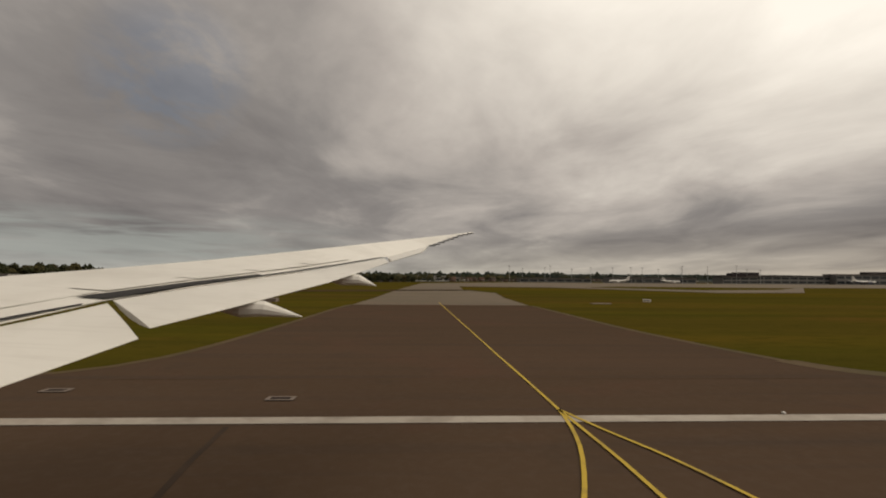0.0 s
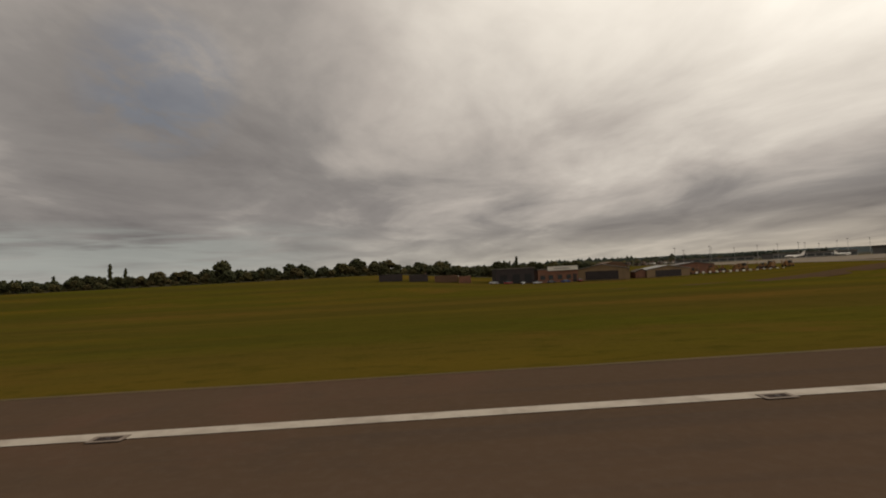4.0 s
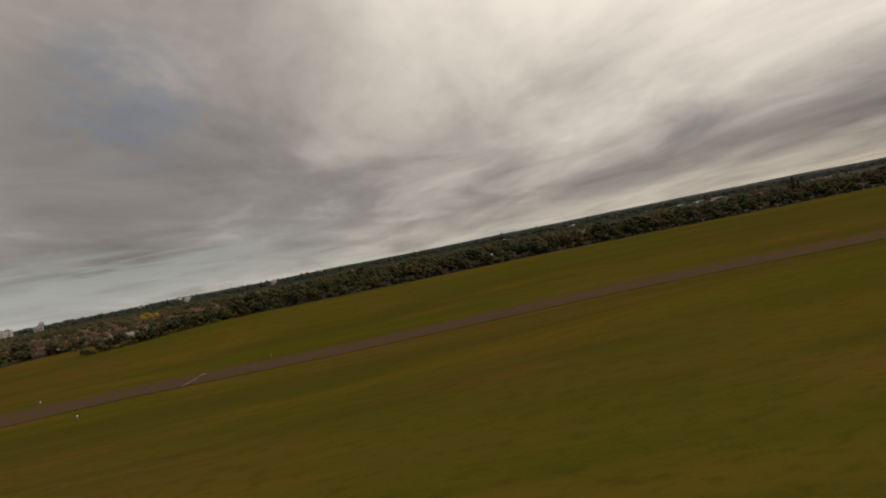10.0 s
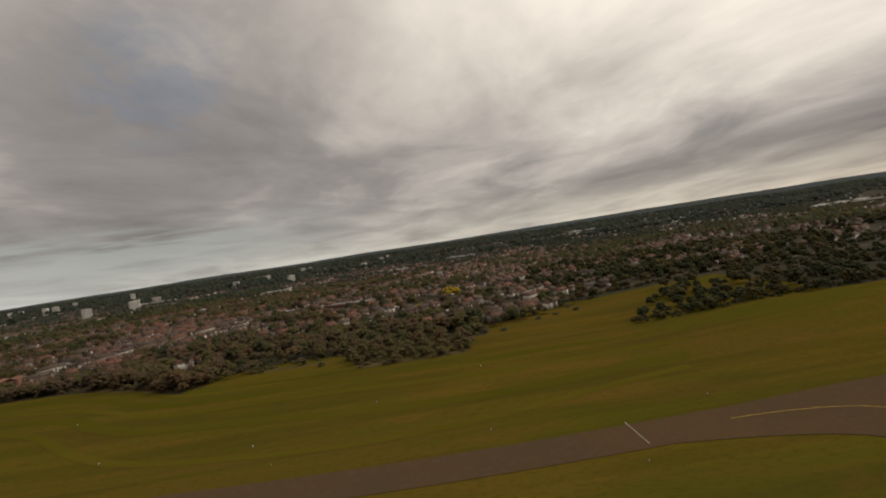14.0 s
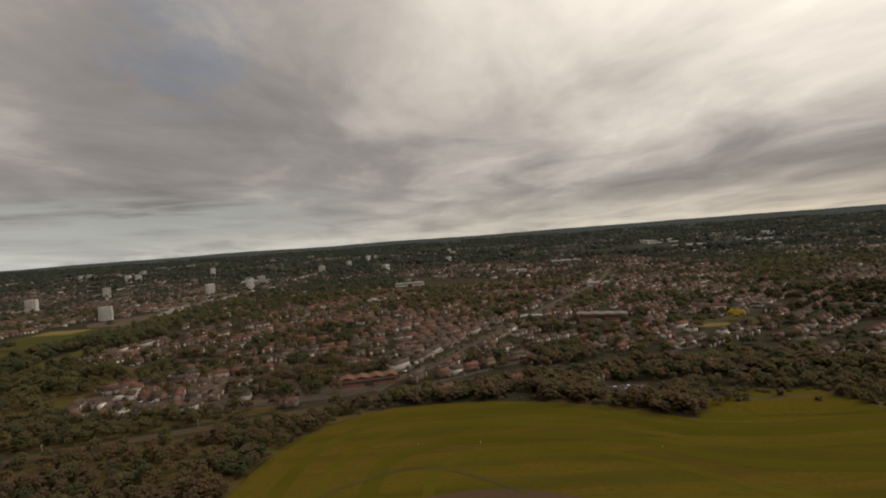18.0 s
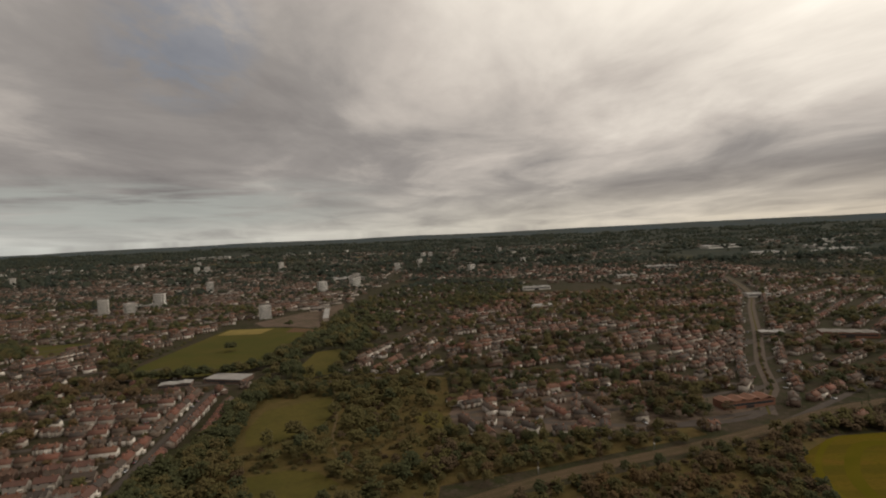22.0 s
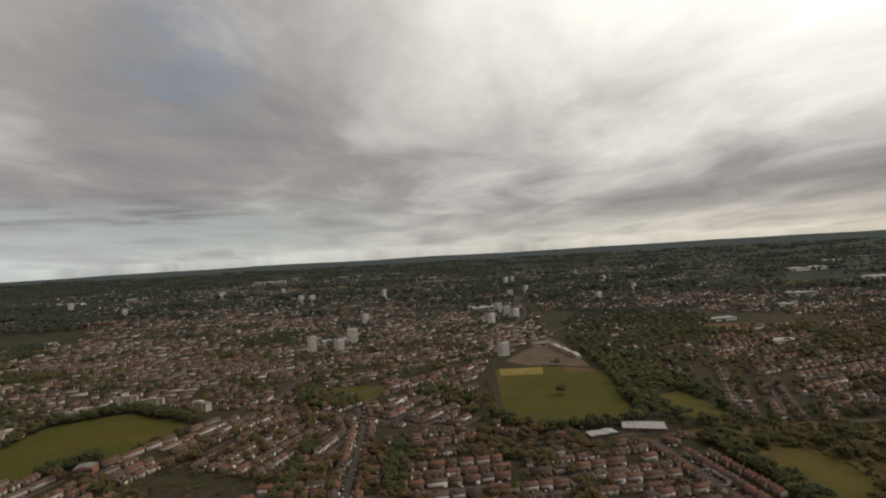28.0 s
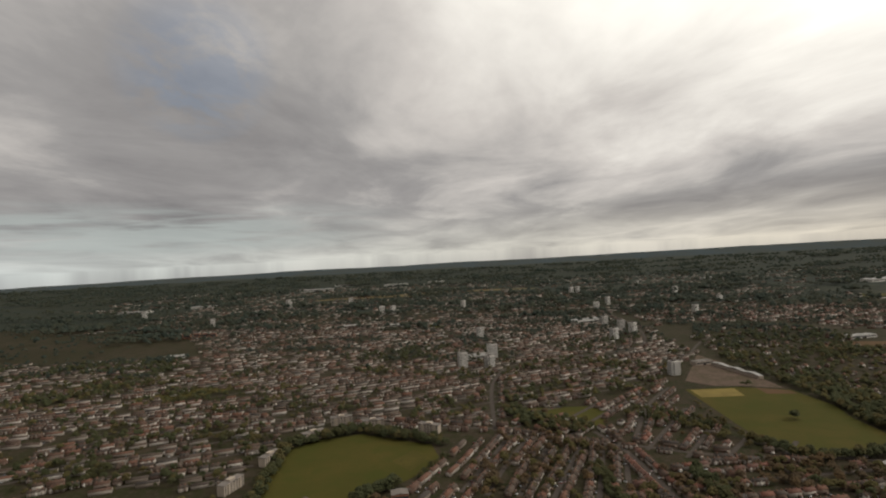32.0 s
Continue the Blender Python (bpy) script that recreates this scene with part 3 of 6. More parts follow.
for side in ([(9.95, 43), (9.95, 33), (9.95, 22.7), (10.35, 16.5), (10.8, 12.8)], [(-5.7, 44), (-6.15, 38), (-6.35, 30.5), (-6.75, 19), (-7.3, 13.4), (-8.6, 11.0), (-10.6, 10.2)]):
    ribbon("soil_edge", curve(side, 1.5), 0.3, DIRT, 0.059, "narrow line of bare soil along the taxiway edge", "earth")
ribbon("bare_edge", curve([(10.8, 12.8), (11.1, 11.6), (11.8, 10.6), (12.9, 10.1), (16, 9.9), (20, 9.9)], 0.6), 0.8, DIRT, 0.06, "bare tan earth where asphalt meets grass", "earth")
draped("apron", [(-4, 100.2), (9.4, 104.2), (12, 150), (38, 142), (56, 94), (76, 98), (130, 170), (400, 190), (400, 345), (60, 330), (2, 240)], CONCRETE, 0.058, "pale tan concrete airport apron", "apron", 30)
draped("apron_grass", [(66, 116), (92, 128), (120, 160), (66, 170), (48, 150)], GRASS, 0.064, "green grass island inside the apron", "grass", 15)
ribbon("parallel_taxiway", curve([(-580, 96), (-570, 100), (-558, 101), (-546, 97), (-528, 84), (-500, 76), (-470, 72.8), (-435, 71.5), (-400, 72.6), (-370, 75), (-310, 75), (-250, 73), (-200, 71.5), (-150, 72), (-60, 78), (10, 104)], 5), 8.5, TAXI, 0.06, "grey-brown asphalt taxiway parallel to the runway", "taxiway")
draped("taxiway_link", curve([(-367, 10.2), (-370.5, 30), (-372.2, 42), (-371.4, 53.6), (-368.6, 62.0), (-361, 67.6), (-343, 71.4)], 2.5) + [(-344, 72.6), (-372, 72), (-412, 69.6)] + curve([(-411.9, 68.2), (-399, 65.6), (-390, 62), (-385.2, 55), (-382.2, 44.2), (-380, 30), (-378, 10.2)], 2.5), TAXI, 0.066, "asphalt link between runway and taxiway", "taxiway", 6)
ribbon("perimeter_track", curve([(-604, 60), (-602, 90), (-592, 108), (-580, 116), (-571, 117), (-563, 112), (-556, 106), (-551, 100)], 2), 1.3, MEADOW, 0.055, "narrow worn track round the runway's end", "track")

ribbon("edge_line", dense([(-611, LINE_Y), (420, LINE_Y)], 20), 0.40, PAINT_W, 0.062, "worn white runway edge line", "marking")
Y_MAIN = curve([(2.1, 49), (2.25, 35.2), (2.40, 21.9), (2.48, 13.8), (2.54, 9.8), (2.56, 7.05)], 2)
ribbon("lead_line", Y_MAIN, 0.065, PAINT_Y, 0.066, "yellow taxiway centre line", "marking")
for pts in ([(2.56, 7.17), (2.46, 6.1), (2.30, 5.1), (2.04, 4.1), (1.75, 3.2), (1.3, 2.0), (0.7, 0.6)], [(2.56, 7.17), (2.61, 5.8), (2.66, 4.46), (2.66, 3.2), (2.68, 1.6), (2.7, 0)], [(2.56, 7.17), (2.92, 5.9), (3.26, 4.9), (3.50, 4.0), (3.68, 3.14), (4.0, 1.6), (4.4, 0)]):
    ribbon("lead_line", curve(pts, 0.6), 0.06, PAINT_Y, 0.07, "yellow lead-on line curving onto the runway", "marking")
LINK = curve([(-373, 12), (-376, 30), (-377.1, 43.7), (-377.6, 57), (-379.4, 64.6), (-384, 69.8), (-391, 71.9), (-400, 72.6)], 2)
ribbon("link_line", LINK, 0.10, PAINT_Y, 0.10, "yellow centre line on the taxiway link", "marking")
ribbon("holding_line", [(-382, 43.4), (-372.2, 43.0)], 0.20, PAINT_Y, 0.11, "yellow holding line across the taxiway link", "marking")
for cx, cy in ((-412.9, 69), (-338.2, 71)):
    ribbon("cross_bar", [(cx, cy), (cx - 0.2, cy + 8.2)], 0.09, PAINT_W, 0.10, "pale bar painted across the taxiway", "marking")
# strip of bare earth at the asphalt edge, broken and uneven
gd = Geo()
rr = random.Random(5)
for start, stop in ((20.0, 300.0), (-607.0, -11.0)):
    xx = start
    while xx < stop - 2:
        ln = min(rr.uniform(3, 11), stop - xx)
        w = rr.uniform(0.12, 0.32)
        yy = EDGE_Y + w / 2 - 0.07
        ribbon_geo(gd, [(xx, yy - 0.04), (xx + ln * 0.3, yy + rr.uniform(-0.03, 0.03)), (xx + ln * 0.7, yy + rr.uniform(-0.03, 0.04)), (xx + ln, yy - 0.04)], w, 0.056)
        xx += ln + rr.choice((0.0, 0.0, 0.0, 0.6))
tagged(gd.ob("edge_dirt", DIRT), "patchy bare earth along the asphalt edge", "earth", kind="stuff")

ribbon("asphalt_seam", [(-2.95, 6.2), (-2.85, 4.6), (-2.7, 3.2), (-2.6, 1.0)], 0.09, TAR, 0.056, "dark tar seam across the runway asphalt", "marking")
# rounds of mowing that follow the bend of the boundary
MOWN_A = material("pale_mown_grass", (0.072, 0.057, 0.008), 0.95, spots=(((0.05, (0.5, 1.5, 1)), 4, 0.40, 0.60, (0.060, 0.051, 0.006), 0.9),), spec=0.0)
MOWN_B = material("dark_mown_grass", (0.052, 0.047, 0.0055), 0.95, spots=(((0.05, (0.5, 1.5, 1)), 4, 0.40, 0.60, (0.064, 0.052, 0.007), 0.9),), spec=0.0)
for k, (inset, wide) in enumerate(((1.2, 1.6), (8.0, 3.4), (16.5, 2.4), (27.0, 4.2), (39.0, 2.4))):
    turn = [(-611 + inset, 60), (-611 + inset, 96), (-610.5 + inset, 118 - 0.2 * inset), (-605 + 0.9 * inset, 139 - 0.6 * inset)]
    turn += [(x, float(bound(x)) - inset * (1.0 - 0.15 * math.sin(x * 0.04 + k))) for x in range(-588 + int(0.7 * inset), -384, 12)]
    ribbon("mowing_line", curve(turn, 4), wide, MOWN_B if k % 2 else MOWN_A, 0.02 + 0.004 * k, "curved stripe of mown airfield grass", "grass")

# ---------------- runway fittings ----------------
def inset_light_mesh():
    outer, inner, w = 0.27, 0.19, 0.10
    g = Geo()
    for x0, x1, y0, y1 in ((-outer, outer, -w - 0.06, -w), (-outer, outer, w, w + 0.06), (-outer, -inner, -w, w), (inner, outer, -w, w)):
        g.box(x0, x1, y0, y1, 0, 0.008)
    return g.mesh("slab", [STONE])


SLAB = inset_light_mesh()
PLATE = Geo().box(-0.19, 0.19, -0.10, 0.10, 0, 0.005).mesh("plate", [DARKIN])
LENS = Geo().tube([(0, 0, 0.002), (0, 0, 0.012), (0, 0, 0.016)], [0.045, 0.04, 0.02], 8).mesh("lens", [DARK_CLAD])


def edge_light(x, y):
    t = thing("runway_edge_light", "flush light in a pale concrete frame on the runway edge line", "runway light", "lights along the runway edge", pose(x, y, 0.066, 0, 0, 0))
    part("slab", SLAB, t, "pale concrete frame")
    part("plate", PLATE, t, "dark cover plate")
    part("lens", LENS, t)
    return t


SPOTS = [-7.9, -14.0, -19.6, -25.4, -31.2, -46.8, -52.9, -58.9, -76.1, -85.6] + [-96.2, -106.9, -117.6, -128.3, -138.9, -147.5, -157.5, -168.5, -179.1, -191.2] + [-203.2 - 11.5 * i for i in range(35)]
first = edge_light(SPOTS[0], LINE_Y - 0.17)
for sx in SPOTS[1:]:
    copy_thing(first, pose(sx, LINE_Y - 0.17, 0.066))
pit = thing("drain_pit", "square drain pit with a pale concrete frame in the asphalt shoulder", "drain pit", "pits in the runway shoulder", pose(-2.6, 8.1, 0.066))
part("slab", SLAB, pit, "pale concrete frame")
part("plate", PLATE, pit, "dark cover plate")
for x in (-7.3, -23.3, -89.8, -123, -156.3, -178.4, -202.9, -231):
    copy_thing(pit, pose(x, 8.9 if x > -8 else 7.8, 0.066))
stud = tagged(Geo().tube([(0, 0, 0), (0, 0, 0.03), (0, 0, 0.045)], [0.055, 0.045, 0.02], 8).ob("marker_stud", SIGN_W), "small white raised marker stud on the asphalt", "marker", "studs on the shoulder")
stud.matrix_world = pose(6.5, 6.85, 0.06) @ Matrix.Diagonal((0.7, 0.7, 0.6, 1))
for x in (-78.5, -215):
    copy_thing(stud, pose(x, 7.1, 0.06))

post = thing("approach_post", "short white post on a concrete foot in the grass", "post", m=pose(-29.2, 16.2, zt(-29.2, 16.2)) @ Matrix.Diagonal((0.65, 0.65, 0.65, 1)))
Geo().tube([(0, 0, 0), (0, 0, 0.55)], [0.09, 0.08], 10).ob("stem", SIGN_W, post)
Geo().tube([(0, 0, 0.55), (0, 0, 0.6), (-0.02, 0, 0.75), (-0.05, 0, 0.80)], [0.11, 0.12, 0.10, 0.04], 10).ob("head", SIGN_W, post)
Geo().box(-0.2, 0.22, -0.2, 0.2, -0.05, 0.09).ob("foot", STONE, post, "concrete foot")
draped("worn_patch", [(-30.6, 15.9), (-30, 15.2), (-28.7, 15), (-27.3, 15.5), (-27, 16.3), (-28.3, 17), (-30, 16.8)], DIRT, 0.012, "worn brown patch round the post", "earth", 2)
hatch = tagged(Geo().box(-0.3, 0.3, -0.25, 0.25, -0.02, 0.04).ob("cover_slab", STONE), "small concrete cover slab in the grass", "slab", "cover slabs")
hatch.matrix_world = pose(-28.0, 16.0, zt(-28, 16))
copy_thing(hatch, pose(18, 48.8, 0.02) @ Matrix.Diagonal((3, 2, 1, 1)))
big = tagged(Geo().box(-1.9, 1.9, -0.6, 0.6, -0.1, 0.35).ob("culvert_slab", STONE), "long low concrete culvert slab in the grass", "slab")
big.matrix_world = pose(-15.5, 50, zt(-15.5, 50))


def taxi_sign(x, y, turn, mat, label):
    t = thing("taxiway_sign", label, "sign", "signs beside the taxiway", pose(x, y, zt(x, y), 0, 0, turn))
    Geo().box(-0.42, 0.42, -0.05, 0.05, 0.1, 0.36).ob("board", mat, t)
    for sx in (-0.3, 0.3):
        Geo().tube([(sx, 0, -0.05), (sx, 0, 0.12)], 0.025, 6).ob("leg", STEEL, t)
    for i in range(3):
        Geo().box(-0.3 + 0.21 * i, -0.14 + 0.21 * i, -0.058, -0.052, 0.16, 0.3).ob("bar", RUBBER, t)


taxi_sign(-365, 41.8, 5, SIGN_O, "low orange taxiway sign board in the grass")
taxi_sign(24, 52, 0, SIGN_W, "low white sign board in the grass")
taxi_sign(-596, 103, 20, SIGN_O, "low orange sign board at the runway's end")
mk = thing("edge_marker", "tiny pale taxiway edge marker on a stalk", "marker", "markers along the taxiway edge", pose(-370, 58, zt(-370, 58)))
Geo().tube([(0, 0, -0.05), (0, 0, 0.3)], 0.05, 6).ob("stalk", STEEL, mk)
Geo().tube([(0, 0, 0.3), (0, 0, 0.38)], [0.07, 0.04], 8).ob("cap", SIGN_W, mk)
for i in range(14):
    x, y = -330 - i * 17, 64 if i % 2 else 82.5
    copy_thing(mk, pose(x, y, zt(x, y)))
for x, y in ((-472, 92), (-452, 105), (-430, 118), (-520, 120), (-560, 128), (-575, 130), (-500, 95)):
    copy_thing(mk, pose(x, y, zt(x, y)) @ Matrix.Diagonal((1.2, 1.2, 1.2, 1)))


# ---------------- fields, roads and railway of the town ----------------
FIELD_A = [(-861, 392), (-821, 392), (-791, 378), (-788, 338), (-795, 314), (-798, 274), (-806, 265), (-829, 259), (-858, 261), (-866, 285), (-865, 313)]
FIELD_B = [(-1126, 233), (-1133, 260), (-1133, 305), (-1119, 319), (-1095, 326), (-1049, 302), (-1044, 282), (-1056, 258), (-1066, 247), (-1083, 243), (-1085, 229)]
FIELD_C = [(-770, 205), (-758, 212), (-748, 218), (-742, 199), (-744, 186), (-755, 173), (-765, 170), (-770, 184)]
FIELD_D = [(-774, 304), (-761, 310), (-754, 288), (-755, 255), (-767, 249), (-775, 269)]
FIELD_E = [(-1002, 365), (-972, 363), (-938, 362), (-933, 347), (-942, 321), (-951, 322), (-966, 345)]
FIELD_F = [(-713, 195), (-704, 197), (-697, 180), (-703, 177), (-710, 184)]
FIELD_G = [(-450, 240), (-415, 243), (-412, 258), (-446, 262)]
FIELD_H = [(-757, 148), (-746, 152), (-737, 150), (-729, 142), (-738, 132), (-752, 138)]
INLETS = [[(-490, 134), (-493, 149), (-480, 154), (-466, 149), (-458, 130)], [(-430, 129), (-427, 146), (-418, 163), (-399, 171), (-391, 165), (-396, 132)]]
draped("park_field", FIELD_A, PITCH, 0.05, "bright green mown park field", "field", 40)
draped("mown_strip", [(-858, 390), (-826, 389), (-829, 369), (-859, 370)], STRAW, 0.09, "pale yellow strip of mown grass", "field", 40)
draped("clay_court", [(-811, 388), (-793, 377), (-792, 368), (-812, 371)], CLAY, 0.09, "red-brown clay court beside the school", "court", 40)
draped("common_field", FIELD_B, PITCH, 0.05, "green playing field between flats and houses", "field", 40)
draped("field_corner", [(-1059, 265), (-1048, 282), (-1059, 295), (-1070, 280)], MEADOW, 0.09, "dry tan corner of the playing field", "field", 40)
for nm, poly, mt, lb in (("meadow", FIELD_C, MEADOW, "dry olive meadow among trees"), ("meadow", FIELD_D, MEADOW, "narrow olive meadow by the stream"), ("meadow", FIELD_E, PITCH, "small town green"),
                         ("meadow", FIELD_F, MEADOW, "rough olive clearing in the scrub"), ("small_green", FIELD_G, PITCH, "bright green ground with a yellow tree"), ("meadow", FIELD_H, MEADOW, "rough clearing")):
    draped(nm, poly, mt, 0.05, lb, "field", 40)
for poly in INLETS:
    draped("grass_bay", poly, GRASS, 0.06, "rough grass reaching into the woods", "grass", 10)
draped("yellow_patch", [(-452, 243), (-436, 243), (-436, 250), (-452, 249)], STRAW, 0.08, "yellow flowering patch", "field", 40)
draped("school_yard", [(-850, 417), (-836, 397), (-819, 395), (-792, 383), (-791, 413), (-791, 474), (-797, 513), (-817, 475)], YARD, 0.05, "bare tan ground round the school", "yard", 60)
draped("car_park", [(-519, 166), (-506, 165), (-510, 150), (-520, 149)], STREET, 0.06, "tarmac car park full of cars", "car park", 60)
draped("brown_lot", [(-690, 520), (-640, 500), (-560, 505), (-560, 522), (-650, 545)], CLAY, 0.06, "reddish bare ground among houses", "yard", 80)
for pts, mt in (([(-1431, 1432), (-1147, 1429), (-1026, 1476), (-1038, 1531), (-1369, 1494)], HAY), ([(-1010, 1493), (-818, 1476), (-785, 1496), (-964, 1551)], HAY), ([(-1128, 760), (-1076, 778), (-1032, 817), (-1057, 842), (-1109, 798)], PITCH),
                ([(-1101, 803), (-1049, 815), (-1047, 825), (-1097, 814)], HAY), ([(-1320, 420), (-1280, 430), (-1180, 500), (-1190, 515), (-1310, 450)], MEADOW), ([(-250, 560), (-180, 540), (-160, 580), (-240, 600)], PITCH),
                ([(-150, 640), (-60, 600), (-40, 640), (-140, 680)], MEADOW), ([(-420, 620), (-380, 610), (-372, 640), (-415, 650)], PITCH), ([(-330, 900), (-200, 860), (-180, 910), (-310, 960)], MEADOW)):
    draped("far_field", pts, mt, 0.08, "pale strip of farmland beyond the town", "field", 200)

RAIL = curve([(-1300, 70), (-900, 92), (-760, 112), (-705, 126), (-675, 140), (-655, 147), (-633, 154), (-613, 161), (-589, 171), (-562, 182), (-520, 190), (-440, 196), (-300, 190), (-100, 200)], 8)
ribbon("railway_bed", RAIL, 4.8, BALLAST, 0.07, "brown ballasted railway bed in a cutting", "railway")
for off in (-1.6, -0.9, 0.9, 1.6):
    g = Geo()
    pts = [(x, y + off) for x, y in RAIL]
    ribbon_geo(g, pts, 0.09, 0.12)
    tagged(g.ob("rail", RUSTY), "rusty brown running rail", "rail", kind="structure")
MAIN_ROAD = [(-592, 178), (-585, 192), (-575, 204), (-556, 243), (-523, 301), (-480, 380), (-430, 470), (-380, 600)]
ribbon("dual_carriageway", curve(MAIN_ROAD, 8), 4.8, PALE_ROAD, 0.07, "wide pale tarmac dual carriageway through the houses", "road")
gm = ribbon_geo(Geo(), curve(MAIN_ROAD, 8), 0.8, 0.11)
tagged(gm.ob("central_reserve", MEADOW), "grassed central reservation of the wide road", "verge", kind="structure")
ROADS = [[(-700, 190), (-660, 178), (-625, 172), (-600, 176), (-588, 184)], [(-1300, 378), (-1200, 372), (-1110, 356), (-1050, 334), (-1000, 322), (-960, 300), (-900, 268), (-850, 258), (-800, 245), (-770, 240), (-700, 246), (-620, 235), (-575, 204)],
         [(-931, 159), (-937, 197), (-942, 275), (-951, 311)], [(-789, 128), (-795, 174), (-802, 221), (-803, 237)], [(-870, 400), (-900, 360), (-930, 300)], [(-1010, 322), (-1000, 450), (-960, 520), (-840, 560), (-790, 700), (-780, 900)],
         [(-800, 520), (-740, 600), (-640, 640), (-520, 600), (-400, 560), (-300, 480)], [(-523, 301), (-440, 290), (-340, 240), (-250, 210), (-100, 215)]]
for r in ROADS:
    ribbon("street", curve(r, 8), 2.8, STREET, 0.075, "grey tarmac street between houses", "street")

FOOTPATH = curve([(-752, 250), (-747, 221), (-741, 197), (-738, 175), (-733, 160), (-722, 146)], 3)
ribbon("footpath", FOOTPATH, 0.9, DIRT, 0.08, "narrow bare footpath beside the meadow", "path")

def signal_mast(x, y):
    t = thing("signal_mast", "grey steel signal mast beside the railway", "signal", "signals beside the railway", pose(x, y, zt(x, y)))
    Geo().tube([(0, 0, -0.2), (0, 0, 3.2)], 0.07, 6).ob("mast", STEEL, t)
    Geo().box(-0.16, 0.16, -0.1, 0.1, 2.5, 3.3).ob("head", DARK_CLAD, t)
    Geo().box(-0.3, 0.3, -0.2, 0.2, 1.7, 1.78).ob("ladder_stage", STEEL, t)
    Geo().tube([(0.25, 0, 0), (0.05, 0, 1.8)], 0.03, 5).ob("stay", STEEL, t)


for x in (-734, -706, -676, -640):
    signal_mast(x, float(np.interp(x, [p[0] for p in RAIL], [p[1] for p in RAIL])) + 3.2)

# ---------------- buildings ----------------
HOUSES, TREES, CARS = [], [], []      # (x, y, turn, kind), (x, y, size, kind, leaf), (x, y, turn)
rng = random.Random(11)
WOOD_1 = [(-790, 112), (-705, 112), (-698, 180), (-700, 240), (-730, 252), (-752, 250), (-786, 246), (-780, 180)]
WOOD_2 = [(-786, 246), (-752, 250), (-742, 330), (-770, 400), (-790, 470), (-797, 420), (-785, 370), (-796, 300)]
WOOD_3 = [(-790, 440), (-742, 340), (-700, 400), (-640, 480), (-600, 600), (-640, 680), (-720, 690), (-770, 580)]
WOOD_4 = [(-388, 133), (-340, 128), (-250, 130), (-110, 134), (-75, 180), (-75, 225), (-200, 235), (-300, 210), (-370, 165)]
WOOD_5 = [(-540, 155), (-514, 140), (-500, 138), (-500, 152), (-515, 165), (-540, 168)]
WOOD_6 = [(-490, 134), (-458, 132), (-432, 131), (-428, 150), (-450, 156), (-488, 150)]
WOOD_7 = [(-700, 118), (-616, 60), (-612, 125), (-604, 146), (-588, 157), (-596, 163), (-640, 146), (-690, 130)]
WOOD_8 = [(-1600, 470), (-1330, 420), (-1250, 520), (-1350, 640), (-1600, 620)]
WOOD_9 = [(-708, 137), (-672, 147), (-620, 164), (-622, 170), (-660, 168), (-684, 166), (-696, 176), (-704, 172)]
WOODS = [WOOD_1, WOOD_2, WOOD_9, WOOD_4, WOOD_5, WOOD_6, WOOD_7]
for k, poly in enumerate((WOOD_1, WOOD_9, WOOD_5, WOOD_6, WOOD_7)):
    draped("scrubland", poly, SCRUB, 0.026 + 0.004 * k, "olive-brown undergrowth among trees", "undergrowth", 14)
draped("estate_ground", [(-702, 182), (-690, 172), (-646, 170), (-612, 172), (-590, 186), (-612, 214), (-650, 222), (-694, 214)], YARD, 0.046, "worn brown yards and verges of the estate", "yard", 30)
FIELDS = [FIELD_A, FIELD_B, FIELD_C, FIELD_D, FIELD_E, FIELD_F, FIELD_G, FIELD_H] + INLETS + [[(-859, 417), (-838, 394), (-786, 381), (-785, 469), (-796, 517), (-821, 475)], [(-521, 168), (-504, 167), (-508, 149), (-522, 148)]]
KEEP_OFF = [(-825, 245, 13), (-803, 251, 15), (-595, 188, 13), (-520, 293, 10), (-484, 285, 16), (-1061, 234, 9)]
TOWERS = [(-1026, 506, 15), (-1000, 504, 11), (-994, 547, 14.5), (-1000, 678, 14), (-849, 440, 11.5), (-843, 623, 13), (-817, 679, 14), (-809, 659, 13), (-822, 739, 12), (-1014, 1023, 19), (-1172, 1012, 17), (-1150, 1008, 17),
          (-1280, 1256, 17), (-1423, 1245, 16), (-1447, 1310, 16), (-1474, 949, 15), (-1739, 1186, 15), (-657, 820, 12), (-552, 1380, 15), (-559, 940, 12), (-547, 1156, 14), (-744, 987, 15), (-781, 927, 13), (-748, 1272, 15), (-731, 1277, 15)]
FLATS = [(-1147, 252, 72), (-1139, 286, 70), (-1124, 321, 40), (-1112, 349, 15), (-1089, 339, 10), (-1051, 325, -25)]


def seg_far(x, y, pts, d):
    for (x0, y0), (x1, y1) in zip(pts, pts[1:]):
        ll = (x1 - x0) ** 2 + (y1 - y0) ** 2
        t = min(1, max(0, ((x - x0) * (x1 - x0) + (y - y0) * (y1 - y0)) / ll))
        if (x - x0 - t * (x1 - x0)) ** 2 + (y - y0 - t * (y1 - y0)) ** 2 < d * d:
            return False
    return True


LINES = [(curve(MAIN_ROAD, 30), 7.0), (RAIL[::4], 7.0)] + [(curve(r, 30), 4.2) for r in ROADS]


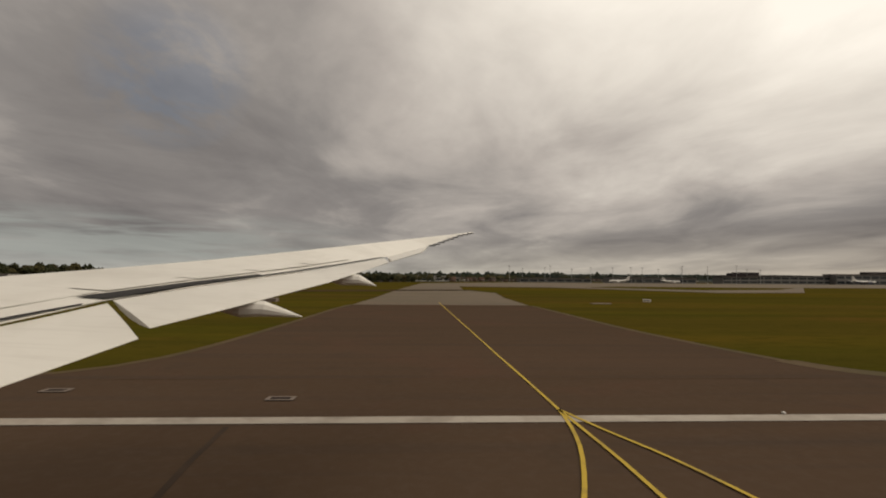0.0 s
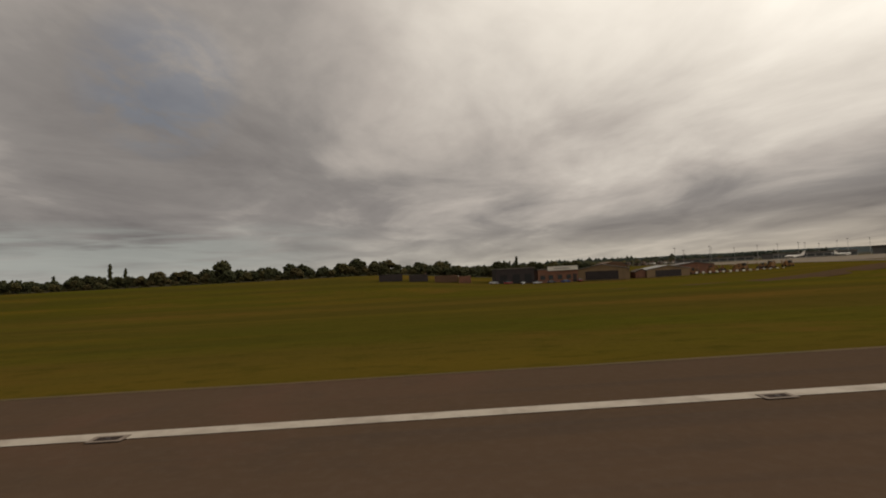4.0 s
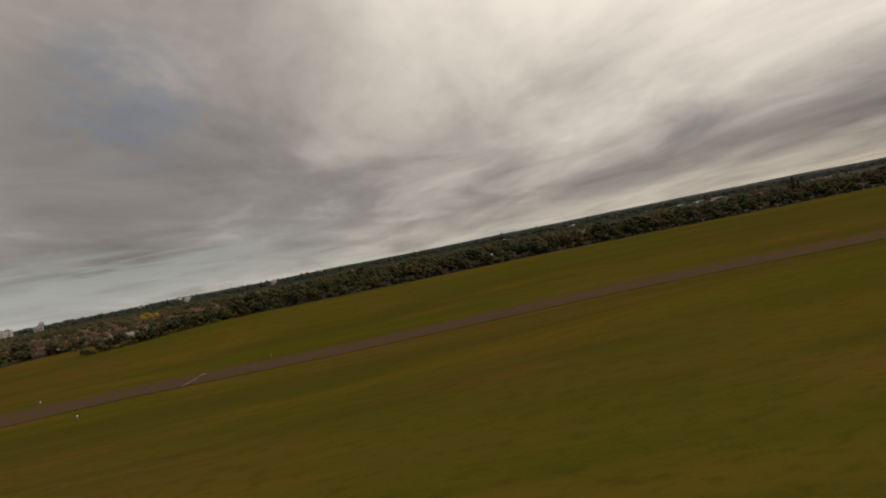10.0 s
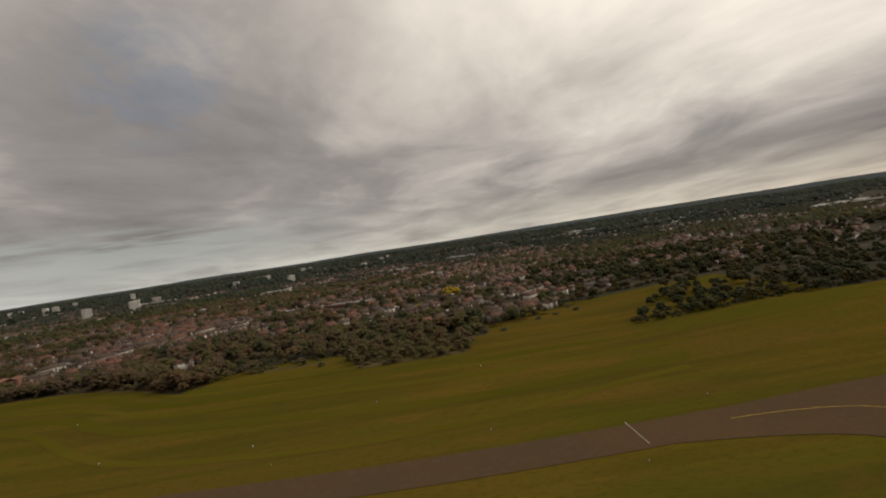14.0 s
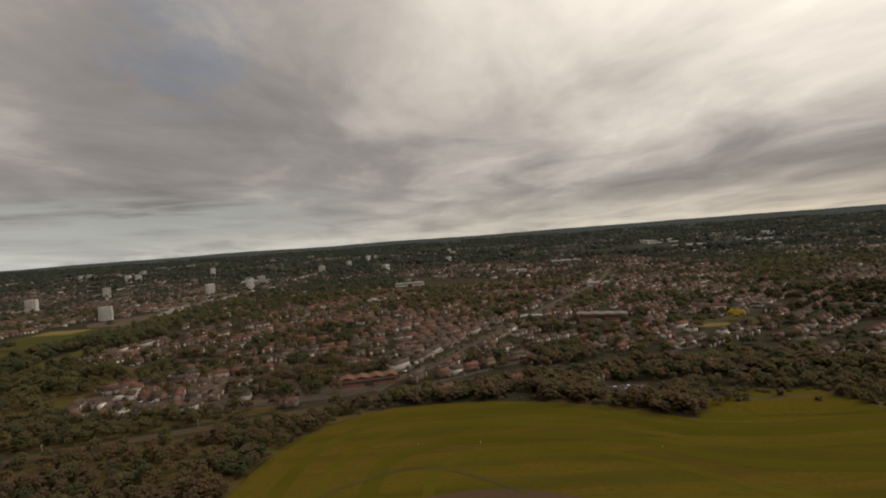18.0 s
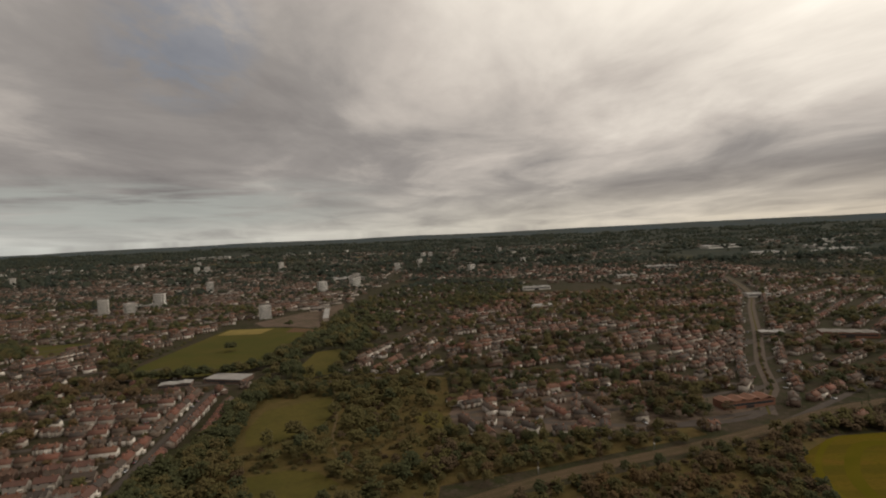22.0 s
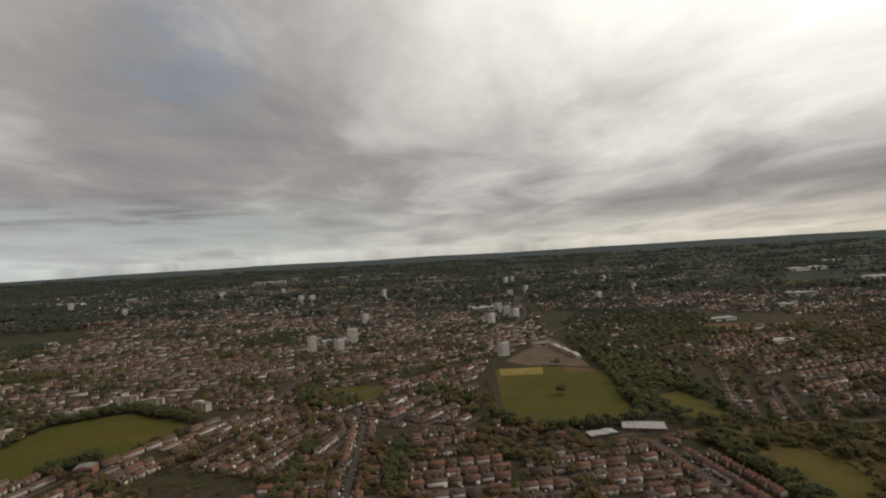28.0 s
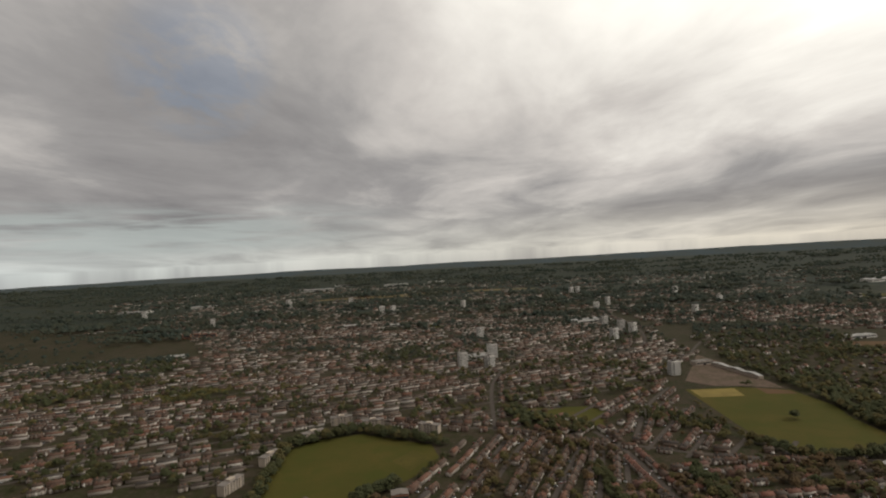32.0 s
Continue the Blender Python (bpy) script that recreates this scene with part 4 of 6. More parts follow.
def free(x, y, woods=True):
    if y < bound(x) + 4:
        return False
    if any(inside(x, y, f) for f in FIELDS) or (woods and any(inside(x, y, w) for w in WOODS)):
        return False
    if any((x - a) ** 2 + (y - b) ** 2 < r * r for a, b, r in KEEP_OFF) or any((x - t[0]) ** 2 + (y - t[1]) ** 2 < 81 for t in TOWERS) or any((x - t[0]) ** 2 + (y - t[1]) ** 2 < 120 for t in FLATS):
        return False
    return all(seg_far(x, y, pts, d) for pts, d in LINES)


PLACED = {}


def claim(x, y, r):
    """Keeps houses from standing in one another."""
    cx, cy = int(x // 10), int(y // 10)
    for i in (-1, 0, 1):
        for j in (-1, 0, 1):
            for a, b, q in PLACED.get((cx + i, cy + j), ()):
                if (a - x) ** 2 + (b - y) ** 2 < (0.62 * (r + q)) ** 2:
                    return False
    PLACED.setdefault((cx, cy), []).append((x, y, r))
    return True


LENGTHS = {"semi": 4.6, "terrace": 8.0, "long": 11.0, "single": 3.4, "red": 6.0, "shop": 9.0}


def lush(x, y):
    """Where gardens and copses crowd out the houses."""
    return noise.noise((x * 0.017, y * 0.026, 4.7)) + 0.5 * noise.noise((x * 0.05, y * 0.07, 9.1))


def row(pts, kinds, side=(-1, 1), off=4.6, gap=(0.5, 1.6), keep=0.92, must=True):
    """Houses along a street, facing it, with a chance of a car before each."""
    for s in side:
        pos, line = 0.0, pts
        seglen = [math.hypot(b[0] - a[0], b[1] - a[1]) for a, b in zip(line, line[1:])]
        total = sum(seglen)
        while pos < total:
            k = rng.choice(kinds)
            ln = LENGTHS[k]
            mid, acc = pos + ln / 2, 0.0
            pos += ln + rng.uniform(*gap)
            for (a, b), sl in zip(zip(line, line[1:]), seglen):
                if acc + sl >= mid:
                    break
                acc += sl
            else:
                continue
            t = (mid - acc) / sl
            ux, uy = (b[0] - a[0]) / sl, (b[1] - a[1]) / sl
            x, y = a[0] + (b[0] - a[0]) * t - uy * s * off, a[1] + (b[1] - a[1]) * t + ux * s * off
            if rng.random() > keep * 0.92 or (k not in ("red", "shop") and must and lush(x, y) > ((0.24 if y < 340 else 0.15) if x > -790 else 0.8 if x < -900 and y < 320 else 0.38)) or not free(x, y) or not claim(x, y, ln / 2 + 0.6):
                continue
            turn = math.degrees(math.atan2(uy, ux)) + (180 if s > 0 else 0)
            HOUSES.append((x, y, turn + rng.uniform(-1.5, 1.5), k))
            if rng.random() < 0.6:
                CARS.append((x + uy * s * 2.7 + ux * rng.uniform(-2, 2), y - ux * s * 2.7 + uy * rng.uniform(-2, 2), turn + rng.choice((0, 90, 90))))


ALL_STREETS = []


def district(poly, ang, spacing, kinds, keep=0.9, tree=0.5, leaf="OOD", streets=True, wob=3.0):
    ca, sa = math.cos(radians(ang)), math.sin(radians(ang))
    us = [x * ca + y * sa for x, y in poly]
    vs = [-x * sa + y * ca for x, y in poly]
    v = min(vs) + spacing / 2
    while v < max(vs):
        run, u, ph = [], min(us), rng.uniform(0, 6)
        while u < max(us) + 6:
            w = v + wob * math.sin(u / 45 + ph)
            x, y = u * ca - w * sa, u * sa + w * ca
            ok = inside(x, y, poly) and u < max(us)
            if ok:
                run.append((x, y))
            if not ok or rng.random() < 0.02:
                if len(run) > 3:
                    row(run, kinds, keep=keep)
                    if streets:
                        ALL_STREETS.append(run)
                run = []
            u += 6
        v += spacing * rng.uniform(0.92, 1.08)
    area = abs(sum(a[0] * b[1] - b[0] * a[1] for a, b in zip(poly, poly[1:] + poly[:1]))) / 2
    for _ in range(int(area / 100 * tree * (9.5 if max(p[1] for p in poly) < 560 else 5.0))):
        x, y = rng.uniform(min(p[0] for p in poly), max(p[0] for p in poly)), rng.uniform(min(p[1] for p in poly), max(p[1] for p in poly))
        if inside(x, y, poly) and rng.random() < 0.45 + 1.7 * lush(x, y) and free(x, y):
            TREES.append((x, y, rng.uniform(0.5, 1.1), rng.choice("rrrrrrbb"), rng.choice(leaf)))


# explicit rows first, then whole quarters
row(dense([(-684, 204), (-649, 216)], 5), ("red", "terrace", "red"), side=(1,), off=0.3, gap=(0.1, 0.5), keep=1.0, must=False)
row(dense([(-700, 201), (-684, 205)], 5), ("red", "terrace", "red"), side=(1,), off=0.3, gap=(0.1, 0.5), keep=1.0, must=False)
row(dense([(-682, 182), (-669, 168)], 5), ("terrace", "terrace", "terrace"), side=(1,), off=0.3, gap=(0.1, 0.5), keep=1.0, must=False)
row(dense([(-664, 192), (-654, 169)], 5), ("red", "terrace", "red"), side=(1,), off=0.3, gap=(0.1, 0.5), keep=1.0, must=False)
row(dense([(-649, 195), (-646, 174)], 5), ("terrace", "terrace", "terrace"), side=(1,), off=0.3, gap=(0.1, 0.5), keep=1.0, must=False)
row(dense([(-644, 176), (-630, 176)], 5), ("red", "terrace", "red"), side=(1,), off=0.3, gap=(0.1, 0.5), keep=1.0, must=False)
row(dense([(-687, 160), (-668, 158)], 5), ("red", "terrace", "red"), side=(1,), off=0.3, gap=(0.1, 0.5), keep=1.0, must=False)
row(dense([(-668, 158), (-649, 158)], 5), ("terrace", "terrace", "terrace"), side=(1,), off=0.3, gap=(0.1, 0.5), keep=1.0, must=False)
row(dense([(-698, 193), (-688, 165)], 5), ("terrace", "terrace", "terrace"), side=(1,), off=0.3, gap=(0.1, 0.5), keep=1.0, must=False)
row(dense([(-789, 130), (-795, 174), (-802, 221)], 6), ("red", "red", "semi"), keep=0.98, gap=(0.2, 0.8))
row(dense([(-774, 138), (-778, 184), (-784, 218)], 6), ("red", "terrace"), side=(1,), keep=0.98, gap=(0.2, 0.6))
row(dense([(-931, 162), (-937, 197), (-942, 275)], 6), ("red", "red", "terrace"), keep=0.98, gap=(0.2, 0.7))
row(dense([(-912, 262), (-868, 260), (-818, 246), (-800, 226), (-797, 205)], 5), ("terrace", "semi"), keep=0.97)
row(dense([(-1057, 229), (-1035, 275), (-1024, 304)], 6), ("long", "terrace"), keep=0.98)
row(dense([(-1040, 220), (-1010, 291)], 6), ("terrace", "semi"), keep=0.98)
row(dense([(-705, 198), (-680, 208), (-646, 219)], 6), ("terrace", "semi"), keep=0.98)
row(dense([(-690, 176), (-644, 172), (-620, 176)], 6), ("terrace", "semi"), keep=0.95)
row(dense([(-680, 164), (-694, 206)], 6), ("terrace", "semi"), keep=0.95)
row(dense([(-655, 168), (-645, 205)], 6), ("terrace",), keep=0.95)
row(dense([(-430, 176), (-404, 181), (-388, 194), (-370, 200)], 6), ("semi", "terrace", "single"), keep=0.98)
for r in ROADS:
    row(dense(r, 6), ("semi", "terrace", "semi"), off=5.4, keep=0.8)
row(curve(MAIN_ROAD, 8), ("shop", "semi", "terrace"), off=8.5, keep=0.85)
district([(-700, 162), (-608, 164), (-580, 190), (-590, 228), (-700, 240)], 18, 22, ("red", "semi", "semi"), 0.6, 0.75, "ROO")
district([(-752, 252), (-700, 240), (-700, 400), (-738, 335)], 70, 20, ("semi", "terrace"), 0.8, 0.7, "ODR")
district([(-610, 160), (-500, 168), (-425, 165), (-390, 178), (-480, 320), (-575, 300)], 35, 20, ("semi", "red", "semi", "terrace"), 0.8, 0.85, "ROD")
district([(-700, 240), (-590, 228), (-480, 320), (-480, 520), (-640, 510), (-700, 400)], 20, 22, ("semi", "terrace", "red", "semi"), 0.9, 0.7, "ODR")
district([(-480, 320), (-390, 178), (-300, 215), (-230, 300), (-280, 480), (-480, 520)], 40, 22, ("semi", "single", "red", "semi"), 0.88, 0.8, "DDO")
district([(-290, 215), (-60, 240), (150, 420), (100, 640), (-280, 480)], 10, 36, ("semi", "single"), 0.42, 1.5, "DDO")
district([(-1290, 95), (-990, 105), (-960, 165), (-1060, 232), (-1300, 250)], 75, 18, ("terrace", "semi", "long"), 0.95, 0.7, "OOR")
district([(-990, 110), (-800, 118), (-800, 250), (-930, 262), (-975, 220)], 8, 18, ("terrace", "semi", "red"), 0.95, 0.6, "ROR")
district([(-1035, 235), (-945, 200), (-945, 300), (-1010, 322)], 70, 15, ("terrace", "semi", "terrace"), 0.98, 0.5, "ROR")
district([(-1300, 260), (-1150, 255), (-1140, 340), (-1020, 335), (-880, 400), (-880, 520), (-1000, 640), (-1300, 520)], 22, 18, ("long", "terrace", "semi"), 0.95, 0.9, "DDO")
district([(-1010, 322), (-915, 265), (-800, 262), (-880, 300), (-880, 400), (-1000, 335)], 50, 20, ("red", "semi", "terrace"), 0.92, 0.4, "ROO")
district([(-1000, 640), (-880, 400), (-800, 510), (-770, 700), (-800, 900), (-1100, 900)], 30, 19, ("long", "terrace", "semi"), 0.92, 1.0, "DDO")
district([(-1600, 250), (-1300, 255), (-1300, 420), (-1600, 460)], 12, 18, ("long", "terrace"), 0.9, 0.4, "DDO")
district([(-1350, 640), (-1250, 520), (-1000, 640), (-1100, 900), (-1500, 900)], 25, 20, ("long", "terrace", "semi"), 0.8, 0.5, "DDO", streets=False)
district([(-770, 700), (-620, 690), (-480, 520), (-280, 480), (-300, 800), (-760, 900)], 15, 24, ("red", "semi", "terrace"), 0.75, 0.8, "DRO", streets=False)
district([(-1700, 900), (-300, 830), (-300, 1250), (-1700, 1400)], 12, 34, ("long", "terrace", "long"), 0.5, 0.42, "DDO", streets=False)
district([(-1700, 640), (-1350, 640), (-1250, 520), (-1300, 420), (-1500, 470), (-1800, 480)], 15, 24, ("long", "terrace"), 0.7, 1.0, "DDO", streets=False)
district([(-1062, 110), (-958, 112), (-958, 170), (-1062, 232)], 65, 15, ("semi", "terrace"), 0.98, 0.8, "ROD")
district(WOOD_8, 15, 22, ("long", "terrace"), 0.6, 1.0, "DDO", streets=False)
district(WOOD_3, 25, 26, ("semi", "single"), 0.4, 1.3, "DDO", streets=False)
district([(-2100, 1400), (-300, 1250), (500, 900), (700, 1500), (-400, 1900), (-2200, 2100)], 8, 70, ("long", "shop", "terrace"), 0.4, 0.05, "DDO", streets=False)
district([(-280, 480), (100, 640), (300, 900), (-300, 900)], 12, 44, ("semi", "long"), 0.45, 0.9, "DDO", streets=False)

gs = Geo()
for run in ALL_STREETS:
    ribbon_geo(gs, run, 2.6, 0.06)
tagged(gs.ob("side_streets", STREET), "network of narrow grey residential streets", "street", kind="structure")


# ---- one block of houses in three materials: walls, roof, chimneys
def block_geo(kind, seed):
    r = random.Random(seed)
    ln, dp = LENGTHS[kind] * r.uniform(0.92, 1.0), r.uniform(2.6, 3.1)
    h, rh = (1.9 if kind != "shop" else 2.6) * r.uniform(0.95, 1.05), r.uniform(0.9, 1.2)
    if kind == "long":
        rh = r.uniform(0.5, 0.75)
    walls, roof, chim = Geo(), Geo(), Geo()
    x0, x1, y0, y1 = -ln / 2, ln / 2, -dp / 2, dp / 2
    walls.box(x0, x1, y0, y1, -0.3, h)
    roof.gable(x0, x1, y0, y1, h + 0.05, rh, 0.16, 0.1)
    ends = Geo()
    for xx in (x0, x1):
        ends.add([(xx, y0, h), (xx, y1, h), (xx, y1 * 0.02, h + rh * 0.93), (xx, y0 * 0.02, h + rh * 0.93)], [(0, 1, 2, 3)])
    walls.add(ends.v, ends.f)
    if kind in ("semi", "terrace", "red", "shop"):          # front gables and bays
        for bx in ((x0 + 1.1, x1 - 1.1) if kind != "terrace" else (x0 + 1.2, 0, x1 - 1.2)):
            walls.box(bx - 0.55, bx + 0.55, y0 - 0.35, y0 + 0.2, -0.3, h * 0.98)
            roof.add([(bx - 0.7, y0 - 0.5, h), (bx + 0.7, y0 - 0.5, h), (bx, y0 - 0.5, h + 0.75), (bx - 0.7, y0 + 0.3, h + 0.1), (bx + 0.7, y0 + 0.3, h + 0.1), (bx, -0.4, h + 0.78)], [(0, 2, 5, 3), (1, 4, 5, 2)])
            walls.add([(bx - 0.55, y0 - 0.36, h * 0.95), (bx + 0.55, y0 - 0.36, h * 0.95), (bx + 0.05, y0 - 0.36, h + 0.62), (bx - 0.05, y0 - 0.36, h + 0.62)], [(0, 1, 2, 3)])
        walls.box(x0 + 0.4, x0 + 1.9, y1, y1 + 1.0, -0.3, h * 0.5)
    n = {"single": 1, "semi": 2, "red": 2, "terrace": 3, "long": 0, "shop": 1}[kind]
    spots = [x0 + (i + 0.5) * ln / n for i in range(n)]
    for cx in spots:
        chim.box(cx - 0.2, cx + 0.2, -0.2, 0.2, h + rh * 0.6, h + rh + 0.45)
    return walls, roof, chim, (ln, dp, h, spots, h + rh)


KINDS = ("semi", "terrace", "long", "single", "red", "shop")
def plain_geo(kind, seed):
    """Walls and roof alone, for houses far off."""
    r = random.Random(seed)
    ln, dp, h, rh = LENGTHS[kind] * r.uniform(0.9, 1.0), r.uniform(2.6, 3.1), r.uniform(1.8, 2.0), r.uniform(0.6, 1.1)
    w = Geo().box(-ln / 2, ln / 2, -dp / 2, dp / 2, -0.3, h)
    for xx in (-ln / 2, ln / 2):
        w.add([(xx, -dp / 2, h), (xx, dp / 2, h), (xx, 0.03, h + rh * 0.93), (xx, -0.03, h + rh * 0.93)], [(0, 1, 2, 3)])
    return w, Geo().gable(-ln / 2, ln / 2, -dp / 2, dp / 2, h + 0.05, rh, 0.16, 0.1)


PLAIN = {k: [plain_geo(k, 5 * i + 2) for i in range(4)] for k in KINDS}
VARIANTS = {k: [block_geo(k, 7 * i + 3) for i in range(4)] for k in KINDS}


def window_mesh(w, hh):
    g = Geo().box(-w / 2, w / 2, -0.03, 0.0, 0, hh, 0)
    g.box(-w / 2 - 0.04, w / 2 + 0.04, -0.015, 0.0, -0.05, hh + 0.05, 1)
    return g.mesh("window", [GLASS, SIGN_W])


WIN_MESH = window_mesh(0.62, 0.55)
CHIMNEY = Geo().box(-0.18, 0.18, -0.18, 0.18, -0.5, 0.34).box(-0.22, 0.22, -0.22, 0.22, 0.34, 0.42).box(-0.1, 0.02, -0.06, 0.06, 0.42, 0.56).mesh("chimney", [BRICK])
HOUSE_WORDS = {"semi": ("semi_detached_house", "pair of brick semi-detached houses with a tiled roof", "house"),
               "terrace": ("terrace", "short terrace of pale rendered houses with a tiled roof", "house"),
               "long": ("terrace", "long low terrace with a shallow grey-brown roof", "house"),
               "single": ("detached_house", "detached house with a brown tiled roof", "house"),
               "red": ("terrace", "terrace of houses under a bright red tiled roof", "house"),
               "shop": ("shop_parade", "two-storey parade of shops beside the wide road", "shops")}
HOUSE_DATA = {}


def house_thing(x, y, turn, kind, i):
    key = (kind, i % 4)
    if key not in HOUSE_DATA:
        w, rf, ch, dims = VARIANTS[kind][i % 4]
        HOUSE_DATA[key] = (w.mesh("body", [WALL_T]), rf.mesh("roof", [ROOF_RED if kind == "red" else ROOF_T]), dims)
    w, rf, (ln, dp, h, spots, ridge) = HOUSE_DATA[key]
    nm, lb, ct = HOUSE_WORDS[kind]
    t = thing(nm, lb, ct, "houses of the town", pose(x, y, zt(x, y) + 0.02, 0, 0, turn))
    part("body", w, t)
    part("roof", rf, t)
    for cx in spots:
        part("chimney", CHIMNEY, t, "brick chimney stack", pose(cx, 0, ridge))
    for sx in (-0.25, 0.25):
        part("window", WIN_MESH, t, "", pose(sx * ln, dp / 2 + 0.02, 1.35, 0, 0, 180))
    if kind == "long":
        part("window", WIN_MESH, t, "", pose(0.12 * ln, -dp / 2 - 0.02, 1.35))
        part("window", WIN_MESH, t, "", pose(-0.32 * ln, -dp / 2 - 0.02, 1.35))


def near_path(x, y):
    return y - (0 if x > -700 else 15)


HOUSES.sort(key=lambda q: near_path(q[0], q[1]))
NEAR_HOUSES, FAR_HOUSES = HOUSES[:300], HOUSES[300:]
for i, (x, y, turn, kind) in enumerate(NEAR_HOUSES):
    house_thing(x, y, turn, kind, i)


def joined(name, pieces, mats, label, category):
    """Many turned copies of quad pieces in one mesh: pieces are (Geo, slot, x, y, z, turn, size)."""
    vs, fs, ms, n = [], [], [], 0
    cache = {}
    for g, slot, x, y, z, turn, size in pieces:
        if id(g) not in cache:
            cache[id(g)] = (np.array(g.v, float), np.array(g.f, int))
        v, f = cache[id(g)]
        c, s = math.cos(radians(turn)) * size, math.sin(radians(turn)) * size
        w = np.empty_like(v)
        w[:, 0], w[:, 1], w[:, 2] = v[:, 0] * c - v[:, 1] * s + x, v[:, 0] * s + v[:, 1] * c + y, v[:, 2] * size + z
        vs.append(w)
        fs.append(f + n)
        ms.append(np.full(len(f), slot))
        n += len(v)
    o = big_mesh(name, np.concatenate(vs), np.concatenate(fs), mats, np.concatenate(ms))
    return tagged(o, label, category, kind="stuff")


for nm, lo, hi in (("town_houses", -1e9, 500), ("distant_houses", 500, 1e9)):
    bits = []
    for i, (x, y, turn, kind) in enumerate(FAR_HOUSES):
        if lo <= y < hi:
            w, rf, ch, _ = VARIANTS[kind][i % 4]
            if y >= 500:
                w, rf = PLAIN[kind][i % 4]
            z = zt(x, y) + 0.02
            bits += [(w, 4 if kind == "long" else 0, x, y, z, turn, 1.0), (rf, 2 if kind == "red" else 1, x, y, z, turn, 1.0)]
            if ch.v and y < 500:
                bits.append((ch, 3, x, y, z, turn, 1.0))
    joined(nm, bits, [WALL, ROOF, ROOF_RED, BRICK, WALL_W], "rows of brick and rendered houses with brown tiled roofs", "houses")


# ---- towers and flats
def tower(tx, ty, h, turn, i):
    t = thing("tower_block", "pale concrete tower block with rows of windows", "tower block", "tower blocks above the town", pose(tx, ty, zt(tx, ty), 0, 0, turn))
    w, d = 4.3 + 0.5 * (i % 3), 3.6
    g = Geo().box(-w, w, -d * 0.72, d * 0.72, -0.5, h).box(-w * 0.55, w * 0.55, -d, d, -0.5, h * 0.995)
    g.ob("body", PANEL, t)
    floors = 11
    ring = []
    for sx, sy in ((1, 1), (-1, 1), (-1, -1), (1, -1)):
        pts = [(sx * (w + 0.04), sy * (d * 0.72 + 0.04)), (sx * (w * 0.55 + 0.04), sy * (d * 0.72 + 0.04)), (sx * (w * 0.55 + 0.04), sy * (d + 0.04))]
        ring += pts if sx * sy > 0 else pts[::-1]
    n = len(ring)
    win = Geo().add([(x, y, 0.0) for x, y in ring] + [(x, y, 0.34) for x, y in ring], [(q, (q + 1) % n, (q + 1) % n + n, q + n) for q in range(n)])
    me = win.mesh("window_band", [GLASS])
    for k in range(floors):
        part("window_band", me, t, "", pose(0, 0, 0.6 + k * (h - 1.2) / floors))
    Geo().box(-1.4, 1.4, -1.2, 1.2, h, h + 1.1).ob("roof_housing", GREY_ROOF, t, "lift housing on the roof")
    Geo().box(-w - 0.1, w + 0.1, -d * 0.75, d * 0.75, h - 0.25, h + 0.06).ob("parapet", GREY_ROOF, t)


for i, (x, y, h) in enumerate(TOWERS):
    tower(x, y, h, (20, 35, 5, 28)[i % 4], i)


def flat_block(x, y, turn):
    t = thing("block_of_flats", "four-storey pale concrete block of flats beside the green", "flats", "flats beside the green", pose(x, y, zt(x, y), 0, 0, turn))
    Geo().box(-7, 7, -2.2, 2.2, -0.4, 5.0).ob("body", FLAT_WALL, t)
    Geo().box(-7.2, 7.2, -2.4, 2.4, 5.0, 5.3).ob("roof", GREY_ROOF, t)
    Geo().box(-2.0, 2.0, -1.4, 1.4, 5.3, 6.2).ob("stair_head", FLAT_WALL, t)
    w = Geo().box(-0.45, 0.45, -0.04, 0.04, 0, 0.6).mesh("window", [GLASS])
    for k in range(4):
        for j in range(7):
            part("window", w, t, "", pose(-6 + 2 * j, -2.22, 0.5 + 1.2 * k))
    for j in (-4, 4):
        Geo().box(j - 0.5, j + 0.5, -2.7, -2.2, -0.4, 5.2).ob("stair_tower", FLAT_WALL, t)


for x, y, turn in FLATS:
    flat_block(x, y, turn)


def hall(name, x, y, turn, w, d, h, label, category, wall=WALL_T, roof=WHITE_ROOF, bays=4, group=""):
    """A low building under a row of shallow roof bays, with a door and a window strip on its long side."""
    t = thing(name, label, category, group, pose(x, y, zt(x, y), 0, 0, turn))
    Geo().box(-w / 2, w / 2, -d / 2, d / 2, -0.4, h).ob("body", wall, t)
    for i in range(bays):
        a = -w / 2 + w * i / bays
        g = Geo().gable(-d / 2, d / 2, -w / bays / 2 + 0.05, w / bays / 2 - 0.05, 0, min(1.3, w / bays * (0.16 if roof is ORANGE_TILE else 0.06)), 0.05, 0.15)
        o = g.ob("roof_bay", roof, t)
        o.matrix_basis = pose(a + w / bays / 2, 0, h + 0.15, 0, 0, 90)
    Geo().box(-w * 0.46, w * 0.46, -d / 2 - 0.05, -d / 2 + 0.02, h * 0.45, h * 0.75).ob("window_strip", GLASS, t)
    Geo().box(-w * 0.08, w * 0.08, -d / 2 - 0.07, -d / 2 + 0.02, 0.0, h * 0.42).ob("door", DARK_CLAD, t)
    return t


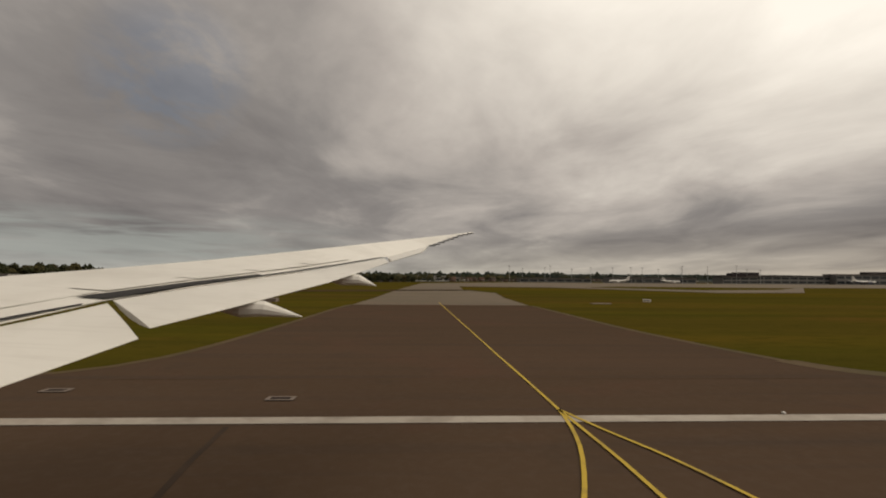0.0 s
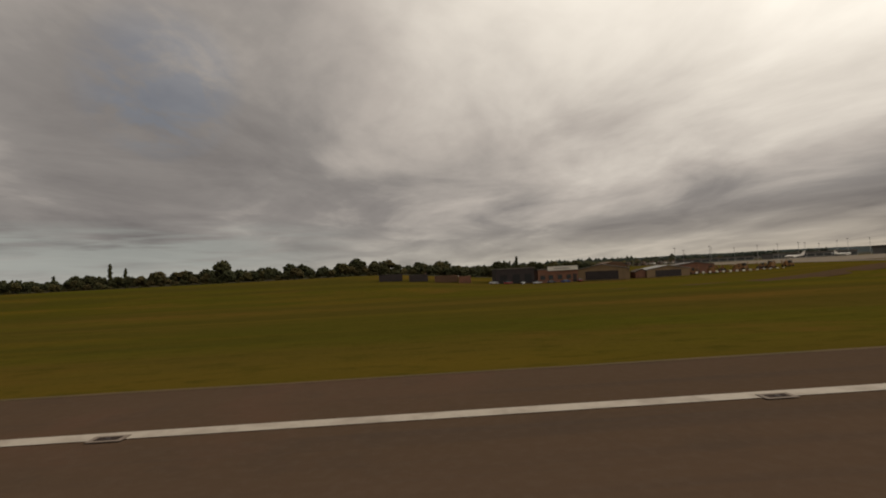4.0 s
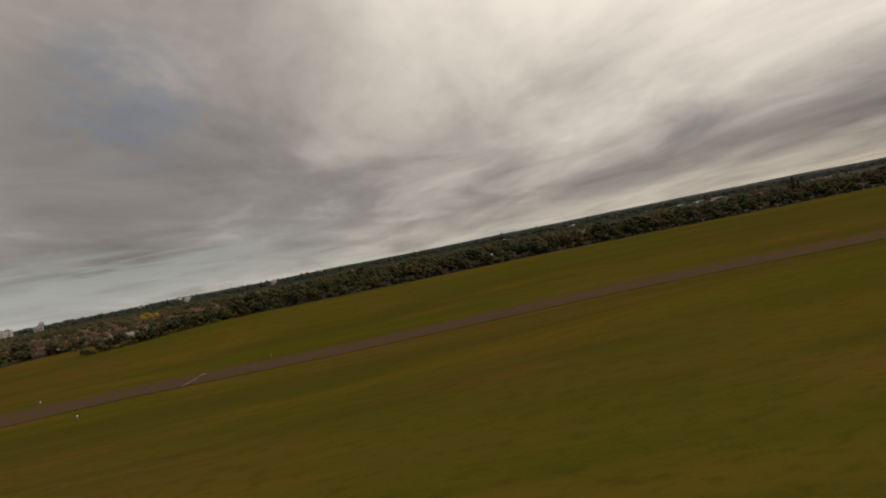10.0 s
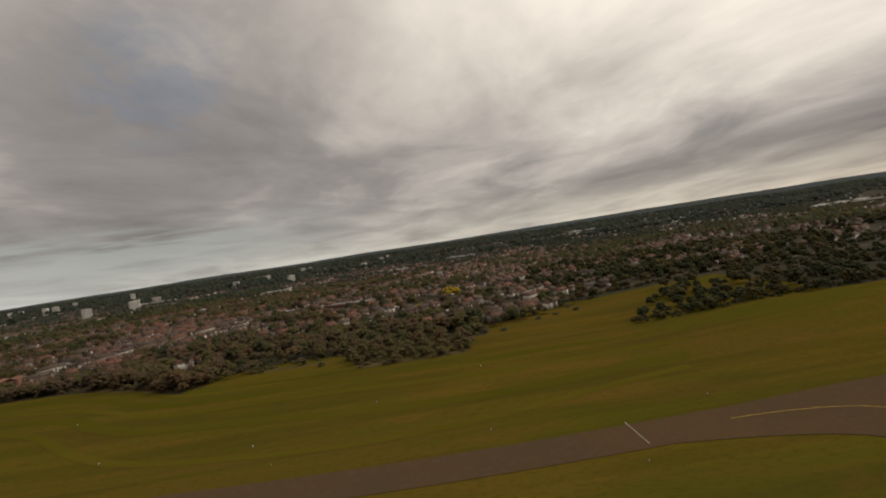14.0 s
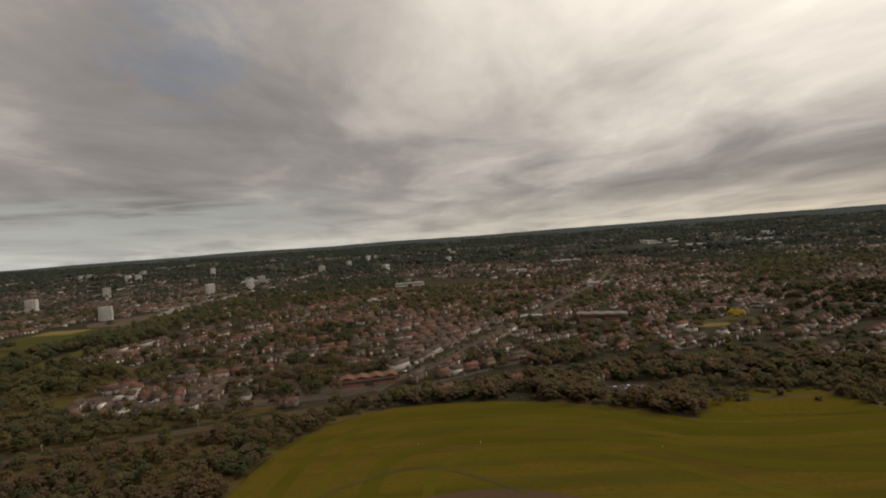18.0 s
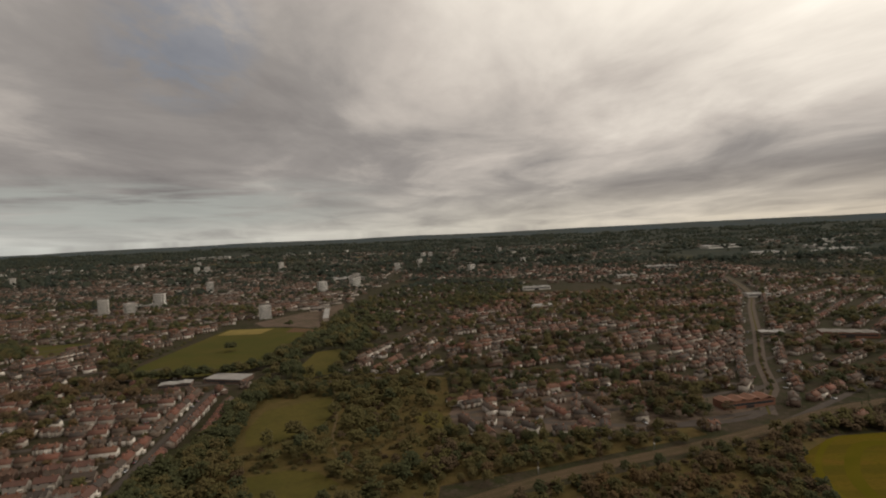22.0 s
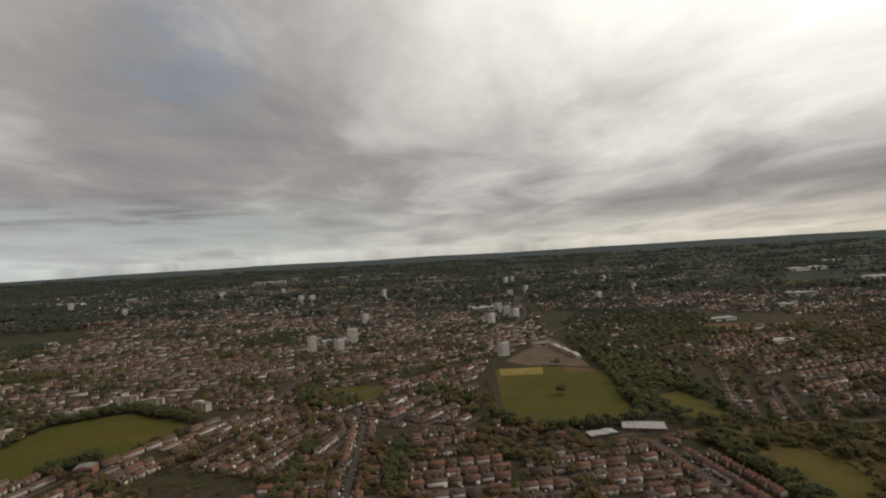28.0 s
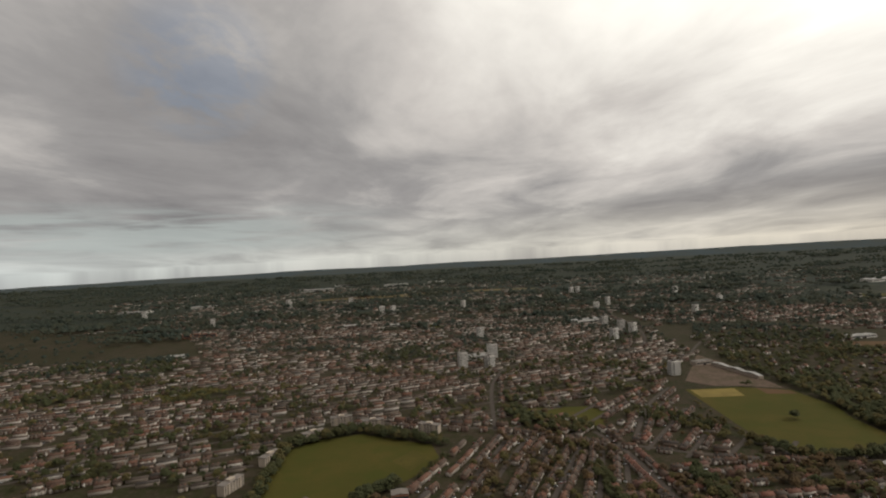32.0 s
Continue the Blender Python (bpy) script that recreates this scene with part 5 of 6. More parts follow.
hall("superstore", -803, 251, -14, 20, 10, 1.9, "large low building with a white panelled roof", "store", bays=8)
hall("supermarket", -825, 245, 14, 14, 6, 1.6, "low building with a plain white roof", "store", bays=2)
hall("school", -798, 439, 101, 56, 4.2, 2.3, "long school building with a pale sheet roof", "school", FLAT_WALL, WHITE_ROOF, 3)
hall("school_wing", -811, 472, 14, 18, 8, 3, "pale-roofed wing of the school", "school", FLAT_WALL, GREY_ROOF, 3)
hall("care_home", -595, 188, 10, 20, 6, 2.5, "long red-brick building with an orange tiled roof", "care home", BRICK, ORANGE_TILE, 4)
hall("bowling_hall", -520, 293, -10, 12, 6, 2.6, "flat white-roofed hall beside the wide road", "hall", bays=2)
hall("school", -484, 285, -20, 26, 9, 2.6, "low school with grey felt roofs", "school", BRICK, GREY_ROOF, 4)
hall("brick_hall", -1061, 234, 10, 8, 6, 3.4, "red-brick hall at the field's edge", "hall", BRICK, GREY_ROOF, 1)
hall("shopping_centre", -838, 770, 20, 46, 24, 4.5, "pale flat-roofed shopping centre below the towers", "shopping centre", PANEL, WHITE_ROOF, 6)
hall("shopping_centre", -1015, 548, 15, 30, 12, 3, "flat pale-roofed shops among towers", "shopping centre", PANEL, WHITE_ROOF, 4)
FAR_HALLS = [(-146, 905, 50, 26, 5), (-55, 870, 60, 30, 5), (-80, 1180, 90, 26, 6), (-25, 900, 60, 24, 6), (5, 552, 60, 22, 4.5), (45, 1040, 70, 24, 5), (-70, 800, 26, 14, 4), (-1120, 830, 34, 10, 3), (-1200, 850, 30, 12, 3), (-620, 430, 20, 10, 2.6),
             (-1850, 1330, 90, 20, 4), (-1700, 1400, 70, 20, 4), (-1250, 2000, 90, 26, 5), (-1100, 2050, 60, 20, 5), (-1480, 2150, 70, 20, 5), (-300, 1500, 60, 20, 5), (120, 1400, 90, 26, 5), (220, 1250, 80, 30, 6), (-480, 640, 24, 9, 3), (-440, 440, 18, 8, 2.6), (-1523, 1883, 120, 30, 7), (-604, 557, 30, 9, 3), (-398, 736, 40, 12, 4), (-1380, 640, 22, 9, 3)]
for i, (x, y, w, d, h) in enumerate(FAR_HALLS):
    hall("warehouse", x, y, (8, -6, 15)[i % 3], w, d, h, "large warehouse with a pale sheet-metal roof", "warehouse", PANEL, WHITE_ROOF, 3, "warehouses beyond the town")
for x in (-1462, -1448, -1436, -1422, -1408):
    hall("brick_flats", x, 800 + (x % 5) * 3, 12, 9, 6, 7.5, "square block of orange-brown brick flats", "flats", BRICK, GREY_ROOF, 1, "orange brick flats")


# ---- cars
def car_parts():
    body = Geo().box(-0.9, 0.9, -0.38, 0.38, 0.12, 0.36).box(-0.86, 0.86, -0.36, 0.36, 0.36, 0.40)
    cab = Geo().add([(-0.62, -0.35, 0.40), (0.45, -0.35, 0.40), (0.45, 0.35, 0.40), (-0.62, 0.35, 0.40), (-0.45, -0.28, 0.62), (0.15, -0.28, 0.62), (0.15, 0.28, 0.62), (-0.45, 0.28, 0.62)], [(4, 5, 6, 7), (0, 1, 5, 4), (1, 2, 6, 5), (2, 3, 7, 6), (3, 0, 4, 7)])
    wheel = Geo().tube([(0, -0.06, 0), (0, 0.06, 0)], 0.14, 8)
    return body, cab, wheel


CB, CC, CW = car_parts()
CAR_ME = (CB.mesh("body", [CAR_P]), CC.mesh("cabin", [GLASS]), CW.mesh("wheel", [RUBBER]))
for i in range(34):
    CARS.insert(0, (-517.5 + (i // 12) * 4.2 + 0.3 * (i % 3), 151.5 + (i % 12) * 1.12, 8))
CARS.sort(key=lambda q: q[1])
car0 = thing("parked_car", "small parked car seen from above", "car", "cars parked in the town")
part("body", CAR_ME[0], car0)
part("cabin", CAR_ME[1], car0, "dark glazed cabin")
for sx in (-0.56, 0.56):
    for sy in (-0.34, 0.34):
        part("wheel", CAR_ME[2], car0, "", pose(sx, sy, 0.14))
for i, (x, y, a) in enumerate(CARS[:130]):
    m = pose(x, y, zt(x, y) + 0.07, 0, 0, a)
    if i:
        copy_thing(car0, m)
    else:
        car0.matrix_world = m
joined("distant_cars", [q for x, y, a in CARS[130:] if y < 520 for q in ((CB, 0, x, y, zt(x, y) + 0.07, a, 1.0), (CC, 1, x, y, zt(x, y) + 0.07, a, 1.0))], [CAR_I, GLASS], "parked cars scattered along the streets", "cars")


# ---------------- trees ----------------
OCT_V = np.array([(1, 0, 0), (-1, 0, 0), (0, 1, 0), (0, -1, 0), (0, 0, 1), (0, 0, -1)], float)
OCT_F = np.array([(0, 2, 4), (2, 1, 4), (1, 3, 4), (3, 0, 4), (2, 0, 5), (1, 2, 5), (3, 1, 5), (0, 3, 5)])


def crown(kind, clumps, seed):
    """Leaf clumps spread through an uneven crown; unit tree about 5.5 high."""
    r = np.random.RandomState(seed)
    vs, fs = [], []
    for i in range(clumps):
        a, u = r.uniform(0, 2 * math.pi), r.uniform(0, 1)
        if kind == "t":
            u = (i + 0.5) / clumps
            z = 0.8 + 5.4 * u
            rad = (0.5 - 0.35 * u) * r.uniform(0.2, 1.0)
            s = r.uniform(0.75, 0.95) * (1.0 - 0.45 * u)
        elif kind == "c":
            z = 0.6 + 5.8 * u
            rad = 1.5 * (1 - u) * r.uniform(0.3, 1.0)
            s = r.uniform(0.35, 0.6) * (1.15 - 0.7 * u)
        elif kind == "b":
            z, rad, s = 0.35 + 1.3 * u, 1.35 * math.sqrt(r.uniform(0.05, 1)) * (1.1 - 0.5 * u), r.uniform(0.4, 0.7)
        else:
            th = math.acos(1 - 1.55 * u)
            k = r.uniform(0.62, 1.06) if clumps > 50 else r.uniform(0.7, 1.0)
            z, rad, s = 3.0 + 1.95 * math.cos(th) * k, 1.95 * math.sin(th) * k, r.uniform(0.62, 0.95)
            if i < 3:
                z, rad, s = 3.0 + 0.4 * i, 0.4, 1.25
        if clumps > 50:
            s *= 0.66
        elif clumps < 8:
            s *= 1.9
        elif clumps < 16:
            s *= 1.45
        elif clumps < 30:
            s *= 1.15
        v = OCT_V * s * r.uniform(0.7, 1.25, (6, 1)) * (1, 1, 0.8)
        c, sn = math.cos(a * 3), math.sin(a * 3)
        v = np.stack([v[:, 0] * c - v[:, 1] * sn, v[:, 0] * sn + v[:, 1] * c, v[:, 2]], 1)
        fs.append(OCT_F + 6 * len(vs))
        vs.append(v + (rad * math.cos(a), rad * math.sin(a), z))
    return np.concatenate(vs), np.concatenate(fs)


CROWNS = {(k, n): [crown(k, n, 31 * j + n + ord(k)) for j in range(5)] for k in "rtcb" for n in (64, 34, 18, 10, 4)}
LEAVES = {"D": LEAF_D, "O": LEAF_O, "R": LEAF_R, "Y": LEAF_Y}
tr = random.Random(23)


def fill(poly, count, kinds, leaf, lo=0.6, hi=1.1, avoid=True):
    x0, x1, y0, y1 = min(p[0] for p in poly), max(p[0] for p in poly), min(p[1] for p in poly), max(p[1] for p in poly)
    done = tries = 0
    while done < count and tries < count * 12:
        tries += 1
        x, y = tr.uniform(x0, x1), tr.uniform(y0, y1)
        if not inside(x, y, poly) or (avoid and (any(inside(x, y, f) for f in FIELDS) or not seg_far(x, y, RAIL[::4], 5) or not all(seg_far(x, y, p, d) for p, d in LINES[2:]))):
            continue
        if y < bound(x) + 1.2:
            continue
        TREES.append((x, y, tr.uniform(lo, hi), tr.choice(kinds), tr.choice(leaf)))
        done += 1


def line_of(pts, step, kinds, leaf, lo=0.6, hi=1.0, wob=1.0):
    for x, y in dense(pts, step):
        TREES.append((x + tr.uniform(-wob, wob), y + tr.uniform(-wob, wob), tr.uniform(lo, hi), tr.choice(kinds), tr.choice(leaf)))


fill([(-790, 112), (-772, 112), (-768, 168), (-775, 200), (-774, 244), (-786, 246), (-780, 180)], 330, "rrr", "DDO", 0.7, 1.25)
fill([(-775, 218), (-700, 222), (-730, 252), (-752, 250), (-774, 246)], 190, "rrb", "DOO", 0.6, 1.1)
fill([(-768, 112), (-705, 112), (-698, 180), (-700, 222), (-740, 226), (-770, 160)], 520, "rbbb", "OOOR", 0.35, 0.8)
fill([(-768, 112), (-705, 112), (-698, 180), (-700, 222), (-740, 226), (-770, 160)], 110, "rrr", "ODO", 0.8, 1.3)
fill(WOOD_9, 260, "rrrb", "DORO", 0.5, 0.95)
fill(WOOD_2, 330, "rrr", "DDO", 0.7, 1.2)
fill(WOOD_3, 520, "rrr", "DDDO", 0.7, 1.2)
fill(WOOD_4, 1300, "rrrbr", "DDDO", 0.35, 0.72)
fill([(-2300, 640), (-1500, 640), (-1440, 900), (-1700, 1300), (-2400, 1300)], 900, "rrr", "DDO", 0.9, 1.6, False)
fill([(-700, 205), (-600, 226), (-590, 240), (-700, 240)], 120, "rrb", "DDO", 0.6, 1.0)
fill([(-640, 176), (-610, 172), (-612, 205), (-640, 210)], 60, "rrc", "DDO", 0.6, 1.0)
fill([(-570, 200), (-520, 190), (-500, 215), (-545, 235)], 110, "rrb", "DOR", 0.5, 0.9)
fill(WOOD_5, 150, "rrb", "RRO", 0.7, 1.0)
fill(WOOD_6, 190, "rbb", "ROO", 0.4, 0.75)
fill(WOOD_7, 1000, "rrb", "RROD", 0.35, 0.85)
fill([(-1062, 110), (-958, 112), (-958, 200), (-1062, 232)], 160, "rrb", "ODR", 0.5, 0.9)
for x, y in ((-566, 172), (-562, 174), (-558, 172), (-553, 176), (-549, 174), (-545, 177), (-541, 176)):
    TREES.append((x, y, tr.uniform(0.8, 1.2), "c", "D"))
line_of(MAIN_ROAD[1:5], 5, "rrb", "DR", 0.3, 0.6, 0.25)
fill([(-545, 168), (-522, 168), (-500, 152), (-430, 152), (-388, 168), (-380, 186), (-430, 178), (-500, 186), (-545, 180)], 140, "rrb", "ROOD", 0.4, 0.85)
fill([(-480, 186), (-400, 186), (-330, 200), (-330, 230), (-400, 215), (-480, 205)], 90, "rrb", "DDO", 0.5, 0.9)
fill([(-505, 140), (-480, 146), (-428, 150), (-400, 170), (-390, 176), (-430, 172), (-500, 158)], 150, "rbbr", "ROOD", 0.4, 0.8, False)
fill([(-620, 158), (-560, 158), (-520, 170), (-430, 160), (-430, 178), (-520, 188), (-600, 172)], 330, "rrbr", "ROR", 0.5, 1.0)
line_of([(-385, 132), (-338, 130), (-254, 131), (-150, 132), (-112, 137)], 2.4, "rrrb", "DOO", 0.2, 0.5, 1.4)
line_of([(-385, 136), (-330, 134), (-254, 135), (-150, 136), (-118, 140)], 6.5, "rrr", "DDO", 0.35, 1.05, 4.0)
for x, y, s in ((-197, 146, 0.92), (-194, 148, 0.8), (-212, 146, 0.72), (-72, 250, 1.3), (-69, 252, 1.15), (-66, 250, 1.3)):
    TREES.append((x, y, s, "t", "D"))
for x in range(-100, -60, 4):
    TREES.append((x + tr.uniform(-1, 1), 246 + tr.uniform(-4, 4), tr.uniform(0.8, 1.2), "r", "D"))
line_of([(-126, 150), (-112, 160), (-95, 180)], 3, "rb", "DO", 0.6, 0.9)
line_of([(-872, 285), (-862, 258), (-831, 256), (-803, 262), (-794, 274)], 1.2, "rrr", "DDDO", 0.8, 1.25, 2.0)
line_of([(-793, 278), (-789, 314), (-784, 341)], 1.6, "rr", "DDO", 0.8, 1.3, 3.0)
line_of([(-872, 285), (-869, 358)], 5, "rb", "DO", 0.5, 0.9, 1.5)
line_of([(-1129, 230), (-1136, 305), (-1096, 330), (-1043, 300)], 1.5, "rr", "DDDO", 0.7, 1.25, 2.6)
line_of([(-1132, 315), (-1096, 333), (-1045, 307)], 2.0, "rrr", "DDO", 0.8, 1.3, 3.0)
line_of([(-1081, 234), (-1072, 242), (-1062, 249)], 0.8, "rr", "DD", 0.9, 1.25, 2.4)
line_of([(-1053, 254), (-1040, 282)], 1.6, "rb", "DDO", 0.5, 0.95, 1.0)
line_of([(-919, 192), (-920, 250)], 1.1, "rrr", "DDD", 0.7, 1.2, 3.4)
line_of([(-962, 182), (-965, 261)], 1.1, "rr", "DDD", 0.6, 1.0, 3.0)
line_of([(-880, 262), (-876, 232), (-850, 206)], 2.4, "rr", "DOR", 0.6, 1.0, 3.0)
fill([(-930, 339), (-901, 312), (-877, 285), (-871, 313), (-910, 350)], 90, "rrt", "DDO", 0.7, 1.1, False)
fill([(-1002, 360), (-968, 340), (-949, 319), (-959, 304), (-992, 325)], 110, "rr", "DDO", 0.7, 1.1, False)
TREES.append((-829, 315, 1.3, "r", "D"))
TREES.append((-827, 317, 1.1, "r", "D"))
TREES += [(-432, 250, 1.2, "r", "Y"), (-428, 252, 1.0, "r", "Y"), (-814, 391, 1.0, "r", "D"), (-817, 393, 0.9, "r", "D")]
TREES += [(x, y, 0.7, "b", "O") for x, y in ((-408, 160), (-402, 163), (-420, 150), (-395, 165), (-470, 141))]
line_of([(-545, 178), (-520, 185), (-440, 190), (-300, 184)], 1.6, "rrb", "DOR", 0.5, 0.95, 2.0)
for lift, size in ((1.4, 0.5), (3.4, 0.75)):
    line_of([(x, float(bound(x)) + lift) for x in range(-388, -112, 6)], 1.7, "bbr", "DDO", 0.55 * size, size, 0.7)
# scrub and fences along the airfield boundary
line_of([(x, float(bound(x)) + 3) for x in range(-606, -500, 6)], 2.5, "bbr", "ROD", 0.4, 0.8, 1.4)
for k, (x, y) in enumerate(((-690, 132), (-660, 144), (-630, 152))):
    TREES.append((x, y + 6, 0.8, "r", "O"))

# woods far beyond the town
fr = random.Random(41)
FAR_TREES = []
for _ in range(620):
    y = fr.uniform(760, 3300) ** 1.0
    x = fr.uniform(-1.15 * y - 700, 0.75 * y - 100)
    n, wx = int(fr.uniform(10, 34)), fr.uniform(30, 130)
    for _ in range(n):
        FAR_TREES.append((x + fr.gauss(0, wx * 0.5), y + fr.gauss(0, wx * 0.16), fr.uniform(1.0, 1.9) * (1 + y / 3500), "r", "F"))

TREES = [q for q in TREES if q[1] > bound(q[0]) + 0.5]
rank = sorted(range(len(TREES)), key=lambda i: (TREES[i][1] - (25 if -340 < TREES[i][0] < -100 else 0)) + (i % 7) * 6)
near_ids = set(rank[:290])
TRUNKS = {}
LABEL_T = {"r": ("tree", "broad-crowned tree with %s leaves", "tree"), "t": ("poplar", "tall narrow poplar with %s leaves", "tree"), "c": ("conifer", "dark conifer with %s needles", "tree"), "b": ("bush", "low rounded bush with %s leaves", "bush")}
LEAF_WORD = {"D": "dark green", "O": "olive green", "R": "russet brown", "Y": "bright yellow"}
CROWN_ME = {}


def trunk_mesh(kind):
    g = Geo()
    top = {"r": 2.6, "t": 4.0, "c": 4.5, "b": 0.7}[kind]
    g.tube([(0, 0, -0.3), (0.03, 0, top * 0.5), (0, 0.04, top)], [0.24, 0.17, 0.08], 7)
    if kind == "r":
        for a in range(4):
            c, s = math.cos(a * 1.7), math.sin(a * 1.7)
            g.tube([(0, 0, 1.5 + 0.2 * a), (0.5 * c, 0.5 * s, 2.2 + 0.2 * a), (1.0 * c, 1.0 * s, 3.0 + 0.2 * a)], [0.11, 0.08, 0.03], 5)
    return g.mesh("trunk", [BARK])


for i in sorted(near_ids):
    x, y, s, k, lf = TREES[i]
    nm, lb, ct = LABEL_T[k]
    t = thing(nm, lb % LEAF_WORD[lf], ct, "trees and bushes near the airfield", pose(x, y, zt(x, y), 0, 0, (i * 77) % 360) @ Matrix.Diagonal((s, s, s, 1)))
    if k not in TRUNKS:
        TRUNKS[k] = trunk_mesh(k)
    part("trunk", TRUNKS[k], t)
    key = (k, lf, i % 5)
    if key not in CROWN_ME:
        v, f = CROWNS[(k, 64)][i % 5]
        me = bpy.data.meshes.new("crown")
        me.from_pydata(v.tolist(), [], f.tolist())
        me.materials.append(LEAVES[lf])
        me.polygons.foreach_set("use_smooth", [True] * len(f))
        CROWN_ME[key] = me
    part("crown", CROWN_ME[key], t)


def joined_trees(name, rows, detail, label, upper=True):
    order = ["D", "O", "R", "Y", "F"]
    vs, fs, ms, n = [], [], [], 0
    for i, (x, y, s, k, lf) in enumerate(rows):
        v, f = CROWNS[(k, detail)][i % 5]
        if upper:      # clumps far below the eye keep their upper faces alone
            f = f[np.arange(len(f)) % 8 < 4]
        a = i * 2.4
        c, sn = math.cos(a) * s, math.sin(a) * s
        vs.append(np.stack([v[:, 0] * c - v[:, 1] * sn + x, v[:, 0] * sn + v[:, 1] * c + y, v[:, 2] * s * (1 + 0.15 * math.sin(i)) + zt(x, y) - 0.25], 1))
        fs.append(f + n)
        ms.append(np.full(len(f), order.index(lf)))
        n += len(v)
    o = big_mesh(name, np.concatenate(vs), np.concatenate(fs), [LEAF_D, LEAF_O, LEAF_R, LEAF_Y, LEAF_F], np.concatenate(ms))
    o.data.polygons.foreach_set("use_smooth", [True] * len(o.data.polygons))
    return tagged(o, label, "trees", kind="stuff")


rest = [TREES[i] for i in range(len(TREES)) if i not in near_ids]
# past these distances the leaves change to the haze-tinted colour
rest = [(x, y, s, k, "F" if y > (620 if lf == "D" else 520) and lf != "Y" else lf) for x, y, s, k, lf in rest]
joined_trees("scrub_wood", [q for q in rest if q[1] < 255 and -800 < q[0] < -590], 64, "olive and russet scrub woodland beside the railway")
joined_trees("woodland", [q for q in rest if q[1] < 330 and q[0] < -390 and not (q[1] < 255 and -800 < q[0] < -590)], 34, "dense green and russet trees between airfield and houses")
joined_trees("boundary_wood", [q for q in rest if q[1] < 330 and q[0] >= -390], 34, "dark dense wood behind the airfield boundary", False)
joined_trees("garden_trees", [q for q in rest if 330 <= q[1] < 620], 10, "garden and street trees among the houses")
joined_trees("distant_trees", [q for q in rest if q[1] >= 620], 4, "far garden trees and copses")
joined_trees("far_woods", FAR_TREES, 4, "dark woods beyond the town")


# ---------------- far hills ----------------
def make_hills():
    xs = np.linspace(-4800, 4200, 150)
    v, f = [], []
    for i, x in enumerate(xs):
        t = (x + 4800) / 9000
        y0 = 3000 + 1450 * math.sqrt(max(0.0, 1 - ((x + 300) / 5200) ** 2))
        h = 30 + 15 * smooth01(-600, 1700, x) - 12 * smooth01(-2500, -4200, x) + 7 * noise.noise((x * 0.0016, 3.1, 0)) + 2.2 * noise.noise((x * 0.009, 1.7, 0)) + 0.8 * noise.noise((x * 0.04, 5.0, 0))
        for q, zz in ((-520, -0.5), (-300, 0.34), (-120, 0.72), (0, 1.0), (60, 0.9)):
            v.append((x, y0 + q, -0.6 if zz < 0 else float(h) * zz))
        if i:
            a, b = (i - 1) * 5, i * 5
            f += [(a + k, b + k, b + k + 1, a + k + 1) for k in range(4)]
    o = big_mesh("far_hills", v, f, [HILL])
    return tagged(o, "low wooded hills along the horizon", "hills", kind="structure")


make_hills()


# ---------------- airfield buildings ----------------
def base_z(x, y):
    return zt(x, y) + 0.03


shed = thing("dark_shed", "dark brown clad shed beside the airfield", "shed", m=pose(-92, 114, base_z(-92, 114)))
Geo().box(-4.2, 4.2, -2, 4, -0.5, 3.1).ob("body", DARK_CLAD, shed)
Geo().box(-4.35, 4.35, -2.15, 4.15, 3.1, 3.3).ob("roof", GREY_ROOF, shed)
for sx in (-2.6, 0.2, 2.8):
    Geo().box(sx - 0.8, sx + 0.8, -2.06, -1.98, 0, 1.9).ob("roller_door", RUBBER, shed)
club = thing("brick_clubhouse", "brick building with a long white sign board", "clubhouse", m=pose(-82.6, 114, base_z(-82.6, 114)))
Geo().box(-4.4, 4.4, -2, 4, -0.5, 2.7).ob("body", BRICK, club)
Geo().box(-4.5, 4.5, -2.1, 4.1, 2.7, 2.95).ob("roof", GREY_ROOF, club)
sg = Geo().box(-2.3, 4.3, -2.35, -2.2, 2.5, 3.4).ob("sign_board", SIGN_W, club, "long white sign board")
for i in range(11):
    part("letter_bar", Geo().box(-0.9 + 0.32 * i, -0.7 + 0.32 * i, -2.39, -2.352, 2.8, 3.1).mesh("letter_bar", [BAR_G]), sg)
for sx in (-3.4, -1.6, 0.4, 2.4):
    Geo().box(sx - 0.5, sx + 0.5, -2.05, -1.98, 0.6, 1.5).ob("window", GLASS, club)
Geo().box(3.3, 4.1, -2.05, -1.98, -0.1, 1.6).ob("door", DARK_CLAD, club)


def gable_shed(x, y, w, d, h, rh, wall, roof, label, turn=0):
    t = thing("hangar", label, "hangar", "sheds beside the airfield", pose(x, y, base_z(x, y), 0, 0, turn))
    Geo().box(-w / 2, w / 2, -d / 2, d / 2, -0.5, h).ob("body", wall, t)
    Geo().gable(-d / 2, d / 2, -w / 2, w / 2, h, rh, 0.2, 0.12).ob("roof", roof, t).matrix_basis = pose(0, 0, 0.02, 0, 0, 90)
    Geo().add([(-w / 2, -d / 2, h), (w / 2, -d / 2, h), (0.1, -d / 2, h + rh * 0.95), (-0.1, -d / 2, h + rh * 0.95)], [(0, 1, 2, 3)]).ob("gable_end", wall, t)
    Geo().box(-w * 0.3, w * 0.3, -d / 2 - 0.06, -d / 2 + 0.02, 0, h * 0.85).ob("sliding_door", wall if wall != TAN_CLAD else DARK_CLAD, t)
    return t


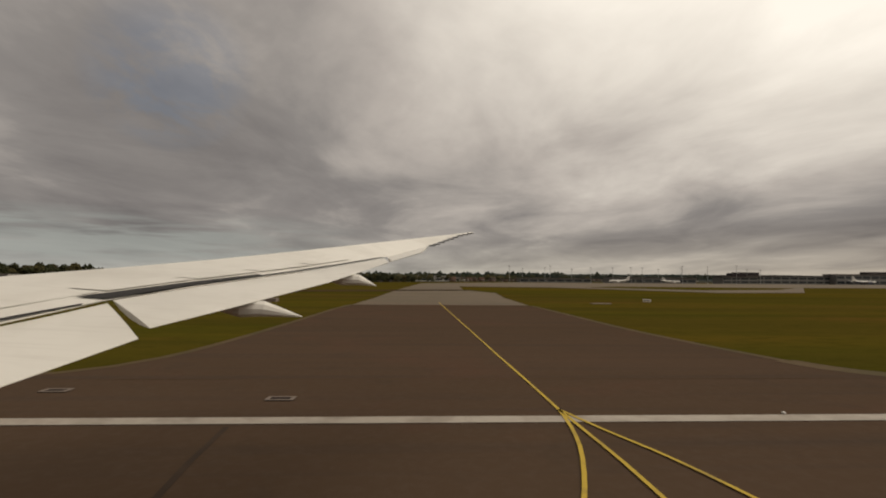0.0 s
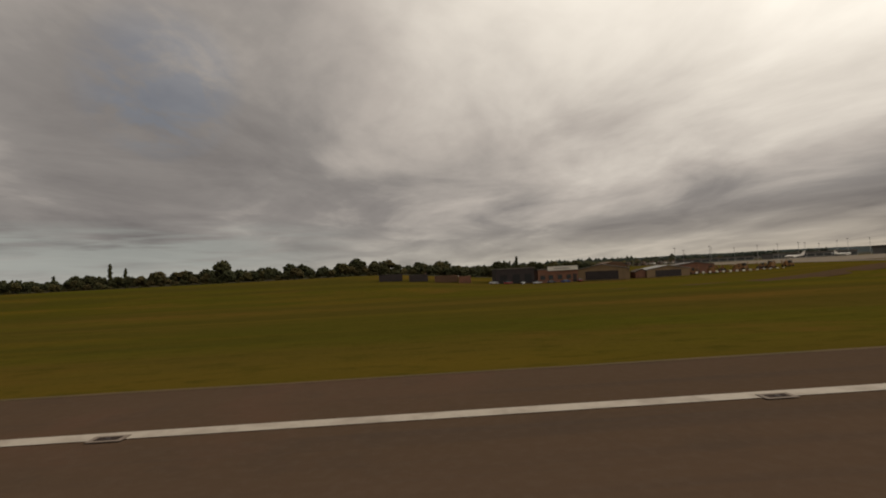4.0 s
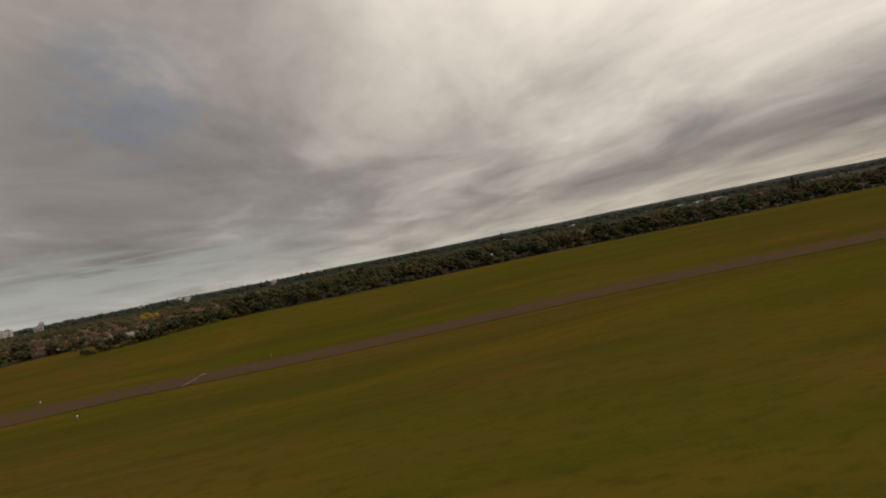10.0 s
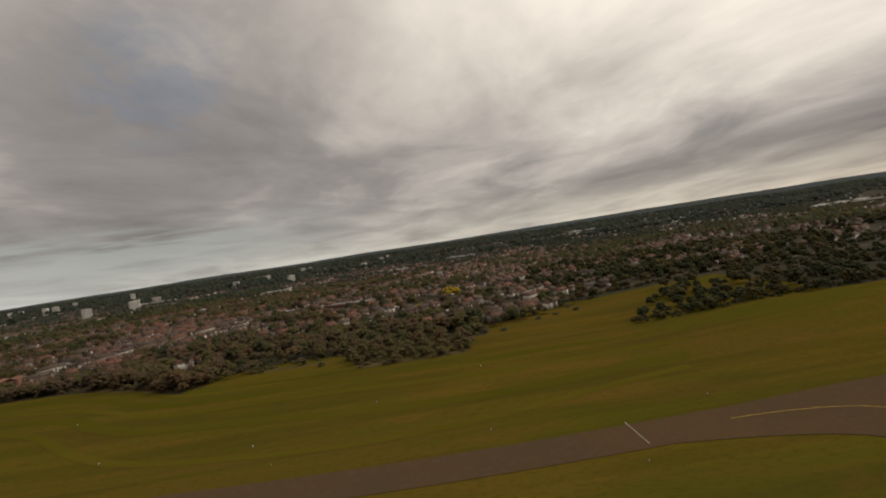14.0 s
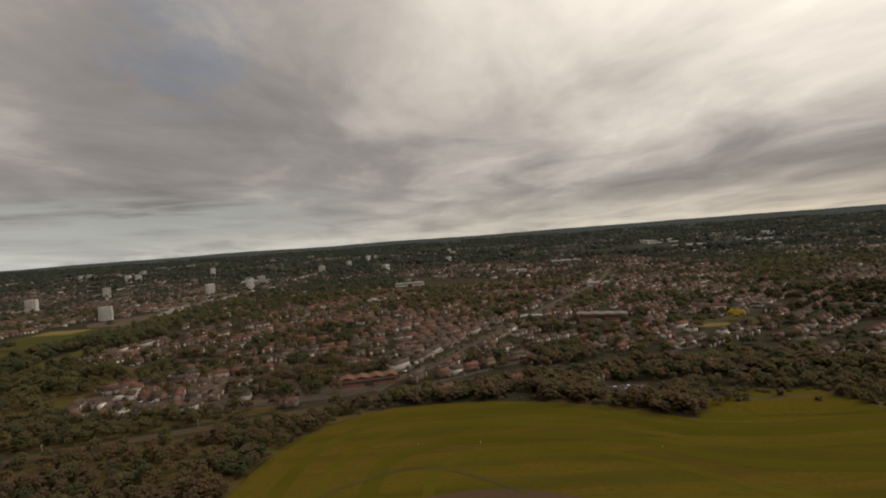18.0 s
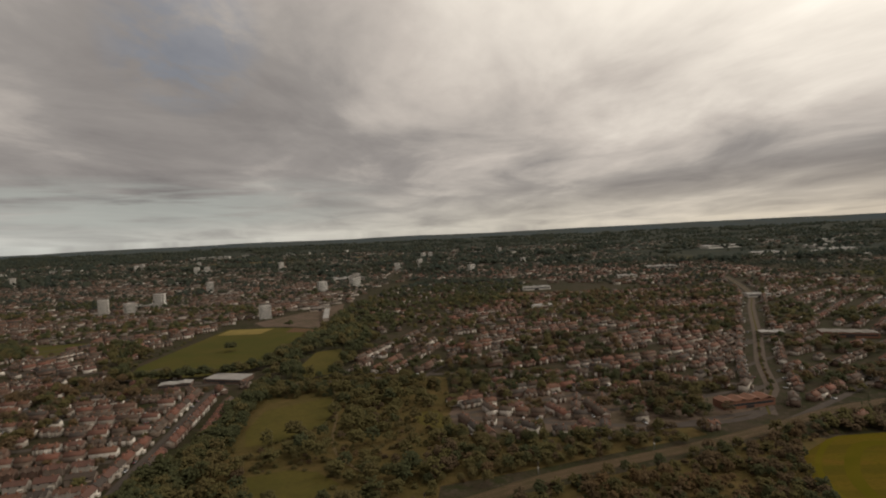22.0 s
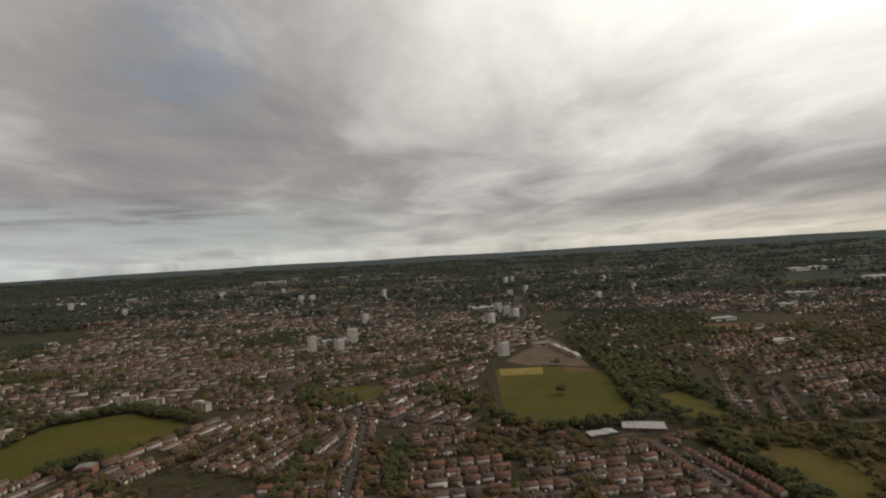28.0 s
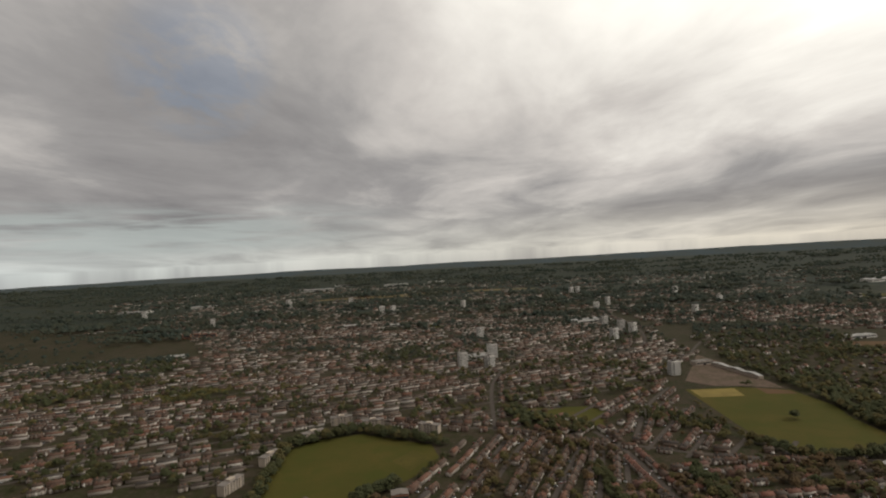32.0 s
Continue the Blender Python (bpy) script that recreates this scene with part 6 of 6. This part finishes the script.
gable_shed(-71.8, 115, 11.5, 8, 2.2, 1.2, TAN_CLAD, WHITE_ROOF, "tan sheet-clad hangar with a pale pitched roof", -20)
gable_shed(-58.5, 114, 9.6, 6, 1.6, 0.8, TAN_CLAD, WHITE_ROOF, "low tan hangar with a pale roof")
gable_shed(-64.2, 113, 2.8, 3, 1.3, 0.6, BRICK, ROOF_T, "small brick hut between hangars")
gable_shed(-49, 120, 9.0, 5, 1.8, 0.6, BRICK, GREY_ROOF, "long brown shed behind the yard")
for i, (x, w, mt) in enumerate(((-107, 5, RUSTY), (-103, 2.6, BRICK), (-113, 4, DARK_CLAD), (-119, 5, DARK_CLAD))):
    t = thing("shipping_container", "rust-brown steel container on the ground", "container", "containers beside the sheds", pose(x, 112.5, base_z(x, 112.5), 0, 0, 2 * i))
    Geo().box(-w / 2, w / 2, -0.6, 0.6, -0.1, 1.4).ob("body", mt, t)
    for k in range(5):
        Geo().box(-w / 2 + w * (k + 0.4) / 5, -w / 2 + w * (k + 0.6) / 5, -0.64, -0.6, 0, 1.35).ob("rib", mt, t)
gr = random.Random(9)
for i in range(18):
    x, y = -54 + i * 1.35 + gr.uniform(-0.4, 0.4), 112 + gr.uniform(-1.5, 3)
    t = thing("plant_machine", "orange and yellow construction plant in the yard", "machine", "machines in the yard", pose(x, y, base_z(x, y), 0, 0, gr.choice((0, 20, 90, 160))))
    h = gr.uniform(0.5, 1.0)
    Geo().box(-0.7, 0.7, -0.4, 0.4, 0.25, 0.25 + h * 0.6).ob("chassis", ORANGE if i % 3 else DARK_CLAD, t)
    Geo().box(-0.35, 0.2, -0.32, 0.32, 0.25 + h * 0.6, 0.3 + h * 1.2).ob("cab", GLASS if i % 2 else ORANGE, t)
    for sx in (-0.5, 0.5):
        for sy in (-0.4, 0.4):
            Geo().tube([(sx, sy - 0.08, 0.22), (sx, sy + 0.08, 0.22)], 0.24, 8).ob("wheel", RUBBER, t)
    Geo().tube([(0.6, 0, 0.5), (1.1, 0, 1.1 + h * 0.5), (1.5, 0, 0.7)], 0.07, 6).ob("arm", ORANGE, t)
fence = thing("barrier_fence", "low red-and-white barrier fence along the yard", "fence", m=pose(-43, 109.5, base_z(-43, 109.5)))
for i in range(30):
    Geo().box(-11 + i * 0.75, -10.5 + i * 0.75, -0.08, 0.08, -0.02, 0.36).ob("barrier", SIGN_W if i % 2 else BRICK, fence)
for i in range(7):
    x, y = -97 + 3.1 * i, 110.2
    copy_thing(car0, pose(x, y, base_z(x, y), 0, 0, gr.choice((0, 90))))
dome = thing("rusty_dome", "large round-backed rusty brown barn", "barn", m=pose(-49, 172, zt(-49, 172)))
arc = [(-4.6 * math.cos(math.pi * k / 12), 3.4 * math.sin(math.pi * k / 12) ** 0.75) for k in range(13)]
gdm = Geo()
for a, b in zip(arc, arc[1:]):
    gdm.add([(a[0], -4, a[1] - 0.2), (b[0], -4, b[1] - 0.2), (b[0], 5, b[1] - 0.2), (a[0], 5, a[1] - 0.2)], [(0, 1, 2, 3)])
gdm.ob("shell", RUSTY, dome)
Geo().add([(p[0], -4, p[1] - 0.2) for p in arc], [tuple(range(13))]).ob("front_wall", RUSTY, dome)


def terminal(x, y, w, d, h, label, mat=TERM_W, floors=2, top=None):
    t = thing("terminal_building", label, "terminal", "airport terminal buildings", pose(x, y, zt(x, y), 0, 0, 0))
    Geo().box(-w / 2, w / 2, -d / 2, d / 2, -1, h).ob("body", mat, t)
    Geo().box(-w / 2 - 0.4, w / 2 + 0.4, -d / 2 - 0.6, d / 2 + 0.4, h, h + 0.5).ob("roof", GREY_ROOF, t)
    for k in range(floors):
        n = max(2, int(w / 6))
        me = Geo().box(-w / n * 0.42, w / n * 0.42, -0.05, 0.05, 0, h / floors * 0.5).mesh("window", [GLASS])
        for i in range(n):
            part("window", me, t, "", pose(-w / 2 + w * (i + 0.5) / n, -d / 2 - 0.03, 0.7 + k * h / floors))
    if top:
        Geo().box(top[0], top[1], -3, 3, h + 0.5, h + 0.5 + top[2]).ob("plant_room", DARK_CLAD, t, "dark rooftop plant room")
    return t


terminal(270, 352, 120, 16, 5.2, "long grey airport terminal with window strips", top=(-52, -36, 2.2))
terminal(310, 344, 60, 12, 6.6, "taller glazed part of the terminal", top=(-6, 14, 1.6))
terminal(215, 346, 24, 12, 4.4, "grey terminal pier beside the apron", top=(-4, 6, 2.4))
terminal(160, 356, 60, 12, 3.4, "low grey terminal wing", TERM_W, 1)
terminal(95, 362, 50, 12, 2.6, "low grey cargo building across the apron", TERM_W, 1)
terminal(10, 400, 44, 10, 3.0, "pale low warehouse beyond the grass", PANEL, 1)
for i in range(16):
    x, y = 60 + i * 11.5 + gr.uniform(-3, 3), 352 + gr.uniform(-14, 12)
    t = thing("floodlight_mast", "tall thin grey apron floodlight mast", "mast", "masts along the apron", pose(x, y, zt(x, y)))
    hh = gr.uniform(9, 12)
    Geo().tube([(0, 0, -0.3), (0, 0, hh)], [0.16, 0.09], 6).ob("pole", STEEL, t)
    Geo().box(-0.7, 0.7, -0.15, 0.15, hh, hh + 0.35).ob("lamp_head", STEEL, t)


def airliner(x, y, turn, size, label, belly=None, mark=NAVY):
    """A twin-jet standing on its wheels; nose along +x, length 13.2 at size 1."""
    t = thing("airliner", label, "aircraft", "parked airliners", pose(x, y, zt(x, y) + 0.06, 0, 0, turn) @ Matrix.Diagonal((size, size, size, 1)))
    st = [(-6.6, 0.06, 1.95), (-6.0, 0.22, 1.9), (-5.0, 0.45, 1.75), (-3.6, 0.60, 1.56), (-2.2, 0.67, 1.50), (4.4, 0.67, 1.50), (5.4, 0.61, 1.46), (6.1, 0.43, 1.38), (6.45, 0.25, 1.32), (6.62, 0.07, 1.29)]
    n = 20
    rings = [[(a, r * math.cos(2 * math.pi * k / n), c + r * math.sin(2 * math.pi * k / n)) for k in range(n)] for a, r, c in st]
    g = Geo().add([p for q in rings for p in q], [(i * n + k, (i + 1) * n + k, (i + 1) * n + (k + 1) % n, i * n + (k + 1) % n)[::-1] for i in range(len(st) - 1) for k in range(n)])
    g.ob("fuselage", HULL, t, "white upper fuselage", True)
    bl = Geo()
    sl = [(a, r + 0.012, c) for a, r, c in st[1:9]]
    for i in range(len(sl) - 1):
        for k in range(10, 20):
            lim = 10 if sl[i][0] < 1.0 else 12
            if sl[i][0] >= 1.0 and (k < lim or k > 17):
                continue
            q = []
            for j, kk in ((i, k), (i + 1, k), (i + 1, k + 1), (i, k + 1)):
                a, r, c = sl[j]
                q.append((a, r * math.cos(2 * math.pi * kk / n), c + r * math.sin(2 * math.pi * kk / n)))
            bl.add(q, [(0, 1, 2, 3)])
    bl.ob("belly", belly or HULL, t, "painted lower fuselage", True)
    Geo().add([(-6.3, -0.06, 2.0), (-4.3, -0.09, 2.1), (-5.9, -0.03, 4.45), (-6.75, -0.03, 4.45), (-6.3, 0.06, 2.0), (-4.3, 0.09, 2.1), (-5.9, 0.03, 4.45), (-6.75, 0.03, 4.45), (-3.4, 0, 2.12)], [(0, 1, 2, 3), (7, 6, 5, 4), (3, 2, 6, 7), (0, 3, 7, 4), (1, 8, 2), (8, 5, 6), (2, 8, 6)]).ob("fin", HULL, t)
    Geo().add([(-6.1, -0.075, 3.1), (-5.7, -0.085, 3.0), (-5.75, -0.075, 3.6), (-6.2, -0.06, 3.9)], [(0, 1, 2, 3)]).ob("fin_mark", mark, t, "dark tail mark")
    for s in (-1, 1):
        Geo().add([(-5.2, s * 0.3, 1.95), (-6.3, s * 0.3, 1.97), (-6.9, s * 2.6, 2.2), (-6.35, s * 2.6, 2.2), (-5.2, s * 0.3, 2.05), (-6.3, s * 0.3, 2.0), (-6.9, s * 2.6, 2.23), (-6.35, s * 2.6, 2.23)], [(0, 1, 2, 3), (4, 7, 6, 5), (0, 3, 7, 4), (1, 5, 6, 2), (3, 2, 6, 7)]).ob("tailplane", HULL, t)
        Geo().add([(1.6, s * 0.6, 1.05), (-1.5, s * 0.6, 1.1), (-2.6, s * 5.9, 1.6), (-1.95, s * 5.9, 1.62), (1.5, s * 0.6, 1.3), (-1.5, s * 0.6, 1.16), (-2.6, s * 5.9, 1.64), (-1.95, s * 5.9, 1.7)], [(0, 1, 2, 3), (4, 7, 6, 5), (0, 3, 7, 4), (1, 5, 6, 2), (3, 2, 6, 7)]).ob("wing", HULL, t)
        Geo().add([(-2.6, s * 5.9, 1.6), (-1.9, s * 5.9, 1.62), (-2.75, s * 6.15, 2.7), (-3.0, s * 6.15, 2.7), (-2.6, s * 5.95, 1.6), (-1.9, s * 5.95, 1.62)], [(0, 1, 2, 3), (3, 2, 5, 4)]).ob("winglet", mark, t, "dark upturned winglet")
        Geo().tube([(2.2, s * 2.0, 0.72), (2.05, s * 2.0, 0.72), (1.2, s * 2.0, 0.74), (0.2, s * 2.0, 0.82), (-0.2, s * 2.0, 0.85)], [0.38, 0.44, 0.46, 0.34, 0.2], 14).ob("engine", belly or HULL, t, "engine nacelle", True)
        Geo().box(-0.2, 1.3, s * 2.0 - 0.06, s * 2.0 + 0.06, 1.0, 1.3).ob("pylon", HULL, t)
        lg = Geo().tube([(-0.6, s * 1.1, 0.25), (-0.6, s * 1.0, 1.1)], 0.07, 6).ob("main_gear", STEEL, t)
        for k in (-0.12, 0.12):
            part("wheel", Geo().tube([(-0.6, s * 1.1 + k - 0.06, 0.24), (-0.6, s * 1.1 + k + 0.06, 0.24)], 0.24, 10).mesh("wheel", [RUBBER]), lg)
    ng = Geo().tube([(4.9, 0, 0.2), (4.9, 0, 0.95)], 0.05, 6).ob("nose_gear", STEEL, t)
    for k in (-0.08, 0.08):
        part("wheel", Geo().tube([(4.9, k - 0.04, 0.17), (4.9, k + 0.04, 0.17)], 0.17, 10).mesh("wheel", [RUBBER]), ng)
    for s in (-1, 1):
        Geo().add([(5.85, s * 0.36, 1.66), (6.12, s * 0.22, 1.60), (5.95, s * 0.2, 1.76), (5.75, s * 0.33, 1.80)], [(0, 1, 2, 3)]).ob("cockpit_window", GLASS, t)
    wm = Geo().box(-0.05, 0.05, -0.015, 0.015, -0.07, 0.07).mesh("cabin_window", [GLASS])
    for k in range(24):
        part("cabin_window", wm, t, "", pose(-3.0 + 0.32 * k, -0.665, 1.62))
    for k in range(7):
        if k != 4:
            part("title_bar", Geo().box(2.1 + 0.36 * k, 2.36 + 0.36 * k, -0.64, -0.60, 1.78, 1.98).mesh("title_bar", [mark]), t, "dark bar in place of lettering")
    Geo().box(-5.0, -4.6, -0.50, -0.44, 1.5, 2.0).ob("door", HULL, t)
    return t


airliner(-210.0, 70.4, 1, 0.96, "white jet airliner with navy belly and navy engines on the taxiway", NAVY)
airliner(127, 325, 178, 1.0, "white airliner parked on the distant apron")
airliner(163, 330, 2, 0.9, "white airliner standing by the terminal")
airliner(292, 330, 0, 1.25, "white airliner at the terminal stand", NAVY)


# ---------------- the wing of the climbing aircraft, where it stood at the start ----------------
W_EYE, W = Vector((0.0, -2.33, 2.4)), 0.40
LE = ((3.0, -14.2, -1.05), (8.0, -11.1, -0.45), (11.6, -8.82, -0.04), (14.9, -6.81, 0.34), (17.3, -5.27, 0.68), (20.9, -3.08, 1.20), (25.0, -0.51, 1.82), (26.6, 1.6, 2.2), (27.5, 2.9, 2.43))
HI = ((3.0, -8.6, -1.50), (8.4, -6.34, -0.73), (10.0, -5.72, -0.45), (12.4, -4.78, -0.17), (16.3, -3.25, 0.21), (21.7, -1.13, 0.86), (25.0, 0.6, 1.55), (26.6, 2.0, 2.16), (27.5, 2.95, 2.41))
TE_OUT = ((8.25, -4.08, -0.80), (10.5, -3.39, -0.55), (14.6, -2.14, -0.06), (18.4, -0.96, 0.55), (21.9, 0.10, 1.05))
TE_IN = ((3.0, -5.75, -1.95), (6.3, -4.69, -1.26), (7.0, -4.46, -1.13), (8.1, -4.13, -0.93))


def on(line, s):
    """The point of a line at the span s: ahead, out and up."""
    ys = [p[0] for p in line]
    return Vector((float(np.interp(s, ys, [p[1] for p in line])), s, float(np.interp(s, ys, [p[2] for p in line]))))


def sheet(rows, thick, bulge=0.0):
    """A panel between front and rear points (a, b), with a thickness and some camber."""
    g, k = Geo(), 5
    v = []
    for a, b in rows:
        ch = (b - a).length
        for j in range(k):
            u = j / (k - 1)
            p = a.lerp(b, u)
            v.append((p + Vector((0, 0, bulge * ch * u * (1 - u)))) * W)
        for j in range(k):
            u = j / (k - 1)
            p = a.lerp(b, u)
            v.append((p - Vector((0, 0, thick * ch * (u * (1 - u) * 2 + 0.06)))) * W)
    n = 2 * k
    for i in range(len(rows) - 1):
        o, q = i * n, (i + 1) * n
        for j in range(k - 1):
            g.f += [(o + j, o + j + 1, q + j + 1, q + j), (o + k + j, q + k + j, q + k + j + 1, o + k + j + 1)]
        g.f += [(o, q, q + k, o + k), (o + k - 1, o + 2 * k - 1, q + 2 * k - 1, q + k - 1)]
    m = (len(rows) - 1) * n
    g.f += [tuple(list(range(k)) + list(range(2 * k - 1, k - 1, -1))), tuple([m + j for j in range(k)] + [m + j for j in range(2 * k - 1, k - 1, -1)])[::-1]]
    g.v, g.m = [tuple(p) for p in v], [0] * len(g.f)
    return g


wing = thing("aircraft_wing", "long swept pale grey aircraft wing with its flaps lowered", "wing", m=Matrix.Translation(W_EYE))
spans = [3, 5, 7, 8.4, 10, 12, 14, 16, 18, 20, 22, 24, 25, 26, 26.8, 27.5]
sheet([(on(LE, s), on(HI, s)) for s in spans], 0.10, 0.02).ob("wing_box", WINGP, wing)
drop = Vector((0.05, 0, -0.02))
sheet([(on(HI, 10.1 + (s - 8.3) * 1.09) + drop, on(TE_OUT, s)) for s in (8.3, 10, 12, 14, 16, 18.3)], 0.07, 0.03).ob("outboard_flap", WINGP, wing, "lowered outboard flap")
sheet([(on(HI, 10.0 - (8.1 - s) * 1.15) + drop + Vector((0, 0, -0.04)), on(TE_IN, s)) for s in (3, 4.5, 6.2, 7.1, 8.1)], 0.08, 0.03).ob("inboard_flap", WINGP, wing, "lowered inboard flap")
sheet([(on(HI, 21.4 + (s - 18.6) * 1.0) + Vector((0.03, 0, 0)), on(TE_OUT, s)) for s in (18.6, 20, 21.9)], 0.06).ob("aileron", WINGP, wing)
g = Geo()
for a, b in zip((10.0, 11, 12, 13), (11, 12, 13, 14.2)):
    q = [on(HI, a) + Vector((0.03, 0, 0.03)), on(HI, b) + Vector((0.03, 0, 0.03)), on(HI, b) + Vector((-0.52 + 0.09 * (b - 10), 0, 0.06)), on(HI, a) + Vector((-0.52 + 0.09 * (a - 10), 0, 0.06))]
    g.add([p * W for p in q], [(0, 1, 2, 3)])
g.ob("open_cove", SEAL, wing, "dark open gap ahead of the flap")
g = Geo()
for a, b in zip((3, 5, 7, 9, 12, 15, 18, 20), (5, 7, 9, 12, 15, 18, 20, 21.7)):
    q = [on(HI, a) + Vector((0.02, 0, 0.02)), on(HI, b) + Vector((0.02, 0, 0.02)), on(HI, b) + Vector((-0.09, 0, 0.035)), on(HI, a) + Vector((-0.09, 0, 0.035))]
    g.add([p * W for p in q], [(0, 1, 2, 3)])
g.ob("hinge_gap", SEAL, wing, "thin dark gap along the flap hinge")
for a, b in ((8.6, 10.6), (10.7, 12.7), (12.8, 14.8), (14.9, 17), (17.1, 19.2)):
    q = []
    for s, u in ((a, 0.16), (b, 0.16), (b, 0.36), (a, 0.36)):
        q.append(on(HI, s).lerp(on(LE, s), u) + Vector((0, 0, 0.03 + 0.045 * u)))
    sp = sheet([(q[3], q[0]), (q[2], q[1])], 0.01)
    sp.ob("spoiler", WINGP, wing)
for s, ln in ((11.0, 0.85), (15.6, 0.6)):
    p = on(TE_OUT, s)
    Geo().tube([tuple((p + Vector((-0.9, -0.05, -0.10))) * W), tuple((p + Vector((-0.35, 0, -0.16))) * W), tuple((p + Vector((0.1, 0.05, -0.17))) * W), tuple((p + Vector((ln, 0.2, -0.34))) * W)], [0.03, 0.075, 0.065, 0.004], 10).ob("track_fairing", WINGP, wing, "pointed flap-track fairing")
for i in range(9):
    p = on(HI, 24.9 + 0.28 * i)
    Geo().tube([tuple(p * W), tuple((p + Vector((0.3, 0.03, 0))) * W)], 0.012, 5).ob("static_wick", SEAL, wing)
